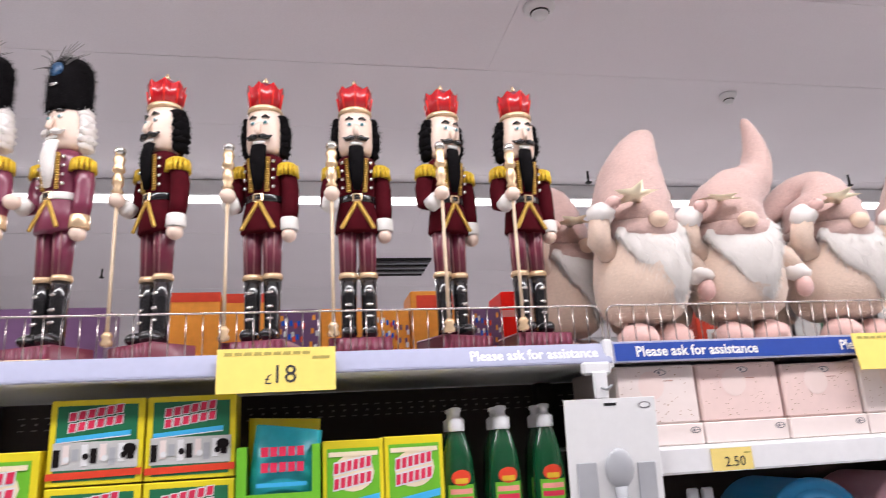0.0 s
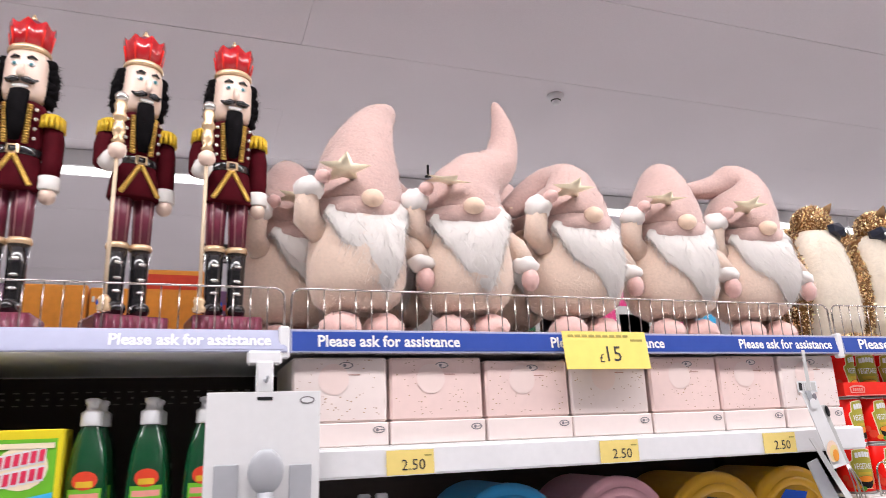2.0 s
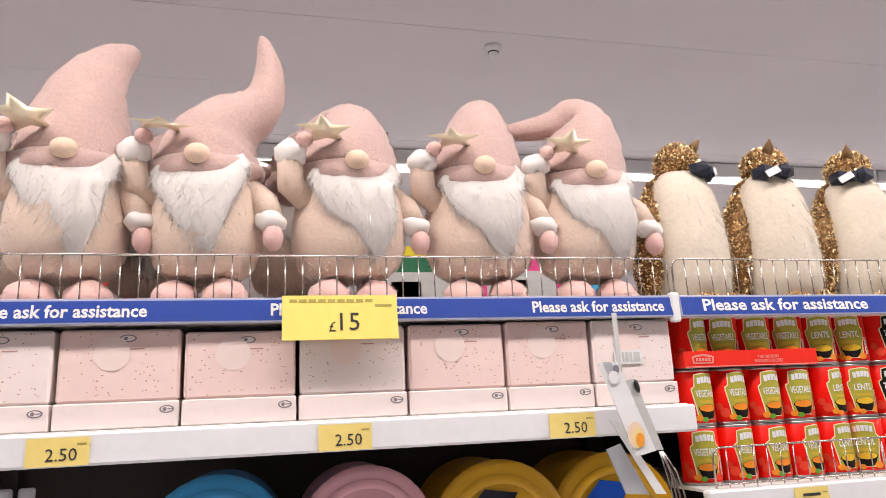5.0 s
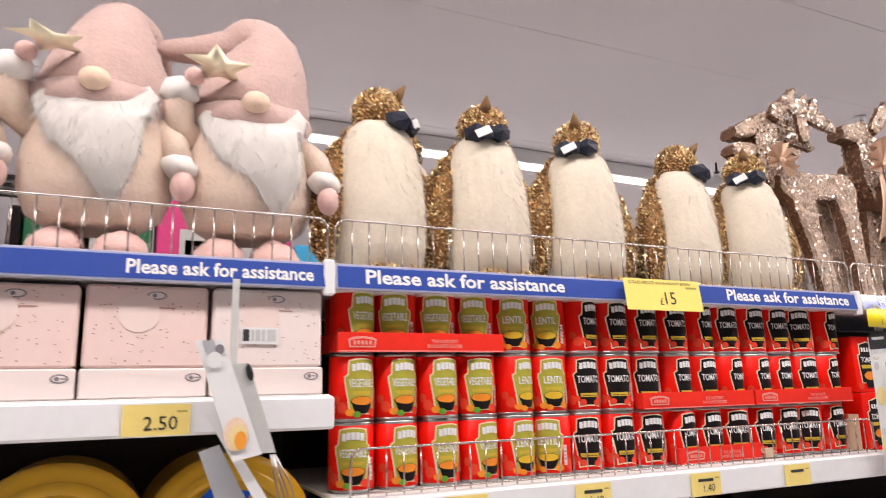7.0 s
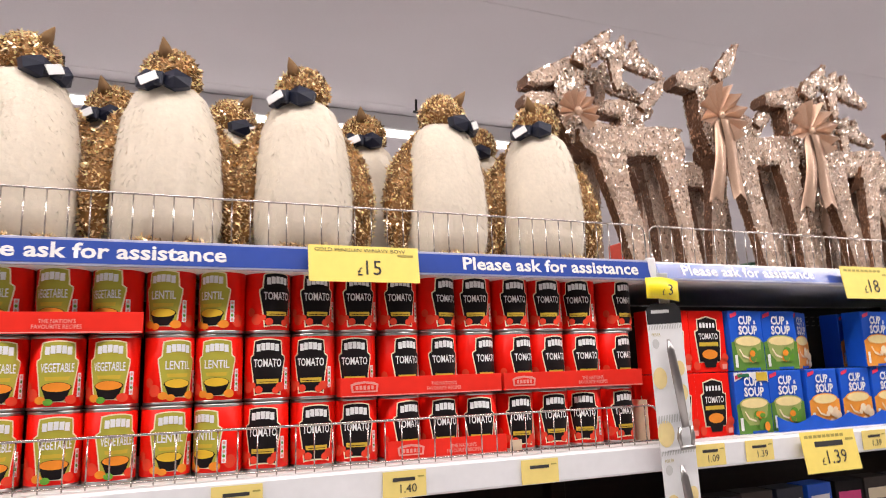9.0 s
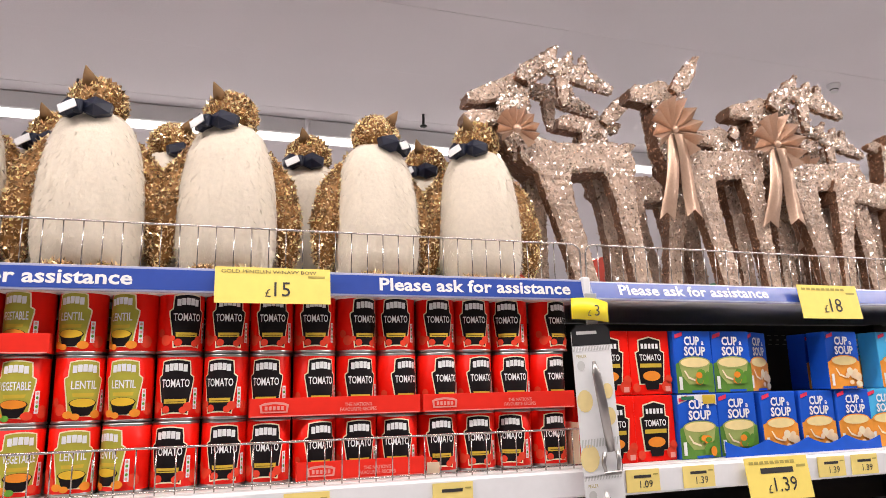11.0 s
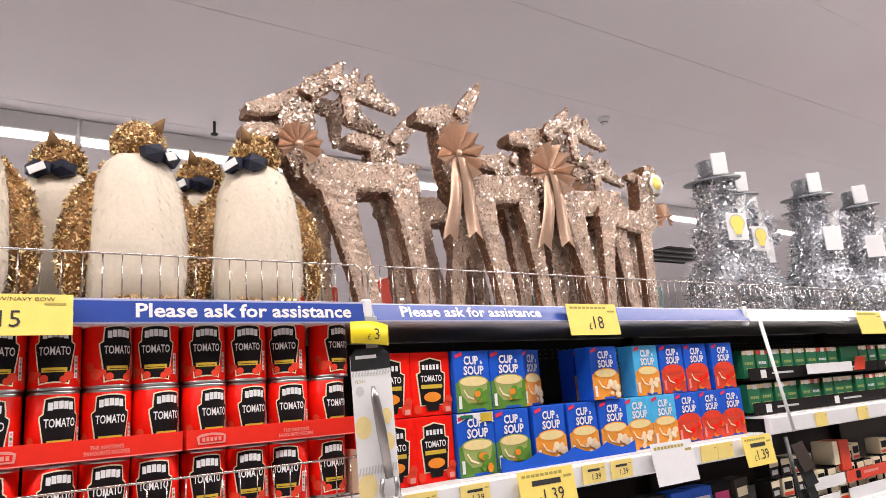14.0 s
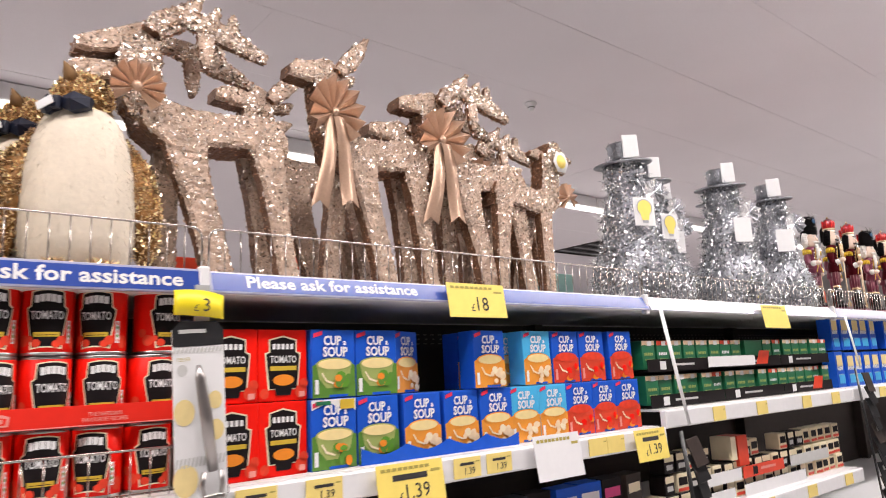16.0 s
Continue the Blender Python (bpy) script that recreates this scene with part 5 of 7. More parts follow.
def soup_can(kind):
    g = Geo()
    g.lathe([(R - 0.003, 0.0), (R, 0.001), (R, 0.004), (R - 0.0015, 0.006), (R - 0.0015, CH - 0.006), (R, CH - 0.004), (R, CH - 0.0005), (R - 0.002, CH), (R - 0.003, CH - 0.004), (0.001, CH - 0.004)], "tin", 28, caps=False)
    word = {"tomato": "tomato", "lentil": "lentil", "vegetable": "vegetable"}[kind]
    can = thing("soup_can", g, "red labelled tin of %s soup, stacked on the shelf" % word, "soup can", "stacked soup cans")
    r = R - 0.0008
    g = Geo()
    g.lathe([(r - 0.0004, 0.0040), (r, 0.0043), (r, CH - 0.0043), (r - 0.0004, CH - 0.0040)], "can_red", 28, caps=False)
    wrap = part("paper_label", g, can, "glossy red paper label")
    key = {"tomato": "lab_black", "lentil": "lab_green", "vegetable": "lab_green"}[kind]
    g = Geo()
    outer = [(0.0115, 0.0215), (0.040, 0.0250), (0.070, 0.0300), (0.0755, 0.0300), (0.0775, 0.0245), (0.086, 0.0240), (0.0985, 0.0228)]
    wrap_patch(g, outer, r + 0.0003, "lab_cream", 10, arch=6.0)
    inner = [(0.0138, 0.0197), (0.040, 0.0231), (0.0695, 0.0281), (0.0738, 0.0281), (0.0757, 0.0226), (0.086, 0.0221), (0.0965, 0.0209)]
    wrap_patch(g, inner, r + 0.0006, key, 10, arch=6.0)
    for i in range(5):
        u = -0.0146 + i * 0.0073
        wrap_patch(g, [(0.0800 - 9 * u * u, 0.0032), (0.0915 - 9 * u * u, 0.0032)], r + 0.0013, "white", 2, u0=u)
    if kind == "tomato":
        wrap_patch(g, [(0.0275, 0.0175), (0.0345, 0.0180)], r + 0.0009, "lab_gold", 8)
        wrap_patch(g, [(0.0295, 0.014), (0.0305, 0.014)], r + 0.0011, "lab_black", 6)
        for u, z, s in ((-0.014, 0.018, 0.0065), (0.013, 0.0165, 0.0060), (0.0205, 0.022, 0.0075), (-0.0235, 0.0250, 0.005)):
            wrap_patch(g, oval_rows(z, s, s * 0.95), r + 0.0012, "lab_tomato", 6, u0=u)
    else:
        soup = "lab_yellow" if kind == "lentil" else "lab_orange"
        wrap_patch(g, [(0.0125, 0.008), (0.017, 0.014), (0.030, 0.0190)], r + 0.0009, "lab_black", 8)
        wrap_patch(g, oval_rows(0.0315, 0.0205, 0.0078), r + 0.0011, "lab_black", 8)
        wrap_patch(g, oval_rows(0.0322, 0.0188, 0.0066), r + 0.0013, soup, 8)
        wrap_patch(g, [(0.0415, 0.0150), (0.0470, 0.0165)], r + 0.0009, "lab_gold", 8)
        for u, z, s, kk in ((-0.021, 0.0145, 0.0075, "lab_orange"), (0.020, 0.0145, 0.0085, "lab_orange" if kind == "lentil" else "lab_tomato"), (-0.010, 0.0115, 0.0065, "lab_leaf" if kind == "vegetable" else "lab_orange")):
            wrap_patch(g, oval_rows(z, s, s * 0.75), r + 0.0015, kk, 6, u0=u)
    # nutrition strip and tomatoes on the side
    wrap_patch(g, [(0.018, 0.0035), (0.052, 0.0035)], r + 0.0006, "white", 3, u0=0.033)
    for i in range(5):
        wrap_patch(g, oval_rows(0.022 + i * 0.0065, 0.0022, 0.0024, 5), r + 0.0009, "lab_leaf" if i % 2 else "tray_pink", 3, u0=0.033)
    for u, z, s in ((-0.034, 0.022, 0.009), (0.043, 0.020, 0.010), (-0.044, 0.034, 0.007)):
        wrap_patch(g, oval_rows(z, s, s), r + 0.0006, "lab_tomato", 6, u0=u)
    part("printed_panel", g, wrap, "cream-edged keystone panel")
    word = {"tomato": "TOMATO", "lentil": "LENTIL", "vegetable": "VEGETABLE"}[kind]
    part("lettering", lettering(word, 0.0130, "white", 0.045 if kind != "lentil" else 0.038, bend=r + 0.0013, bold=0.02), wrap, "white printed word", m=pose(0, 0, 0.0535))
    return can


CANS = {k: soup_can(k) for k in ("tomato", "lentil", "vegetable")}
rc = random.Random(12)
used = set()
CAN_X = [1.302, 1.378, 1.453, 1.528, 1.605, 1.680, 1.754, 1.828, 1.902, 1.977, 2.052, 2.127, 2.203, 2.279, 2.355, 2.431]
for row in range(3):
    z = 1.3065 + row * (CH + 0.0003)
    for i, x in enumerate(CAN_X):
        kind = "vegetable" if i < 4 else "lentil" if i < 6 else "tomato"
        dx = rc.uniform(-0.0015, 0.0015) + (0.010 if row == 2 and i == 15 else 0)
        m = pose(x + dx, 0.068 + rc.uniform(-0.003, 0.004), z, 0, 0, (rc.uniform(-12, 26) if rc.random() < 0.7 else rc.uniform(-36, -8)) - 6)
        if kind in used:
            copy_thing(CANS[kind], m)
        else:
            CANS[kind].matrix_basis = m
            used.add(kind)
        if row == 2 and i % 2 == 0:
            copy_thing(CANS[kind], pose(x + 0.01, 0.136, z, 0, 0, rc.uniform(-40, 40)))


def can_tray(x0, x1, z, words=True, h=0.031):
    w = x1 - x0
    ob = thing("card_tray", None, "open red cardboard tray holding soup cans", "cardboard tray", "soup can trays", m=pose(x0, 0.0265, z))
    g = Geo()
    g.box((0, 0, 0.0), (w, 0.0016, h), "tray_red", 0.0004)
    part("front", g, ob, "red card front")
    g = Geo()
    g.box((0.0, 0.0018, 0.0004), (0.0015, 0.16, h), "tray_red")
    part("side", g, ob)
    g = Geo()
    g.box((w - 0.0015, 0.0018, 0.0004), (w, 0.16, h), "tray_red")
    part("side", g, ob)
    g = Geo()
    g.rect(0.002, w - 0.002, 0.0006, 0.0022, -0.0012, "tray_pink")
    c = 0.040
    g.poly([(c - 0.022, -0.0012, 0.007), (c + 0.022, -0.0012, 0.007), (c + 0.024, -0.0012, 0.020), (c + 0.016, -0.0012, 0.0235), (c, -0.0012, 0.0250), (c - 0.016, -0.0012, 0.0235), (c - 0.024, -0.0012, 0.020)], "tray_pink")
    g.poly([(c - 0.019, -0.0016, 0.0095), (c + 0.019, -0.0016, 0.0095), (c + 0.020, -0.0016, 0.0185), (c, -0.0016, 0.0215), (c - 0.020, -0.0016, 0.0185)], "tray_red")
    for i in range(5):
        g.rect(c - 0.0155 + i * 0.0066, c - 0.0110 + i * 0.0066, 0.0115, 0.0178, -0.0020, "tray_pink")
    part("print", g, ob, "pale pink badge shape")
    part("lettering", lettering("THE NATION'S", 0.0062, "tray_pink", 0.048, bold=0.02), ob, m=pose(w * 0.62, -0.0014, 0.0145))
    part("lettering", lettering("FAVOURITE RECIPES", 0.0062, "tray_pink", 0.064, bold=0.02), ob, m=pose(w * 0.62, -0.0014, 0.0065))


can_tray(1.266, 1.565, 1.5215)
can_tray(1.866, 2.160, 1.4140)
can_tray(2.166, 2.470, 1.4140)
can_tray(1.945, 2.165, 1.3080)
g = Geo()
g.box((2.4695, 0.02, 1.3065), (2.4715, 0.2, 1.385), "stick", 0.0)
thing("card_scrap", g, "torn brown cardboard tray end beside the cans", "cardboard")
g = Geo()
g.box((2.169, 0.0205, 1.3065), (2.192, 0.022, 1.328), "stick", 0.0)
thing("card_scrap", g, "small brown cardboard scrap before the tomato cans", "cardboard")


# ---- soup cartons ----
def carton(top, low, word, pic, label, W=0.098, H=0.128, D=0.05):
    g = Geo()
    g.box((-W / 2, 0, 0), (W / 2, D, H), top, 0.0015)
    ob = thing("soup_carton", g, label, "soup carton", "soup cartons")
    g = Geo()
    y = -0.0006
    if pic == "tomato":
        g.poly([(-0.030, y, 0.020), (0.030, y, 0.020), (0.036, y, 0.085), (0.028, y, 0.088), (0.028, y, 0.110), (0, y, 0.117), (-0.028, y, 0.110), (-0.028, y, 0.088), (-0.036, y, 0.085)], "lab_cream")
        g.poly([(-0.027, y * 2, 0.022), (0.027, y * 2, 0.022), (0.033, y * 2, 0.083), (0.025, y * 2, 0.087), (0.025, y * 2, 0.108), (0, y * 2, 0.114), (-0.025, y * 2, 0.108), (-0.025, y * 2, 0.087), (-0.033, y * 2, 0.083)], "lab_black")
        for i in range(5):
            g.rect(-0.021 + i * 0.0088, -0.015 + i * 0.0088, 0.092, 0.102, y * 3, "white")
        g.rect(-0.026, 0.026, 0.054, 0.062, y * 3, "lab_gold")
        g.poly([(-0.014, y * 3, 0.010), (0.014, y * 3, 0.010), (0.021, y * 3, 0.036), (-0.021, y * 3, 0.036)], "lab_black")
        g.disc((0, y * 4, 0.037), 0.021, 0.010, "lab_orange")
        for x, z, s in ((0.034, 0.016, 0.012), (0.040, 0.030, 0.009), (-0.038, 0.014, 0.009)):
            g.disc((x, y * 5, z), s, s, "lab_tomato", 14)
        g.rect(0.030, 0.042, 0.006, 0.016, y * 6, "tray_pink")
    else:
        n = 12
        g.poly([(-W / 2 + 0.001, y, 0.001), (W / 2 - 0.001, y, 0.001)] + [(W / 2 - 0.001 - (W - 0.002) * i / n, y, 0.060 + 0.012 * math.sin(math.pi * i / n)) for i in range(n + 1)], low)
        bowl = {"green": "pk_bowl", "orange": "pk_orange", "red": "pk_red", "sky": "pk_orange"}[pic]
        g.poly([(-0.018, y * 2, 0.018), (0.018, y * 2, 0.018), (0.034, y * 2, 0.036), (0.040, y * 2, 0.062), (-0.040, y * 2, 0.062), (-0.034, y * 2, 0.036)], bowl)
        g.disc((0, y * 3, 0.062), 0.041, 0.013, bowl)
        g.disc((0, y * 4, 0.0625), 0.037, 0.010, "pk_soup" if pic != "red" else "lab_tomato")
        rr = random.Random(hash(label) % 1 + len(label))
        for i in range(9):
            x, z = rr.uniform(0.002, 0.038), rr.uniform(0.010, 0.040)
            g.disc((x, y * (5 + i * 0.3), z), rr.uniform(0.006, 0.012), rr.uniform(0.005, 0.010), {"green": ("lab_leaf", "pk_green", "lab_orange"), "orange": ("pk_bread", "lab_cream", "pk_bread"), "red": ("lab_tomato", "lab_orange", "can_red"), "sky": ("pk_bread", "lab_cream", "pk_bread")}[pic][i % 3], 9)
        g.poly([(-0.030, y * 4.5, 0.046), (-0.020, y * 4.5, 0.030), (0.0, y * 4.5, 0.024), (0.0, y * 4.5, 0.027), (-0.018, y * 4.5, 0.034), (-0.027, y * 4.5, 0.047)], "lab_cream")
        g.rect(-0.044, -0.036, 0.008, 0.034, y * 5, "white" if pic != "red" else "tray_pink")
        g.poly([(-0.046, y * 3, 0.112), (-0.026, y * 3, 0.118), (-0.026, y * 3, 0.126), (-0.046, y * 3, 0.120)], "pk_magenta")
        g.poly([(-0.012, y * 2, 0.006), (0.030, y * 2, 0.006), (0.030, y * 2, 0.0015), (-0.012, y * 2, 0.0015)], "pk_blue")
    part("printed_front", g, ob, "printed picture of a soup bowl")
    if pic == "tomato":
        part("lettering", lettering("TOMATO", 0.0130, "white", 0.052, bold=0.02), ob, m=pose(0, -0.0026, 0.068))
    else:
        part("lettering", lettering("CUP", 0.0175, "white", 0.040, bold=0.05), ob, m=pose(-0.004, -0.0026, 0.099))
        part("lettering", lettering("a", 0.0110, "white", bold=0.04), ob, m=pose(0.024, -0.0026, 0.099))
        part("lettering", lettering("SOUP", 0.0180, "white", 0.056, bold=0.05), ob, m=pose(0.002, -0.0026, 0.0775))
    return ob


CT = {"t": carton("can_red", "can_red", "", "tomato", "red tomato soup carton with a black panel"),
      "g": carton("pk_blue", "pk_green", "", "green", "blue and green vegetable soup carton"),
      "o": carton("pk_blue", "pk_orange", "", "orange", "blue and orange chicken soup carton"),
      "s": carton("pk_sky", "pk_orange", "", "sky", "sky blue and orange chicken soup carton"),
      "r": carton("pk_blue", "pk_red", "", "red", "blue and red tomato soup carton")}
CT["w"] = carton("pk_blue", "pk_green", "", "green", "white and green vegetable soup carton with a blue peak")
q = Geo()
q.poly([(-0.048, -0.0008, 0.127), (-0.048, -0.0008, 0.108), (-0.030, -0.0008, 0.114), (-0.012, -0.0008, 0.122), (0.008, -0.0008, 0.112), (0.028, -0.0008, 0.118), (0.048, -0.0008, 0.104), (0.048, -0.0008, 0.127)], "white")
q.rect(0.012, 0.044, 0.108, 0.126, -0.0030, "lab_gold")
q.rect(-0.040, -0.008, 0.117, 0.124, -0.0030, "pk_dkgreen")
part("top_print", q, CT["w"], "white sky with small printed blocks")
LOW = [(2.555, "t"), (2.653, "t"), (2.754, "w"), (2.857, "g"), (2.967, "o"), (3.076, "o"), (3.178, "o"), (3.270, "s"), (3.366, "s"), (3.462, "r"), (3.561, "r"), (3.660, "r")]
TOP = [(2.555, "t"), (2.654, "t"), (2.757, "g"), (2.858, "g"), (3.160, "o"), (3.325, "s"), (3.428, "r"), (3.530, "r"), (3.650, "r")]
used = set()
for z, row in ((1.303, LOW), (1.4325, TOP)):
    for x, k in row:
        m = pose(x, 0.032 + rc.uniform(-0.004, 0.006), z, 0, 0, rc.uniform(-3, 4))
        if k in used:
            copy_thing(CT[k], m)
        else:
            CT[k].matrix_basis = m
            used.add(k)
        if z < 1.4:
            copy_thing(CT[k], pose(x, 0.10, z))
copy_thing(CT["o"], pose(2.950, 0.062, 1.4325, 0, 0, 24))
copy_thing(CT["o"], pose(3.172, 0.100, 1.4325, 0, 0, 2))
copy_thing(CT["s"], pose(3.285, 0.09, 1.4325, 0, 0, 5))


def wavy_tray(x0, x1, z, y, label):
    n, vs, fs = 60, [], []
    for i in range(n + 1):
        t = i / n
        u = (t * (x1 - x0) / 0.108) % 1.0
        zt = 0.016 + 0.016 * abs(2 * u - 1) ** 1.5
        vs += [(t * (x1 - x0), 0, 0), (t * (x1 - x0), 0, zt), (t * (x1 - x0), 0.0014, 0), (t * (x1 - x0), 0.0014, zt)]
    for i in range(n):
        a, b_ = i * 4, i * 4 + 4
        fs += [(a, b_, b_ + 1, a + 1), (a + 3, b_ + 3, b_ + 2, a + 2), (a + 1, b_ + 1, b_ + 3, a + 3)]
    ob = thing("card_tray", None, label, "cardboard tray", "blue carton trays", m=pose(x0, y, z))
    g = Geo()
    g.put(vs, fs, "pk_blue", False)
    part("front", g, ob, "wavy blue card front")
    g = Geo()
    g.box((0, 0.002, 0), (x1 - x0, 0.16, 0.0012), "pk_blue")
    part("base", g, ob)


wavy_tray(2.806, 3.228, 1.3032, 0.020, "royal blue card tray with a wavy front edge")


# ---- storage boxes under the gnomes ----
def storage_box(w, tone, top, seed):
    rr = random.Random(seed)
    ob = thing("gift_box", None, "pale pink paper gift box with a white base band", "gift box", "gift boxes")
    g = Geo()
    g.box((-w / 2, 0, 0), (w / 2, 0.24, 0.040), "box_white", 0.002)
    part("base_band", g, ob, "white base band")
    g = Geo()
    g.box((-w / 2 + 0.0015, 0.0035, 0.0405), (w / 2 - 0.0015, 0.236, 0.0405 + top), tone, 0.004)
    body = part("body", g, ob, "pink speckled paper body")
    g = Geo()
    for i in range(64):
        x, z, yy = rr.uniform(-w / 2 + 0.01, w / 2 - 0.01), rr.uniform(0.046, 0.036 + top), 0.0030
        g.disc((x, yy, z), rr.uniform(0.0009, 0.0019), rr.uniform(0.0007, 0.0013), "box_speck", 6)
    g.rect(-0.02, 0.035, 0.0405 + top * 0.72, 0.0405 + top * 0.735, 0.0028, "box_dark")
    part("speckle", g, ob)["kind"] = "stuff"
    g = Geo()
    g.disc((w / 2 - 0.018, -0.0006, 0.027), 0.011, 0.006, "box_grey", 18)
    g.disc((w / 2 - 0.018, -0.0010, 0.027), 0.0085, 0.0043, "box_white", 18)
    g.disc((w / 2 - 0.021, -0.0014, 0.027), 0.003, 0.003, "box_grey", 10)
    g.rect(w / 2 - 0.017, w / 2 - 0.010, 0.0262, 0.0278, -0.0014, "box_grey")
    part("stamp", g, ob, "small round grey stamp")
    g = Geo()
    g.disc((0.01, 0.0028, 0.0405 + top - 0.014), 0.013, 0.006, "box_grey", 16)
    g.disc((0.01, 0.0024, 0.0405 + top - 0.014), 0.0105, 0.0044, "box_white", 16)
    g.disc((0.007, 0.0020, 0.0405 + top - 0.014), 0.003, 0.003, "box_grey", 10)
    part("emblem", g, ob, "oval grey emblem")
    g = Geo()
    g.disc((-0.012, 0.0026, 0.0405 + top * 0.66), 0.027, 0.027, "sticker", 24)
    part("seal", g, ob, "clear round sticker")
    return ob


EDGES = [0.006, 0.180, 0.365, 0.545, 0.729, 0.906, 1.072, 1.240]
for i in range(7):
    w = EDGES[i + 1] - EDGES[i] - 0.004
    ob = storage_box(w, "box_pink" if i % 3 else "box_white", (0.112, 0.112, 0.106, 0.112, 0.112, 0.115, 0.115)[i], 80 + i)
    ob.matrix_basis = pose((EDGES[i] + EDGES[i + 1]) / 2, 0.012 + 0.003 * (i % 2), 1.4575)
g = Geo()
g.box((1.115, 0.0120, 1.532), (1.170, 0.0132, 1.556), "white", 0.0)
for i, (a, b_) in enumerate(((1.118, 1.127), (1.130, 1.134), (1.136, 1.143), (1.145, 1.150), (1.153, 1.166))):
    g.rect(a, b_, 1.536, 1.553, 0.0115, "ink" if i == 0 else "back_grey")
thing("barcode_label", g, "white barcode sticker on the end gift box", "sticker")


# ---- round tubs below ----
def round_tub(x, z, r, key, label, patch=None, y=0.05):
    ob = thing("round_tub", None, label, "plastic tub", "round tubs", m=pose(x, y, z))
    g = Geo()
    g.lathe([(r * 0.90, 0.0), (r, 0.004), (r, 0.018), (r * 0.97, 0.022), (r * 0.97, 0.20), (r * 0.9, 0.21)], key, 36, at=pose(0, 0, 0, -90))
    part("body", g, ob)
    g = Geo()
    g.lathe([(r * 0.82, -0.0012), (r * 0.80, -0.004), (r * 0.70, -0.004), (r * 0.68, -0.0012)], key, 36, at=pose(0, 0, 0, -90), caps=False)
    part("rim", g, ob, "raised ring on the lid")
    if patch:
        g = Geo()
        g.poly([(-0.06, -0.0055, 0.0), (0.0, -0.0055, 0.02), (0.03, -0.0055, r * 0.55), (-0.03, -0.0055, r * 0.62), (-0.075, -0.0055, r * 0.25)], patch)
        part("paper_label", g, ob, "navy blue paper label")


round_tub(0.420, 1.264, 0.115, "drum_blue", "azure blue round plastic tub lying on its side")
round_tub(0.660, 1.264, 0.115, "drum_pink", "pink round plastic tub lying on its side")
round_tub(0.892, 1.250, 0.125, "drum_yellow", "mustard yellow round tub with a navy label", "navy")
round_tub(1.118, 1.250, 0.125, "drum_yellow", "mustard yellow round tub with a navy label", "pk_blue", 0.07)
g = Geo()
g.box((0.16, -0.01, 1.13), (1.2, 0.4, 1.131), "steel_white")
thing("tub_tray", g, "thin white shelf tray under the round tubs", "tray")
g = Geo()
for x in (0.12, 0.15):
    g.box((x, 0.0, 1.16), (x + 0.022, 0.01, 1.38), "grey_plastic", 0.003)
thing("spatula_pair", g, "grey plastic kitchen utensils hanging below the shelf", "utensil")


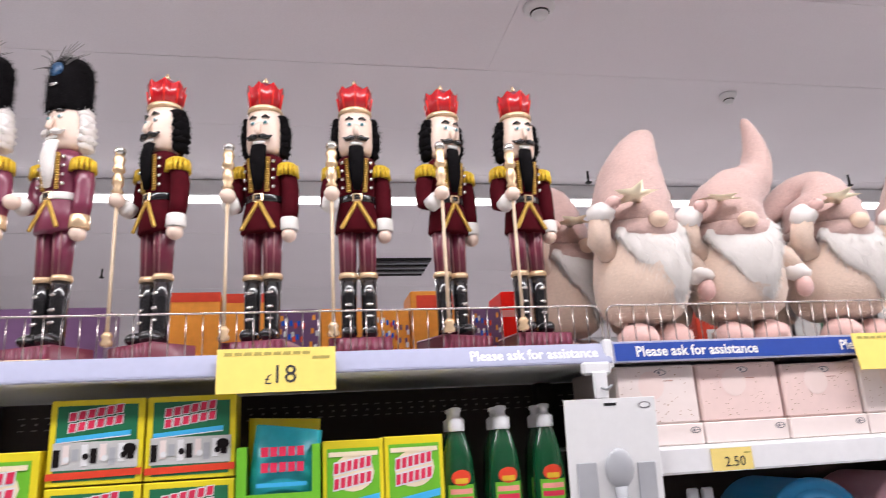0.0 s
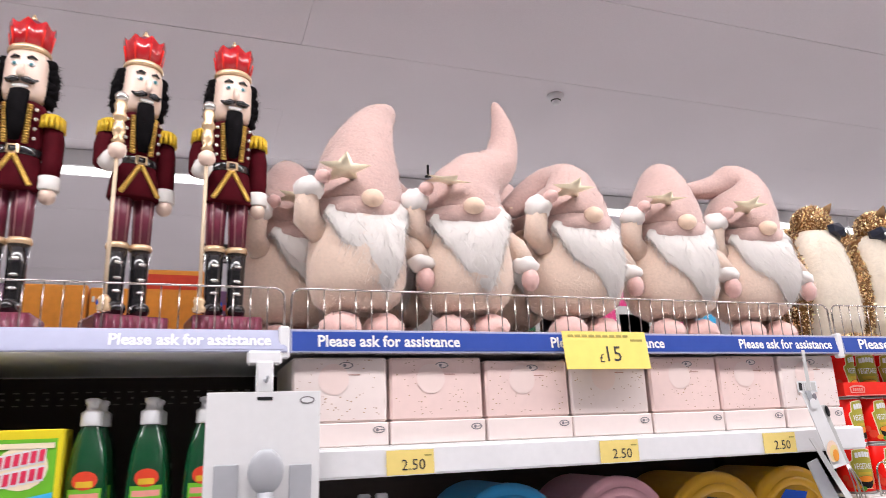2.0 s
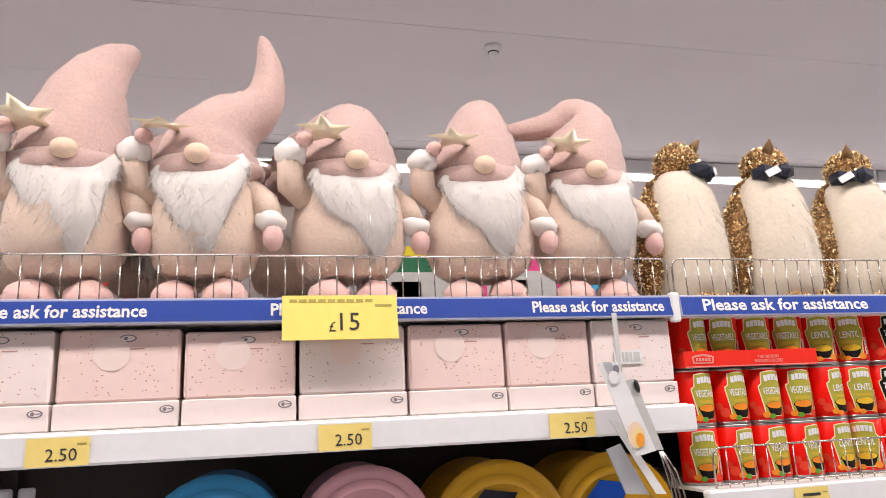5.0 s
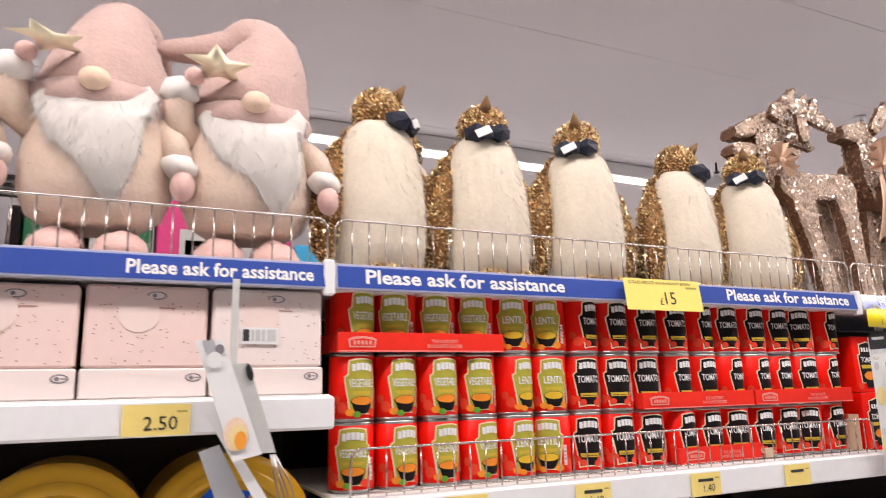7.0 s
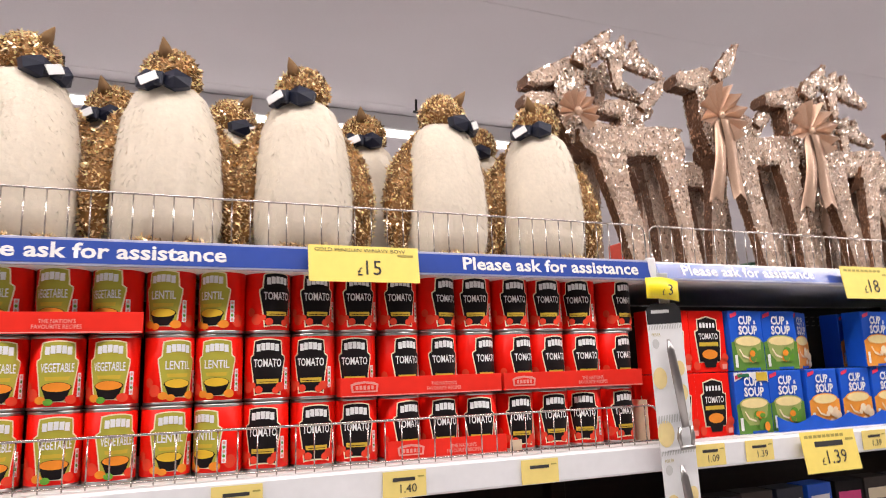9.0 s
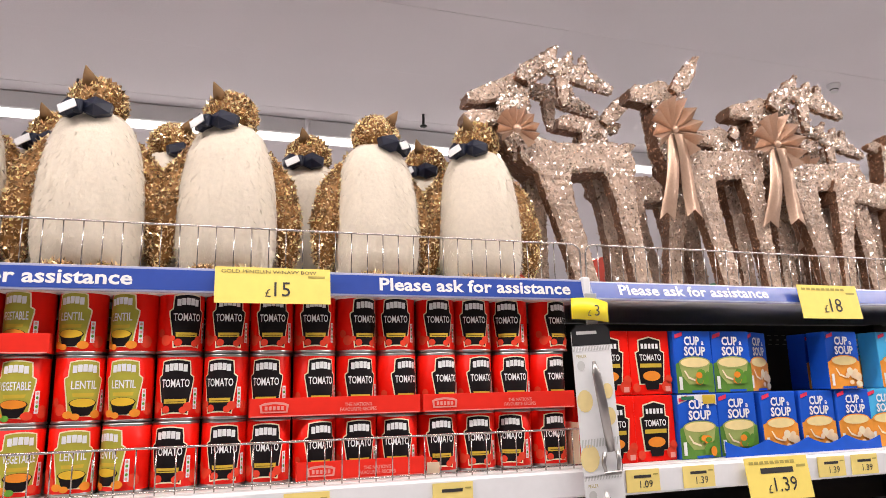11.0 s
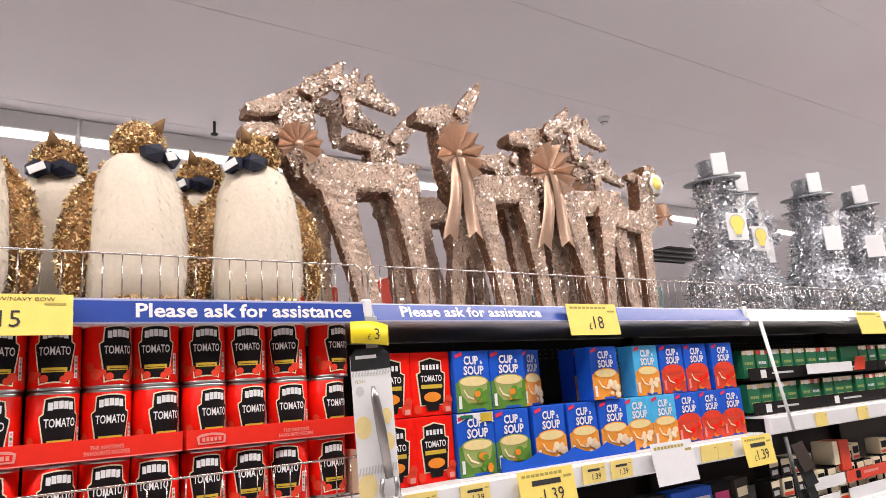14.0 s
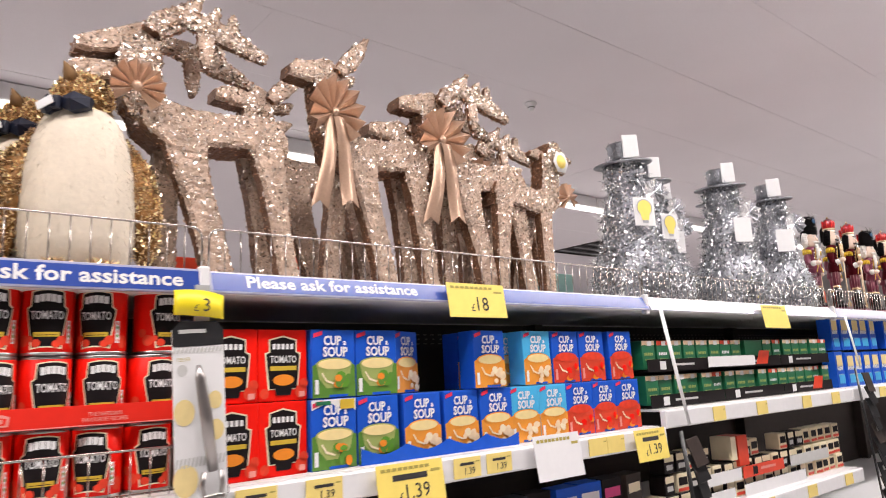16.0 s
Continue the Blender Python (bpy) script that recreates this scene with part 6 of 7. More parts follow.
# ---- cleaning goods under the nutcrackers ----
def cleaning_box(x0, x1, z0, z1, style, y=0.03, d=0.09):
    w, h = x1 - x0, z1 - z0
    g = Geo()
    g.box((-w / 2, 0, 0), (w / 2, d, h), "pk_yellow", 0.0015)
    ob = thing("cleaner_box", g, "yellow and green boxed household cleaner", "cleaning product", "boxed cleaners", m=pose((x0 + x1) / 2, y, z0))
    g = Geo()
    f = -0.0007
    g.rect(-w * 0.43, w * 0.43, h * 0.05, h * 0.93, f, "pk_lime" if style else "pk_dkgreen")
    if style:
        g.disc((0, f * 2, h * 0.72), w * 0.34, h * 0.16, "lab_cream", 16)
        for k, zz in enumerate((0.76, 0.63)):
            for i in range(6):
                a, z = -w * 0.32 + i * w * 0.105, h * (zz + 0.010 * i)
                for q, key, f_ in ((0.014, "white", 2.6), (0.0, "pk_magenta", 3.4)):
                    g.poly([(a - q * w, f * f_, z - h * (0.045 + q)), (a + w * (0.072 + q), f * f_, z - h * (0.040 + q)), (a + w * (0.084 + q), f * f_, z + h * (0.045 + q)), (a + w * (0.012 - q), f * f_, z + h * (0.040 + q))], key)
        g.rect(-w * 0.40, w * 0.40, h * 0.86, h * 0.90, f * 3, "lab_cream")
        for i in range(5):
            g.disc((-w * 0.32 + i * w * 0.09, f * 3.6, h * (0.15 + 0.07 * (i % 3))), w * 0.06, w * 0.05, ("white", "grey_plastic", "lab_cream")[i % 3], 10)
        g.poly([(-w * 0.42, f * 3, h * 0.40), (w * 0.42, f * 3, h * 0.48), (w * 0.42, f * 3, h * 0.54), (-w * 0.42, f * 3, h * 0.46)], "pk_sky")
        g.rect(-w * 0.40, w * 0.2, h * 0.08, h * 0.36, f * 3, "back_grey")
        g.disc((w * 0.24, f * 4, h * 0.26), w * 0.14, w * 0.14, "pk_yellow", 14)
    else:
        for k, zz in enumerate((0.80, 0.67)):
            for i in range(6):
                a, z = -w * 0.30 + i * w * 0.098, h * (zz + 0.016 * i)
                for q, key, f_ in ((0.012, "white", 2.0), (0.0, "pk_magenta", 3.0)):
                    g.poly([(a - q * w, f * f_, z - h * (0.05 + q)), (a + w * (0.068 + q), f * f_, z - h * (0.045 + q)), (a + w * (0.078 + q), f * f_, z + h * (0.05 + q)), (a + w * (0.01 - q), f * f_, z + h * (0.045 + q))], key)
        g.poly([(-w * 0.42, f * 2, h * 0.50), (w * 0.36, f * 2, h * 0.56), (w * 0.36, f * 2, h * 0.62), (-w * 0.42, f * 2, h * 0.555)], "pk_sky")
        g.poly([(-w * 0.42, f * 2.4, h * 0.49), (w * 0.36, f * 2.4, h * 0.55), (w * 0.36, f * 2.4, h * 0.562), (-w * 0.42, f * 2.4, h * 0.502)], "white")
        g.rect(-w * 0.45, w * 0.45, h * 0.18, h * 0.50, f * 1.5, "back_grey")
        for i in range(9):
            a = -w * 0.44 + i * w * 0.097
            g.rect(a, a + w * 0.07, h * (0.22 + 0.03 * (i % 3)), h * (0.42 + 0.05 * (i % 2)), f * 3, ("lab_black", "white", "grey_plastic", "box_white")[(i * 3) % 4])
        for i in range(4):
            g.disc((-w * 0.3 + i * w * 0.2, f * 4, h * (0.30 + 0.03 * (i % 2))), w * 0.035, w * 0.035, ("white", "lab_black")[i % 2], 12)
        g.disc((w * 0.36, f * 4, h * 0.40), w * 0.075, w * 0.06, "lab_black", 12)
        g.poly([(-w * 0.5, f * 3, h * 0.07), (w * 0.5, f * 3, h * 0.09), (w * 0.5, f * 3, h * 0.17), (-w * 0.5, f * 3, h * 0.15)], "pk_red")
    part("printed_front", g, ob, "printed front panel")


for x0, x1 in ((-1.165, -1.005), (-0.994, -0.846), (-0.842, -0.696)):
    if x0 > -1.1:
        cleaning_box(x0, x1, 1.452, 1.590, 0)
    cleaning_box(x0, x1, 1.302, 1.449 if x0 > -1.1 else 1.510, 0 if x0 > -1.1 else 1)
cleaning_box(-0.548, -0.441, 1.302, 1.501, 1)
cleaning_box(-0.439, -0.333, 1.302, 1.503, 1)
g = Geo()
g.tube([(-0.617, 0.075, 1.302), (-0.617, 0.075, 1.45), (-0.612, 0.07, 1.545)], [0.055, 0.062, 0.064], "pk_yellow", 14, flat=0.3, lump=0.1)
thing("refill_pouch", g, "yellow foil refill pouch behind a teal one", "cleaning product", "refill pouches")
g = Geo()
g.tube([(-0.617, 0.045, 1.302), (-0.617, 0.045, 1.44), (-0.605, 0.05, 1.528)], [0.052, 0.058, 0.060], "pk_teal", 14, flat=0.3, lump=0.1)
ob = thing("refill_pouch", g, "teal foil refill pouch with red lettering shapes", "cleaning product", "refill pouches")
g = Geo()
for k, zz in enumerate((1.488, 1.462)):
    for i in range(5):
        g.rect(-0.652 + i * 0.015, -0.640 + i * 0.015, zz - 0.008, zz + 0.008, 0.022, "pk_magenta")
g.rect(-0.66, -0.575, 1.430, 1.437, 0.022, "pk_sky")
part("print", g, ob)
g = Geo()
g.box((-0.692, 0.012, 1.302), (-0.552, 0.0135, 1.42), "pk_lime", 0.0)
g.box((-0.692, 0.0137, 1.302), (-0.676, 0.08, 1.498), "pk_lime", 0.0)
g.box((-0.566, 0.0137, 1.302), (-0.552, 0.08, 1.498), "pk_lime", 0.0)
thing("display_tray", g, "lime green card display tray", "cardboard tray")


def washing_up_bottle(x, y):
    ob = thing("detergent_bottle", None, "dark green washing up liquid bottle with white cap", "bottle", "washing up bottles", m=pose(x, y, 1.302))
    g = Geo()
    g.lathe([(0.026, 0.0), (0.031, 0.004), (0.032, 0.09), (0.030, 0.13), (0.026, 0.165), (0.019, 0.190), (0.015, 0.200), (0.014, 0.206)], "bottle_green", 22, sy=0.75)
    part("body", g, ob, "glossy dark green bottle body")
    g = Geo()
    g.lathe([(0.0155, 0.204), (0.0165, 0.206), (0.0165, 0.225), (0.012, 0.228), (0.009, 0.230), (0.009, 0.238), (0.0115, 0.240), (0.0115, 0.246), (0.006, 0.248)], "white_plastic", 18)
    part("cap", g, ob, "white push-pull cap")
    g = Geo()
    wrap_patch(g, [(0.02, 0.026), (0.11, 0.026)], 0.0335, "pk_lime", 8)
    wrap_patch(g, oval_rows(0.122, 0.019, 0.014), 0.0338, "pk_red", 8)
    wrap_patch(g, [(0.112, 0.012), (0.121, 0.012)], 0.0342, "lab_yellow", 4)
    wrap_patch(g, [(0.094, 0.022), (0.103, 0.022)], 0.0338, "tray_pink", 6)
    wrap_patch(g, [(0.080, 0.022), (0.089, 0.022)], 0.0338, "pk_magenta", 6)
    part("label", g, ob, "green label with a red arch", m=pose(0, 0.006, 0))


for x in (-0.300, -0.212, -0.126, -0.04):
    washing_up_bottle(x, 0.062)
    washing_up_bottle(x + 0.006, 0.135)


# ---- clip strips and hanging cards at the bay joints ----
def clip_hook(x, z, key="white_plastic"):
    g = Geo()
    g.box((-0.028, -0.020, -0.006), (0.028, -0.004, 0.018), key, 0.004)
    g.box((-0.014, -0.030, -0.052), (0.014, -0.022, 0.0), key, 0.003)
    g.tube([(0, -0.022, -0.03), (0, -0.055, -0.036), (0, -0.075, -0.030)], 0.0025, "grey_plastic", 6)
    thing("strip_clip", g, "white plastic clip hook under the shelf edge", "clip", "clip hooks", m=pose(x, 0, z))


clip_hook(-0.040, 1.600)
ob = thing("spoon_card", None, "white card pack with grey measuring spoons", "utensil pack", m=pose(-0.042, -0.062, 1.548, 3))
g = Geo()
g.box((-0.087, -0.0008, -0.23), (0.087, 0.0008, 0.0), "white", 0.0005)
part("card", g, ob, "white backing card")
g = Geo()
g.box((-0.072, -0.004, -0.20), (-0.036, -0.001, -0.108), "grey_plastic", 0.001)
part("spoon_handle", g, ob, "grey plastic insert")
g = Geo()
g.box((0.040, -0.004, -0.20), (0.074, -0.001, -0.112), "grey_plastic", 0.001)
part("spoon_handle", g, ob, "grey plastic insert")
g = Geo()
g.ball((0.004, -0.008, -0.120), (0.027, 0.010, 0.034), "grey_plastic", 18, 12)
g.tube([(0.004, -0.008, -0.15), (0.004, -0.008, -0.215)], [0.012, 0.008], "grey_plastic", 8)
part("spoon", g, ob, "grey plastic spoon")
g = Geo()
g.disc((0.066, -0.0014, -0.014), 0.012, 0.006, "box_grey", 16)
g.disc((0.066, -0.0018, -0.014), 0.0095, 0.0042, "white", 16)
g.rect(-0.012, 0.012, -0.013, -0.008, -0.0014, "black")
part("print", g, ob)

def flat_pack(corners, y, thick, key):
    """A thin carded pack from its four corners (x, z), y at its front."""
    g = Geo()
    n = len(corners)
    g.put([(x, y, z) for x, z in corners] + [(x, y + thick, z) for x, z in corners],
          [tuple(range(n - 1, -1, -1)), tuple(range(n, 2 * n))] + [(i, (i + 1) % n, n + (i + 1) % n, n + i) for i in range(n)], key, False)
    return g


g = Geo()
g.box((-0.006, -0.004, -0.10), (0.004, -0.002, 0.02), "back_grey", 0.001)
ob = thing("clip_strip", g, "clear hanging clip strip at the bay joint", "clip strip", m=pose(1.100, -0.03, 1.60))
tool = thing("carded_lighter", None, "white carded gas lighter with an orange flame print", "utensil pack", "carded kitchen tools")
part("card", flat_pack([(1.045, 1.531), (1.081, 1.531), (1.136, 1.381), (1.098, 1.373)], -0.062, 0.0016, "white"), tool, "white backing card")
part("corner_band", flat_pack([(1.054, 1.531), (1.068, 1.531), (1.081, 1.501), (1.065, 1.501)], -0.0642, 0.0010, "grey_plastic"), tool, "grey printed band")
g = Geo()
g.disc((1.07, -0.0652, 1.505), 0.010, 0.011, "white", 18)
g.disc((1.076, -0.0648, 1.519), 0.006, 0.007, "box_grey", 14)
part("print", g, tool)
g = Geo()
for i in range(3):
    g.disc((1.101 + 0.003 * i, -0.0645 - 0.0004 * i, 1.408 - 0.004 * i), 0.016 - 0.004 * i, 0.022 - 0.005 * i, ("nose", "pk_soup", "pk_orange")[i], 14)
part("flame_print", g, tool, "orange flame picture")
tool = thing("carded_whisk", None, "grey carded balloon whisk with steel wires", "utensil pack", "carded kitchen tools")
part("card", flat_pack([(1.091, 1.499), (1.117, 1.502), (1.157, 1.381), (1.133, 1.381)], -0.050, 0.006, "back_grey"), tool, "pale grey sleeve")
g = Geo()
g.ball((1.118, -0.053, 1.489), (0.005, 0.003, 0.012), "black", 10, 8, rot=(0, -14, 0))
part("handle_end", g, tool, "black handle end")
for i, (xt, zt) in enumerate([(1.165, 1.308), (1.172, 1.308), (1.179, 1.307), (1.188, 1.307)]):
    g = Geo()
    g.tube([(1.15 + 0.002 * i, -0.048, 1.379), (1.15 * 0.5 + xt * 0.5 + 0.002 * i, -0.050 - 0.004 * (i % 2), 1.379 * 0.5 + zt * 0.5), (xt, -0.048, zt), (xt + 0.004, -0.046, zt - 0.05)], 0.0013, "tin", 6)
    part("whisk_wire", g, tool, "steel whisk wire")
tool = thing("carded_lighter", None, "white carded gas lighter hanging behind another", "utensil pack", "carded kitchen tools")
part("card", flat_pack([(1.064, 1.435), (1.075, 1.436), (1.156, 1.309), (1.137, 1.31)], -0.046, 0.0016, "white"), tool, "white backing card")
tool = thing("carded_spatula", None, "grey plastic spatula on a hanging card", "utensil pack", "carded kitchen tools")
part("blade", flat_pack([(1.058, 1.386), (1.084, 1.394), (1.128, 1.309), (1.086, 1.313)], -0.038, 0.004, "grey_plastic"), tool, "grey plastic blade")


def peeler_card(x, z, y):
    ob = thing("peeler_card", None, "long card pack with a steel vegetable peeler", "utensil pack", "carded peelers", m=pose(x, y, z, 2, -3, 0))
    g = Geo()
    g.box((-0.040, -0.0008, -0.255), (0.040, 0.0008, 0.0), "white", 0.0)
    part("card", g, ob, "white backing card")
    g = Geo()
    g.poly([(-0.040, -0.0014, -0.026), (0.040, -0.0014, -0.026), (0.040, -0.0014, 0.0), (0.028, -0.0014, 0.012), (-0.028, -0.0014, 0.012), (-0.040, -0.0014, 0.0)], "black")
    g.rect(-0.03, 0.012, -0.006, 0.0, -0.0018, "back_grey")
    part("header", g, ob, "black card header")
    g = Geo()
    for i in range(13):
        a = -0.040 + i * 0.006
        g.poly([(a, -0.0018, -0.036), (a + 0.003, -0.0018, -0.036), (a + 0.006, -0.0018, -0.028), (a + 0.003, -0.0018, -0.028)], "back_grey")
        g.poly([(a, -0.0018, -0.206), (a + 0.003, -0.0018, -0.206), (a + 0.006, -0.0018, -0.192), (a + 0.003, -0.0018, -0.192)], "back_grey")
    part("stripe_print", g, ob, "grey hatched stripes")["kind"] = "stuff"
    for xx, zz, s in ((-0.030, -0.125, 0.020), (-0.028, -0.225, 0.024), (0.034, -0.155, 0.016), (0.036, -0.11, 0.014)):
        g = Geo()
        g.disc((max(min(xx, 0.024), -0.024), -0.0016, zz), s * 0.8, s, "pk_soup", 14)
        part("potato_print", g, ob, "printed potato")
    g = Geo()
    g.disc((-0.026, -0.0018, -0.062), 0.008, 0.009, "back_grey", 14)
    part("emblem", g, ob, "round grey emblem")
    part("lettering", lettering("PEELER", 0.0058, "ink_grey", 0.020, "LEFT"), ob, m=pose(-0.034, -0.002, -0.048))
    g = Geo()
    g.tube([(-0.004, -0.010, -0.055), (-0.002, -0.012, -0.075), (0.004, -0.014, -0.13), (0.014, -0.012, -0.215)], [0.003, 0.008, 0.0095, 0.008], "tin", 10, flat=0.6)
    g.tube([(0.0, -0.012, -0.215), (-0.004, -0.012, -0.235), (0.0, -0.012, -0.252)], [0.004, 0.004, 0.003], "tin", 8)
    g.tube([(0.026, -0.012, -0.215), (0.028, -0.012, -0.235), (0.024, -0.012, -0.252)], [0.004, 0.004, 0.003], "tin", 8)
    g.box((-0.004, -0.016, -0.256), (0.030, -0.010, -0.248), "tin", 0.002)
    part("peeler", g, ob, "brushed steel peeler")


peeler_card(2.462, 1.552, -0.060)
peeler_card(2.476, 1.325, -0.050)
g = Geo()
g.box((-0.012, -0.05, -0.06), (0.012, -0.046, 0.0), "grey_plastic", 0.001)
thing("clip_strip", g, "grey plastic hanging strip tab", "clip strip", m=pose(2.470, -0.008, 1.622))
ob = thing("price_flag", None, "curved bright yellow price flag above the peelers", "price flag", m=pose(2.463, -0.066, 1.590))
vs, fs = [], []
for i in range(13):
    t = i / 12
    x, y = -0.040 + 0.080 * t, -0.010 * math.sin(math.pi * t) + 0.006 * t
    zt, zb = 0.021 - 0.006 * t + 0.003 * math.sin(math.pi * t), -0.017 - 0.005 * t
    vs += [(x, y, zb), (x, y, zt), (x, y + 0.0012, zb), (x, y + 0.0012, zt)]
for i in range(12):
    a, b_ = i * 4, i * 4 + 4
    fs += [(a, b_, b_ + 1, a + 1), (a + 3, b_ + 3, b_ + 2, a + 2), (a + 1, b_ + 1, b_ + 3, a + 3), (a + 2, b_ + 2, b_, a)]
fs += [(0, 1, 3, 2), (48, 50, 51, 49)]
g = Geo()
g.put(vs, fs, "flag_yellow")
part("card", g, ob, "curved yellow card")
part("lettering", lettering("3", 0.021, "ink"), ob, "black price figure", m=pose(0.006, -0.0125, -0.012))
part("lettering", lettering("£", 0.011, "ink"), ob, m=pose(-0.010, -0.0118, -0.012))


def black_strip(x, z0, z1, key, seed, lean=0.0):
    rr = random.Random(seed)
    ob = thing("clip_strip", None, "long hanging merchandise strip at the bay joint", "clip strip", "hanging strips", m=pose(x, -0.03, 0))
    g = Geo()
    g.tube([(0, 0, z1), (lean * 0.5, -0.01, (z0 + z1) / 2), (lean, -0.02, z0)], [0.010, 0.009, 0.008], key, 8, flat=0.3)
    part("strip", g, ob, "plastic hanging strip")
    if key == "black":
        for i in range(13):
            z = z1 - (z1 - z0) * (i + 0.4) / 13
            g = Geo()
            g.box((-0.022, -0.002, -0.075), (0.022, 0.002, 0.0), "black" if i % 4 else "brown_panel", 0.001)
            if i % 3 == 1:
                g.rect(-0.004, 0.010, -0.030, -0.014, -0.0028, "back_grey")
            part("carded_item", g, ob, "small dark carded item", m=pose(lean * (z1 - z) / (z1 - z0) + rr.uniform(-0.008, 0.008), -0.03, z, -14, rr.uniform(-14, 4), rr.uniform(-30, 10)))


black_strip(3.765, 1.30, 1.62, "white_plastic", 3, 0.05)
black_strip(3.800, 0.75, 1.285, "black", 4, 0.05)
black_strip(5.02, 1.42, 1.62, "white_plastic", 5, 0.02)
black_strip(5.04, 0.80, 1.42, "black", 6, 0.04)


# ---- small cartons in the far bays ----
def small_carton(name, W, D, H, key, band, label, cat, group, cap=None):
    g = Geo()
    g.box((-W / 2, 0, 0), (W / 2, D, H), key, 0.001)
    ob = thing(name, g, label, cat, group)
    g = Geo()
    f = -0.0007
    rr = random.Random(len(label))
    for i in range(5):
        a = -W * 0.36 + i * W * 0.14
        g.rect(a, a + W * 0.11, H * 0.48, H * 0.58, f, band)
    g.rect(-W * 0.30, W * 0.30, H * 0.30, H * 0.36, f, "pk_bowl" if key == "pk_dkgreen" else "back_grey")
    if cap:
        g.rect(-W * 0.5, W * 0.5, H * 0.84, H * 0.995, f, cap)
        g.rect(-W * 0.1, W * 0.25, H * 0.82, H * 0.98, f * 2, "white")
    part("printed_front", g, ob, "printed front")
    return ob


tea = small_carton("stock_carton", 0.062, 0.10, 0.082, "pk_dkgreen", "pk_bowl", "small dark green carton in a shelf tray", "carton", "green cartons", "pk_bread")
tea_b = small_carton("stock_carton", 0.062, 0.10, 0.082, "pk_dkgreen", "white", "small dark green carton with a red corner", "carton", "green cartons", "pk_red")
n = 0
for row, z in enumerate((1.352, 1.452)):
    for i in range(17):
        x = 3.80 + i * 0.0715
        if 4.35 < x < 4.45 and row == 1:
            continue
        src = tea_b if (i * 7 + row * 3) % 5 == 0 else tea
        m = pose(x, 0.045 + rc.uniform(-0.004, 0.006), z + 0.002, 0, 0, rc.uniform(-3, 3))
        if n == 0:
            tea.matrix_basis = m
        elif src is tea_b and "b" not in used:
            tea_b.matrix_basis = m
            used.add("b")
        else:
            copy_thing(src, m)
        n += 1
    for j in range(3):
        g = Geo()
        xa = 3.765 + j * 0.40
        g.box((xa, 0.030, z - 0.005), (xa + 0.396, 0.0315, z + 0.030), "lab_black", 0.0)
        g.box((xa, 0.0317, z - 0.005), (xa + 0.396, 0.16, z - 0.003), "lab_black", 0.0)
        g.rect(xa + 0.06, xa + 0.09, z, z + 0.024, 0.0292, "white")
        g.rect(xa + 0.12, xa + 0.24, z + 0.010, z + 0.016, 0.0292, "back_grey")
        if (j + row) % 3 == 2:
            g.poly([(xa + 0.22, 0.029, z + 0.002), (xa + 0.30, 0.029, z + 0.002), (xa + 0.32, 0.029, z + 0.045), (xa + 0.25, 0.029, z + 0.048)], "pk_red")
        thing("card_tray", g, "black card tray holding small green cartons", "cardboard tray", "black shelf trays")
g = Geo()
g.box((4.07, 0.020, 1.452), (4.36, 0.0215, 1.484), "white", 0.0)
thing("shelf_label", g, "blank white card strip on a carton tray", "card")
g = Geo()
g.box((4.36, 0.05, 1.454), (4.48, 0.14, 1.535), "pk_dkgreen", 0.001)
thing("stock_carton", g, "plain dark green carton turned sideways", "carton", "green cartons")

# shelf below the green cartons: small jars in trays
g = Geo()
g.box((3.757, 0.0, 1.048), (4.993, 0.46, 1.054), "steel_white", 0.001)
g.box((3.757, -0.022, 1.006), (4.993, 0.0, 1.052), "steel_white", 0.003)
thing("shelf", g, "white metal shelf with a deep front edge", "shelf")
jar_g = Geo()
jar_g.box((-0.026, 0, 0), (0.026, 0.05, 0.052), "lab_black", 0.002)
jar = thing("stock_pot_pack", jar_g, "small black and cream boxed pack", "carton", "small boxed packs")
g = Geo()
g.rect(-0.024, 0.024, 0.032, 0.050, -0.0008, "lab_cream")
g.rect(-0.016, 0.016, 0.010, 0.024, -0.0008, "back_grey")
part("printed_front", g, jar)
for x in (3.95, 4.25, 4.55, 4.85):
    price_card(x - 0.034, x + 0.034, 1.010, 1.048, -0.0245, "", big=False, key="yellow_pale")
jb_g = Geo()
jb_g.box((-0.026, 0, 0), (0.026, 0.05, 0.052), "lab_cream", 0.002)
jar_b = thing("stock_pot_pack", jb_g, "small cream and red boxed pack", "carton", "small boxed packs", m=pose(3.78, 0.04, 1.0545))
g = Geo()
g.rect(-0.020, 0.020, 0.020, 0.042, -0.0008, "lab_black")
part("printed_panel", g, jar_b)
g = Geo()
g.rect(-0.024, 0.024, 0.004, 0.013, -0.0008, "pk_red")
part("printed_band", g, jar_b)
n = 0
for row, z in enumerate((1.0545, 1.1075, 1.165)):
    for i in range(19):
        if row == 2 and i in (4, 5, 6, 9, 10):
            continue
        m = pose(3.83 + i * 0.062, 0.035 + rc.uniform(0, 0.008), z, 0, 0, rc.uniform(-5, 5))
        if n == 0:
            jar.matrix_basis = m
        else:
            copy_thing(jar_b if (i * 5 + row * 7) % 3 == 0 or i > 13 else jar, m)
        n += 1
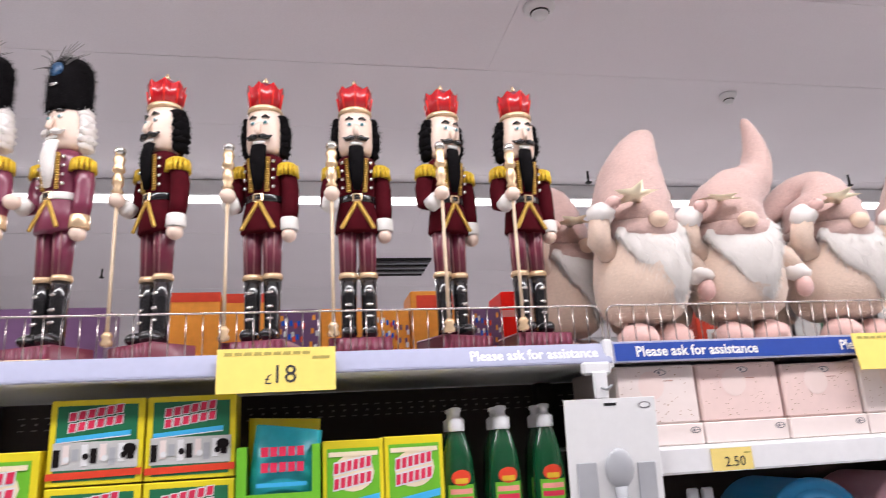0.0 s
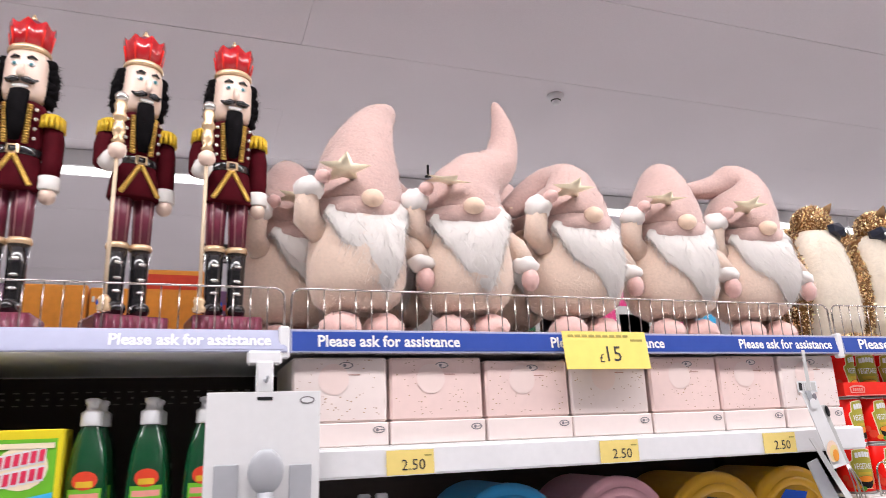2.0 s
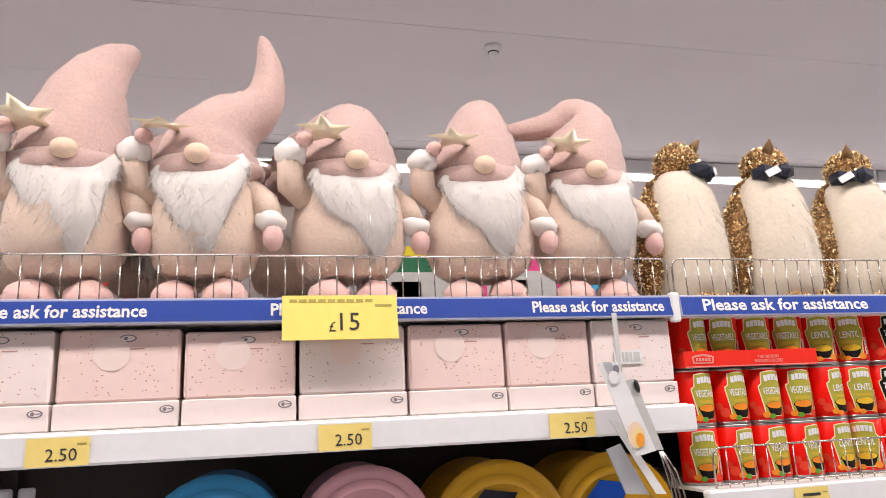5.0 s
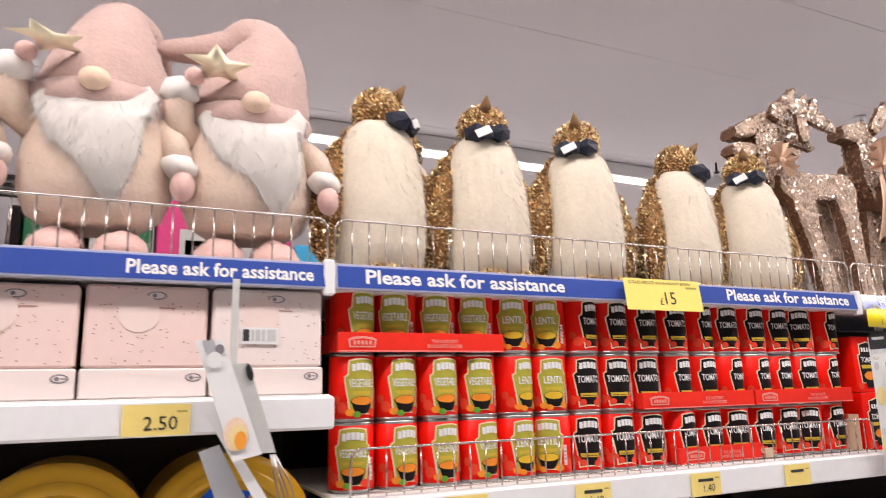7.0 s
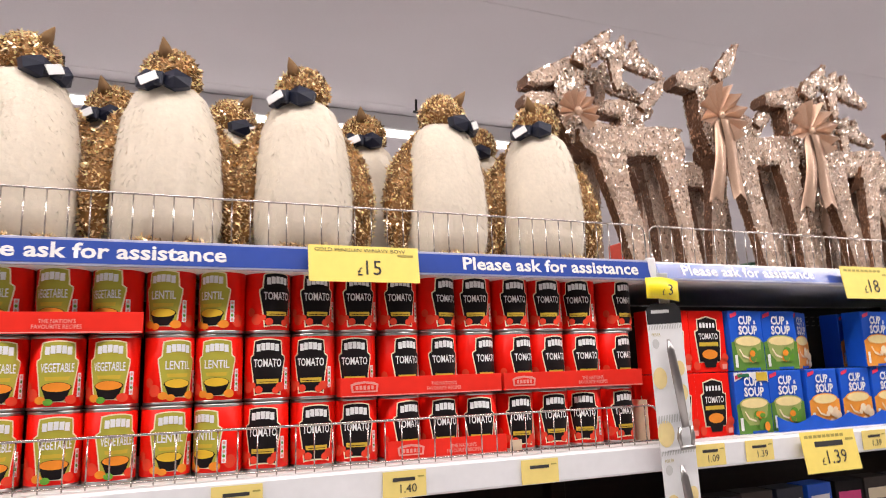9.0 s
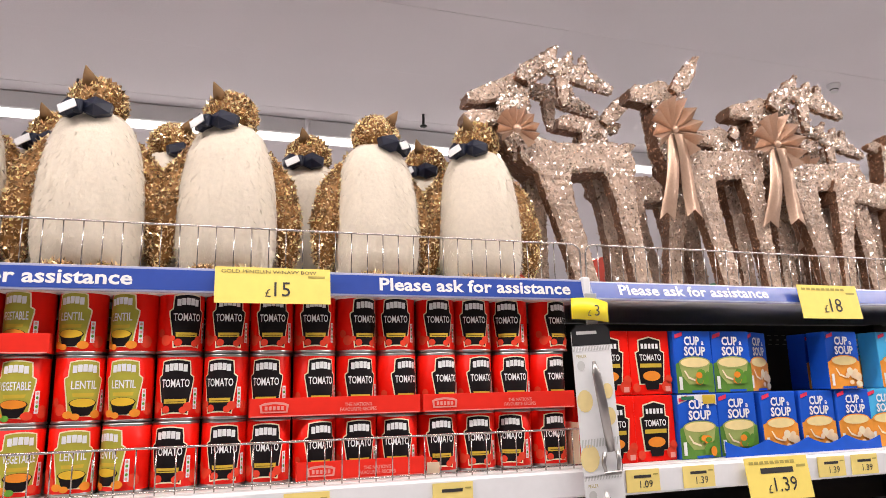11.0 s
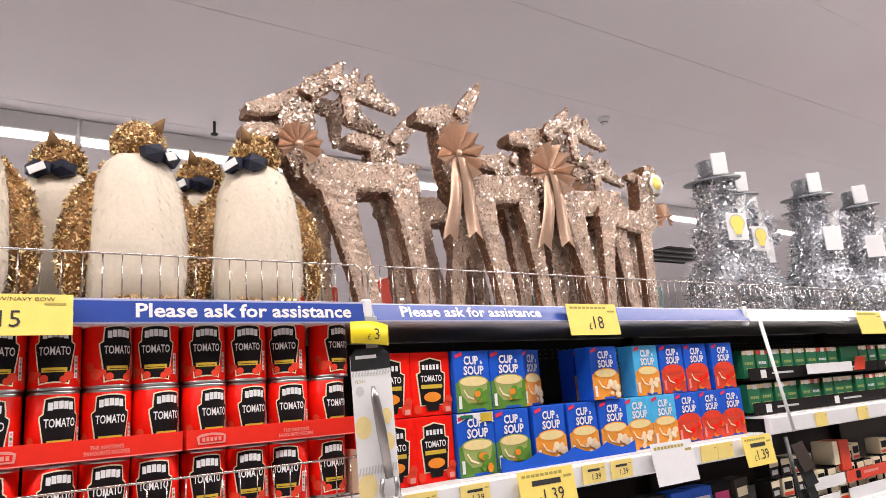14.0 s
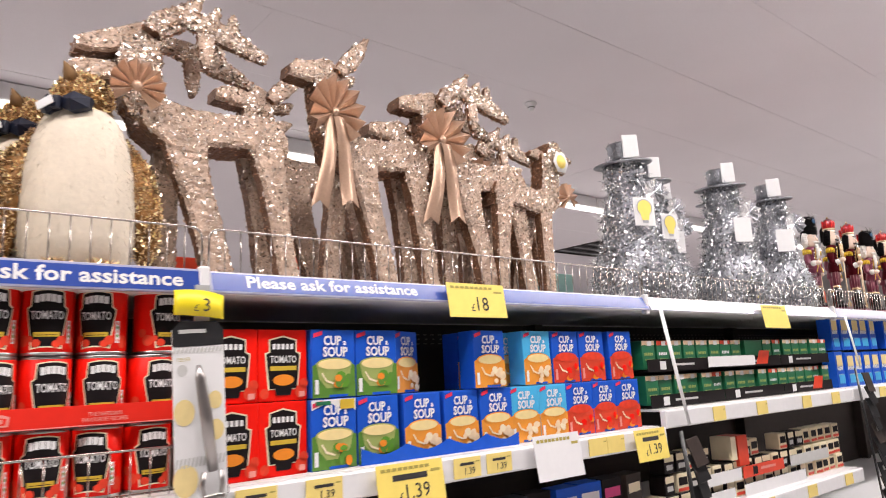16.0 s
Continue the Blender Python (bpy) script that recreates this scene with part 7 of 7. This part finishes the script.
for xa, w, key in ((3.95, 0.24, "white"), (4.20, 0.27, "pk_red"), (4.52, 0.30, "back_grey"), (4.20, 0.42, "white"), (3.84, 0.30, "white")):
    z = 1.107 if key != "white" or w == 0.24 else 1.0545
    g = Geo()
    g.box((xa, 0.022, z), (xa + w, 0.0235, z + 0.035), key, 0.0)
    if key == "pk_red":
        g.rect(xa + 0.06, xa + 0.09, z + 0.006, z + 0.030, 0.0212, "lab_black")
        g.rect(xa + 0.11, xa + 0.21, z + 0.016, z + 0.024, 0.0212, "tray_pink")
    thing("card_tray", g, ("red" if key == "pk_red" else "pale") + " card tray front on the small packs", "cardboard tray", "pack trays")
g = Geo()
g.box((4.16, 0.03, 1.165), (4.19, 0.10, 1.235), "lab_cream", 0.0)
g.box((4.20, 0.03, 1.143), (4.26, 0.10, 1.235), "pk_red", 0.0)
thing("card_divider", g, "red and cream card divider in the tray", "cardboard")

blue = small_carton("blue_packet", 0.085, 0.05, 0.145, "pk_blue", "white", "blue food packet with a pale picture", "food packet", "blue packets")
for x0, x1, z0, z1, key, word in ((-0.03, 0.03, 0.085, 0.13, "pk_soup", "pale food picture"), (-0.025, 0.035, 0.015, 0.05, "pk_sky", "sky blue block")):
    g = Geo()
    g.rect(x0, x1, z0, z1, -0.0016, key)
    part("picture", g, blue, word)
n = 0
for z in (1.3455, 1.492):
    for i in range(26):
        if z > 1.4 and i % 7 == 5:
            continue
        m = pose(5.10 + i * 0.094, 0.04 + rc.uniform(0, 0.01), z, 0, 0, rc.uniform(-4, 4)) @ Matrix.Diagonal((1, 1, 0.97, 1))
        if n == 0:
            blue.matrix_basis = m
        else:
            copy_thing(blue, m)
        n += 1

# packets on the lower shelf below the soup cartons and the cans
def meal_packet(key, pic, pic2, band, label):
    ob = small_carton("meal_packet", 0.082, 0.05, 0.165, key, band, label, "food packet", "lower shelf packets")
    g = Geo()
    g.disc((0.002, -0.0016, 0.052), 0.034, 0.040, pic)
    g.disc((0.006, -0.0020, 0.058), 0.022, 0.026, pic2)
    part("picture", g, ob, "printed food picture")
    g = Geo()
    g.rect(-0.034, 0.030, 0.118, 0.142, -0.0016, band)
    part("title_block", g, ob, "pale title block")
    return ob


MEALS = [meal_packet("navy", "lab_yellow", "pk_soup", "white", "dark blue packet with a yellow food picture"),
         meal_packet("lab_black", "pk_orange", "pk_bread", "pk_hotpink", "black packet with an orange food picture"),
         meal_packet("pk_blue", "pk_red", "lab_orange", "white", "blue packet with a red food picture"),
         meal_packet("brown_panel", "pk_bowl", "lab_leaf", "lab_cream", "dark brown packet with a green food picture")]
for i in range(13):
    k = (0, 1, 3, 0, 2, 1, 3, 0, 1, 2, 2, 1, 3)[i]
    m = pose(2.575 + i * 0.092, 0.04 + rc.uniform(0, 0.02), 1.0192, 0, 0, rc.uniform(-9, 9))
    if ("meal", k) in used:
        copy_thing(MEALS[k], m)
    else:
        MEALS[k].matrix_basis = m
        used.add(("meal", k))
g = Geo()
g.box((2.507, 0.0, 1.013), (3.745, 0.46, 1.019), "steel_white", 0.001)
g.box((2.507, -0.02, 0.972), (3.745, 0.0, 1.017), "steel_white", 0.003)
thing("shelf", g, "white metal shelf with a deep front edge", "shelf")
red = small_carton("red_packet", 0.085, 0.06, 0.15, "can_red", "white", "red and white food packet on the lower shelf", "food packet", "red packets")
for i in range(13):
    m = pose(1.32 + i * 0.094, 0.05 + rc.uniform(0, 0.02), 1.02, 0, 0, rc.uniform(-6, 6))
    if i == 0:
        red.matrix_basis = m
    else:
        copy_thing(red, m)
g = Geo()
g.box((1.257, 0.0, 1.013), (2.495, 0.46, 1.019), "steel_white", 0.001)
g.box((1.257, -0.02, 0.972), (2.495, 0.0, 1.017), "steel_white", 0.003)
thing("shelf", g, "white metal shelf with a deep front edge", "shelf")


# ---- goods on the far half of the top shelf ----
def back_box(x0, x1, y, h, key, label, bands=()):
    w = x1 - x0
    g = Geo()
    g.box((-w / 2, 0, 0), (w / 2, 0.14, h), key, 0.003)
    ob = thing("goods_carton", g, label, "box", "boxes on the far shelf", m=pose((x0 + x1) / 2, y, SHELF))
    for a, b_, z0, z1, k in bands:
        q = Geo()
        q.rect(-w / 2 + a * w, -w / 2 + b_ * w, z0 * h, z1 * h, -0.001, k)
        part("printed_band", q, ob)


Y = 0.62
conf = [(i * 0.173 % 0.9 + 0.02, i * 0.173 % 0.9 + 0.09, (i * 0.317) % 0.88, (i * 0.317) % 0.88 + 0.07, ("pk_purple", "pk_orange", "white", "pk_blue", "pk_red")[i % 5]) for i in range(60)]
back_box(-1.35, -1.08, Y, 0.22, "pk_purple", "dark purple box of goods")
back_box(-0.945, -0.80, Y, 0.255, "pk_orange", "bright orange carton of goods", [(0.0, 1.0, 0.90, 1.0, "pk_red"), (0.2, 0.7, 0.2, 0.3, "lab_cream")])
back_box(-0.795, -0.675, Y, 0.250, "pk_orange", "bright orange carton of goods", [(0.0, 1.0, 0.90, 1.0, "pk_red")])
back_box(-0.66, -0.545, Y, 0.205, "pk_purple", "multicoloured patterned cardboard carton", conf)
back_box(-0.540, -0.400, Y, 0.205, "pk_orange", "orange carton with a pale printed word shape", [(0.25, 0.8, 0.2, 0.33, "lab_cream")])
back_box(-0.395, -0.300, Y, 0.200, "pk_orange", "multicoloured patterned cardboard carton", conf)
back_box(-0.295, -0.130, Y, 0.250, "pk_orange", "bright orange carton of goods", [(0.1, 0.9, 0.80, 0.95, "pk_red"), (0.2, 0.8, 0.15, 0.28, "lab_cream")])
back_box(-0.125, -0.040, Y, 0.200, "pk_purple", "multicoloured patterned cardboard carton", conf)
back_box(-0.035, 0.190, Y, 0.245, "can_red", "red carton with a pale window panel", [(0.35, 0.95, 0.05, 0.60, "back_grey"), (0.0, 1.0, 0.70, 0.78, "tray_pink")])
back_box(0.400, 0.500, Y, 0.36, "back_grey", "grey carton with a red band", [(0.0, 1.0, 0.84, 0.92, "pk_red"), (0.0, 1.0, 0.93, 0.99, "lab_black")])
back_box(0.56, 0.66, Y, 0.20, "pk_red", "red carton of goods", [(0.3, 0.9, 0.3, 0.6, "white")])
back_box(0.730, 0.755, Y, 0.215, "lab_black", "narrow black carton of goods")
back_box(0.760, 1.012, Y, 0.255, "pk_dkgreen", "dark green carton with a pale printed panel and yellow top", [(0.12, 0.86, 0.04, 0.72, "back_grey"), (0.18, 0.50, 0.20, 0.62, "white"), (0.0, 1.0, 0.88, 1.0, "pk_yellow")])
back_box(1.020, 1.325, Y, 0.255, "pk_hotpink", "hot pink carton with a pale printed panel", [(0.16, 0.82, 0.04, 0.74, "back_grey"), (0.20, 0.55, 0.20, 0.64, "white")])
back_box(1.335, 1.45, Y, 0.17, "pk_sky", "sky blue carton of goods", conf[:8])
back_box(1.62, 1.72, Y, 0.12, "back_grey", "pale grey carton of goods")
back_box(2.62, 2.74, Y, 0.15, "pk_red", "red carton of goods")
back_box(2.95, 3.06, Y, 0.20, "pk_red", "red carton of goods")
back_box(3.42, 3.50, Y, 0.14, "pk_dkgreen", "dark green carton of goods")
back_box(3.80, 4.02, Y + 0.05, 0.22, "bin_teal", "muted teal plastic crate of goods")
back_box(4.05, 4.25, Y + 0.05, 0.20, "bin_teal", "muted teal plastic crate of goods")
for x in (5.6, 5.9, 6.3):
    back_box(x, x + 0.22, Y, 0.22, "pk_red", "red carton of goods")
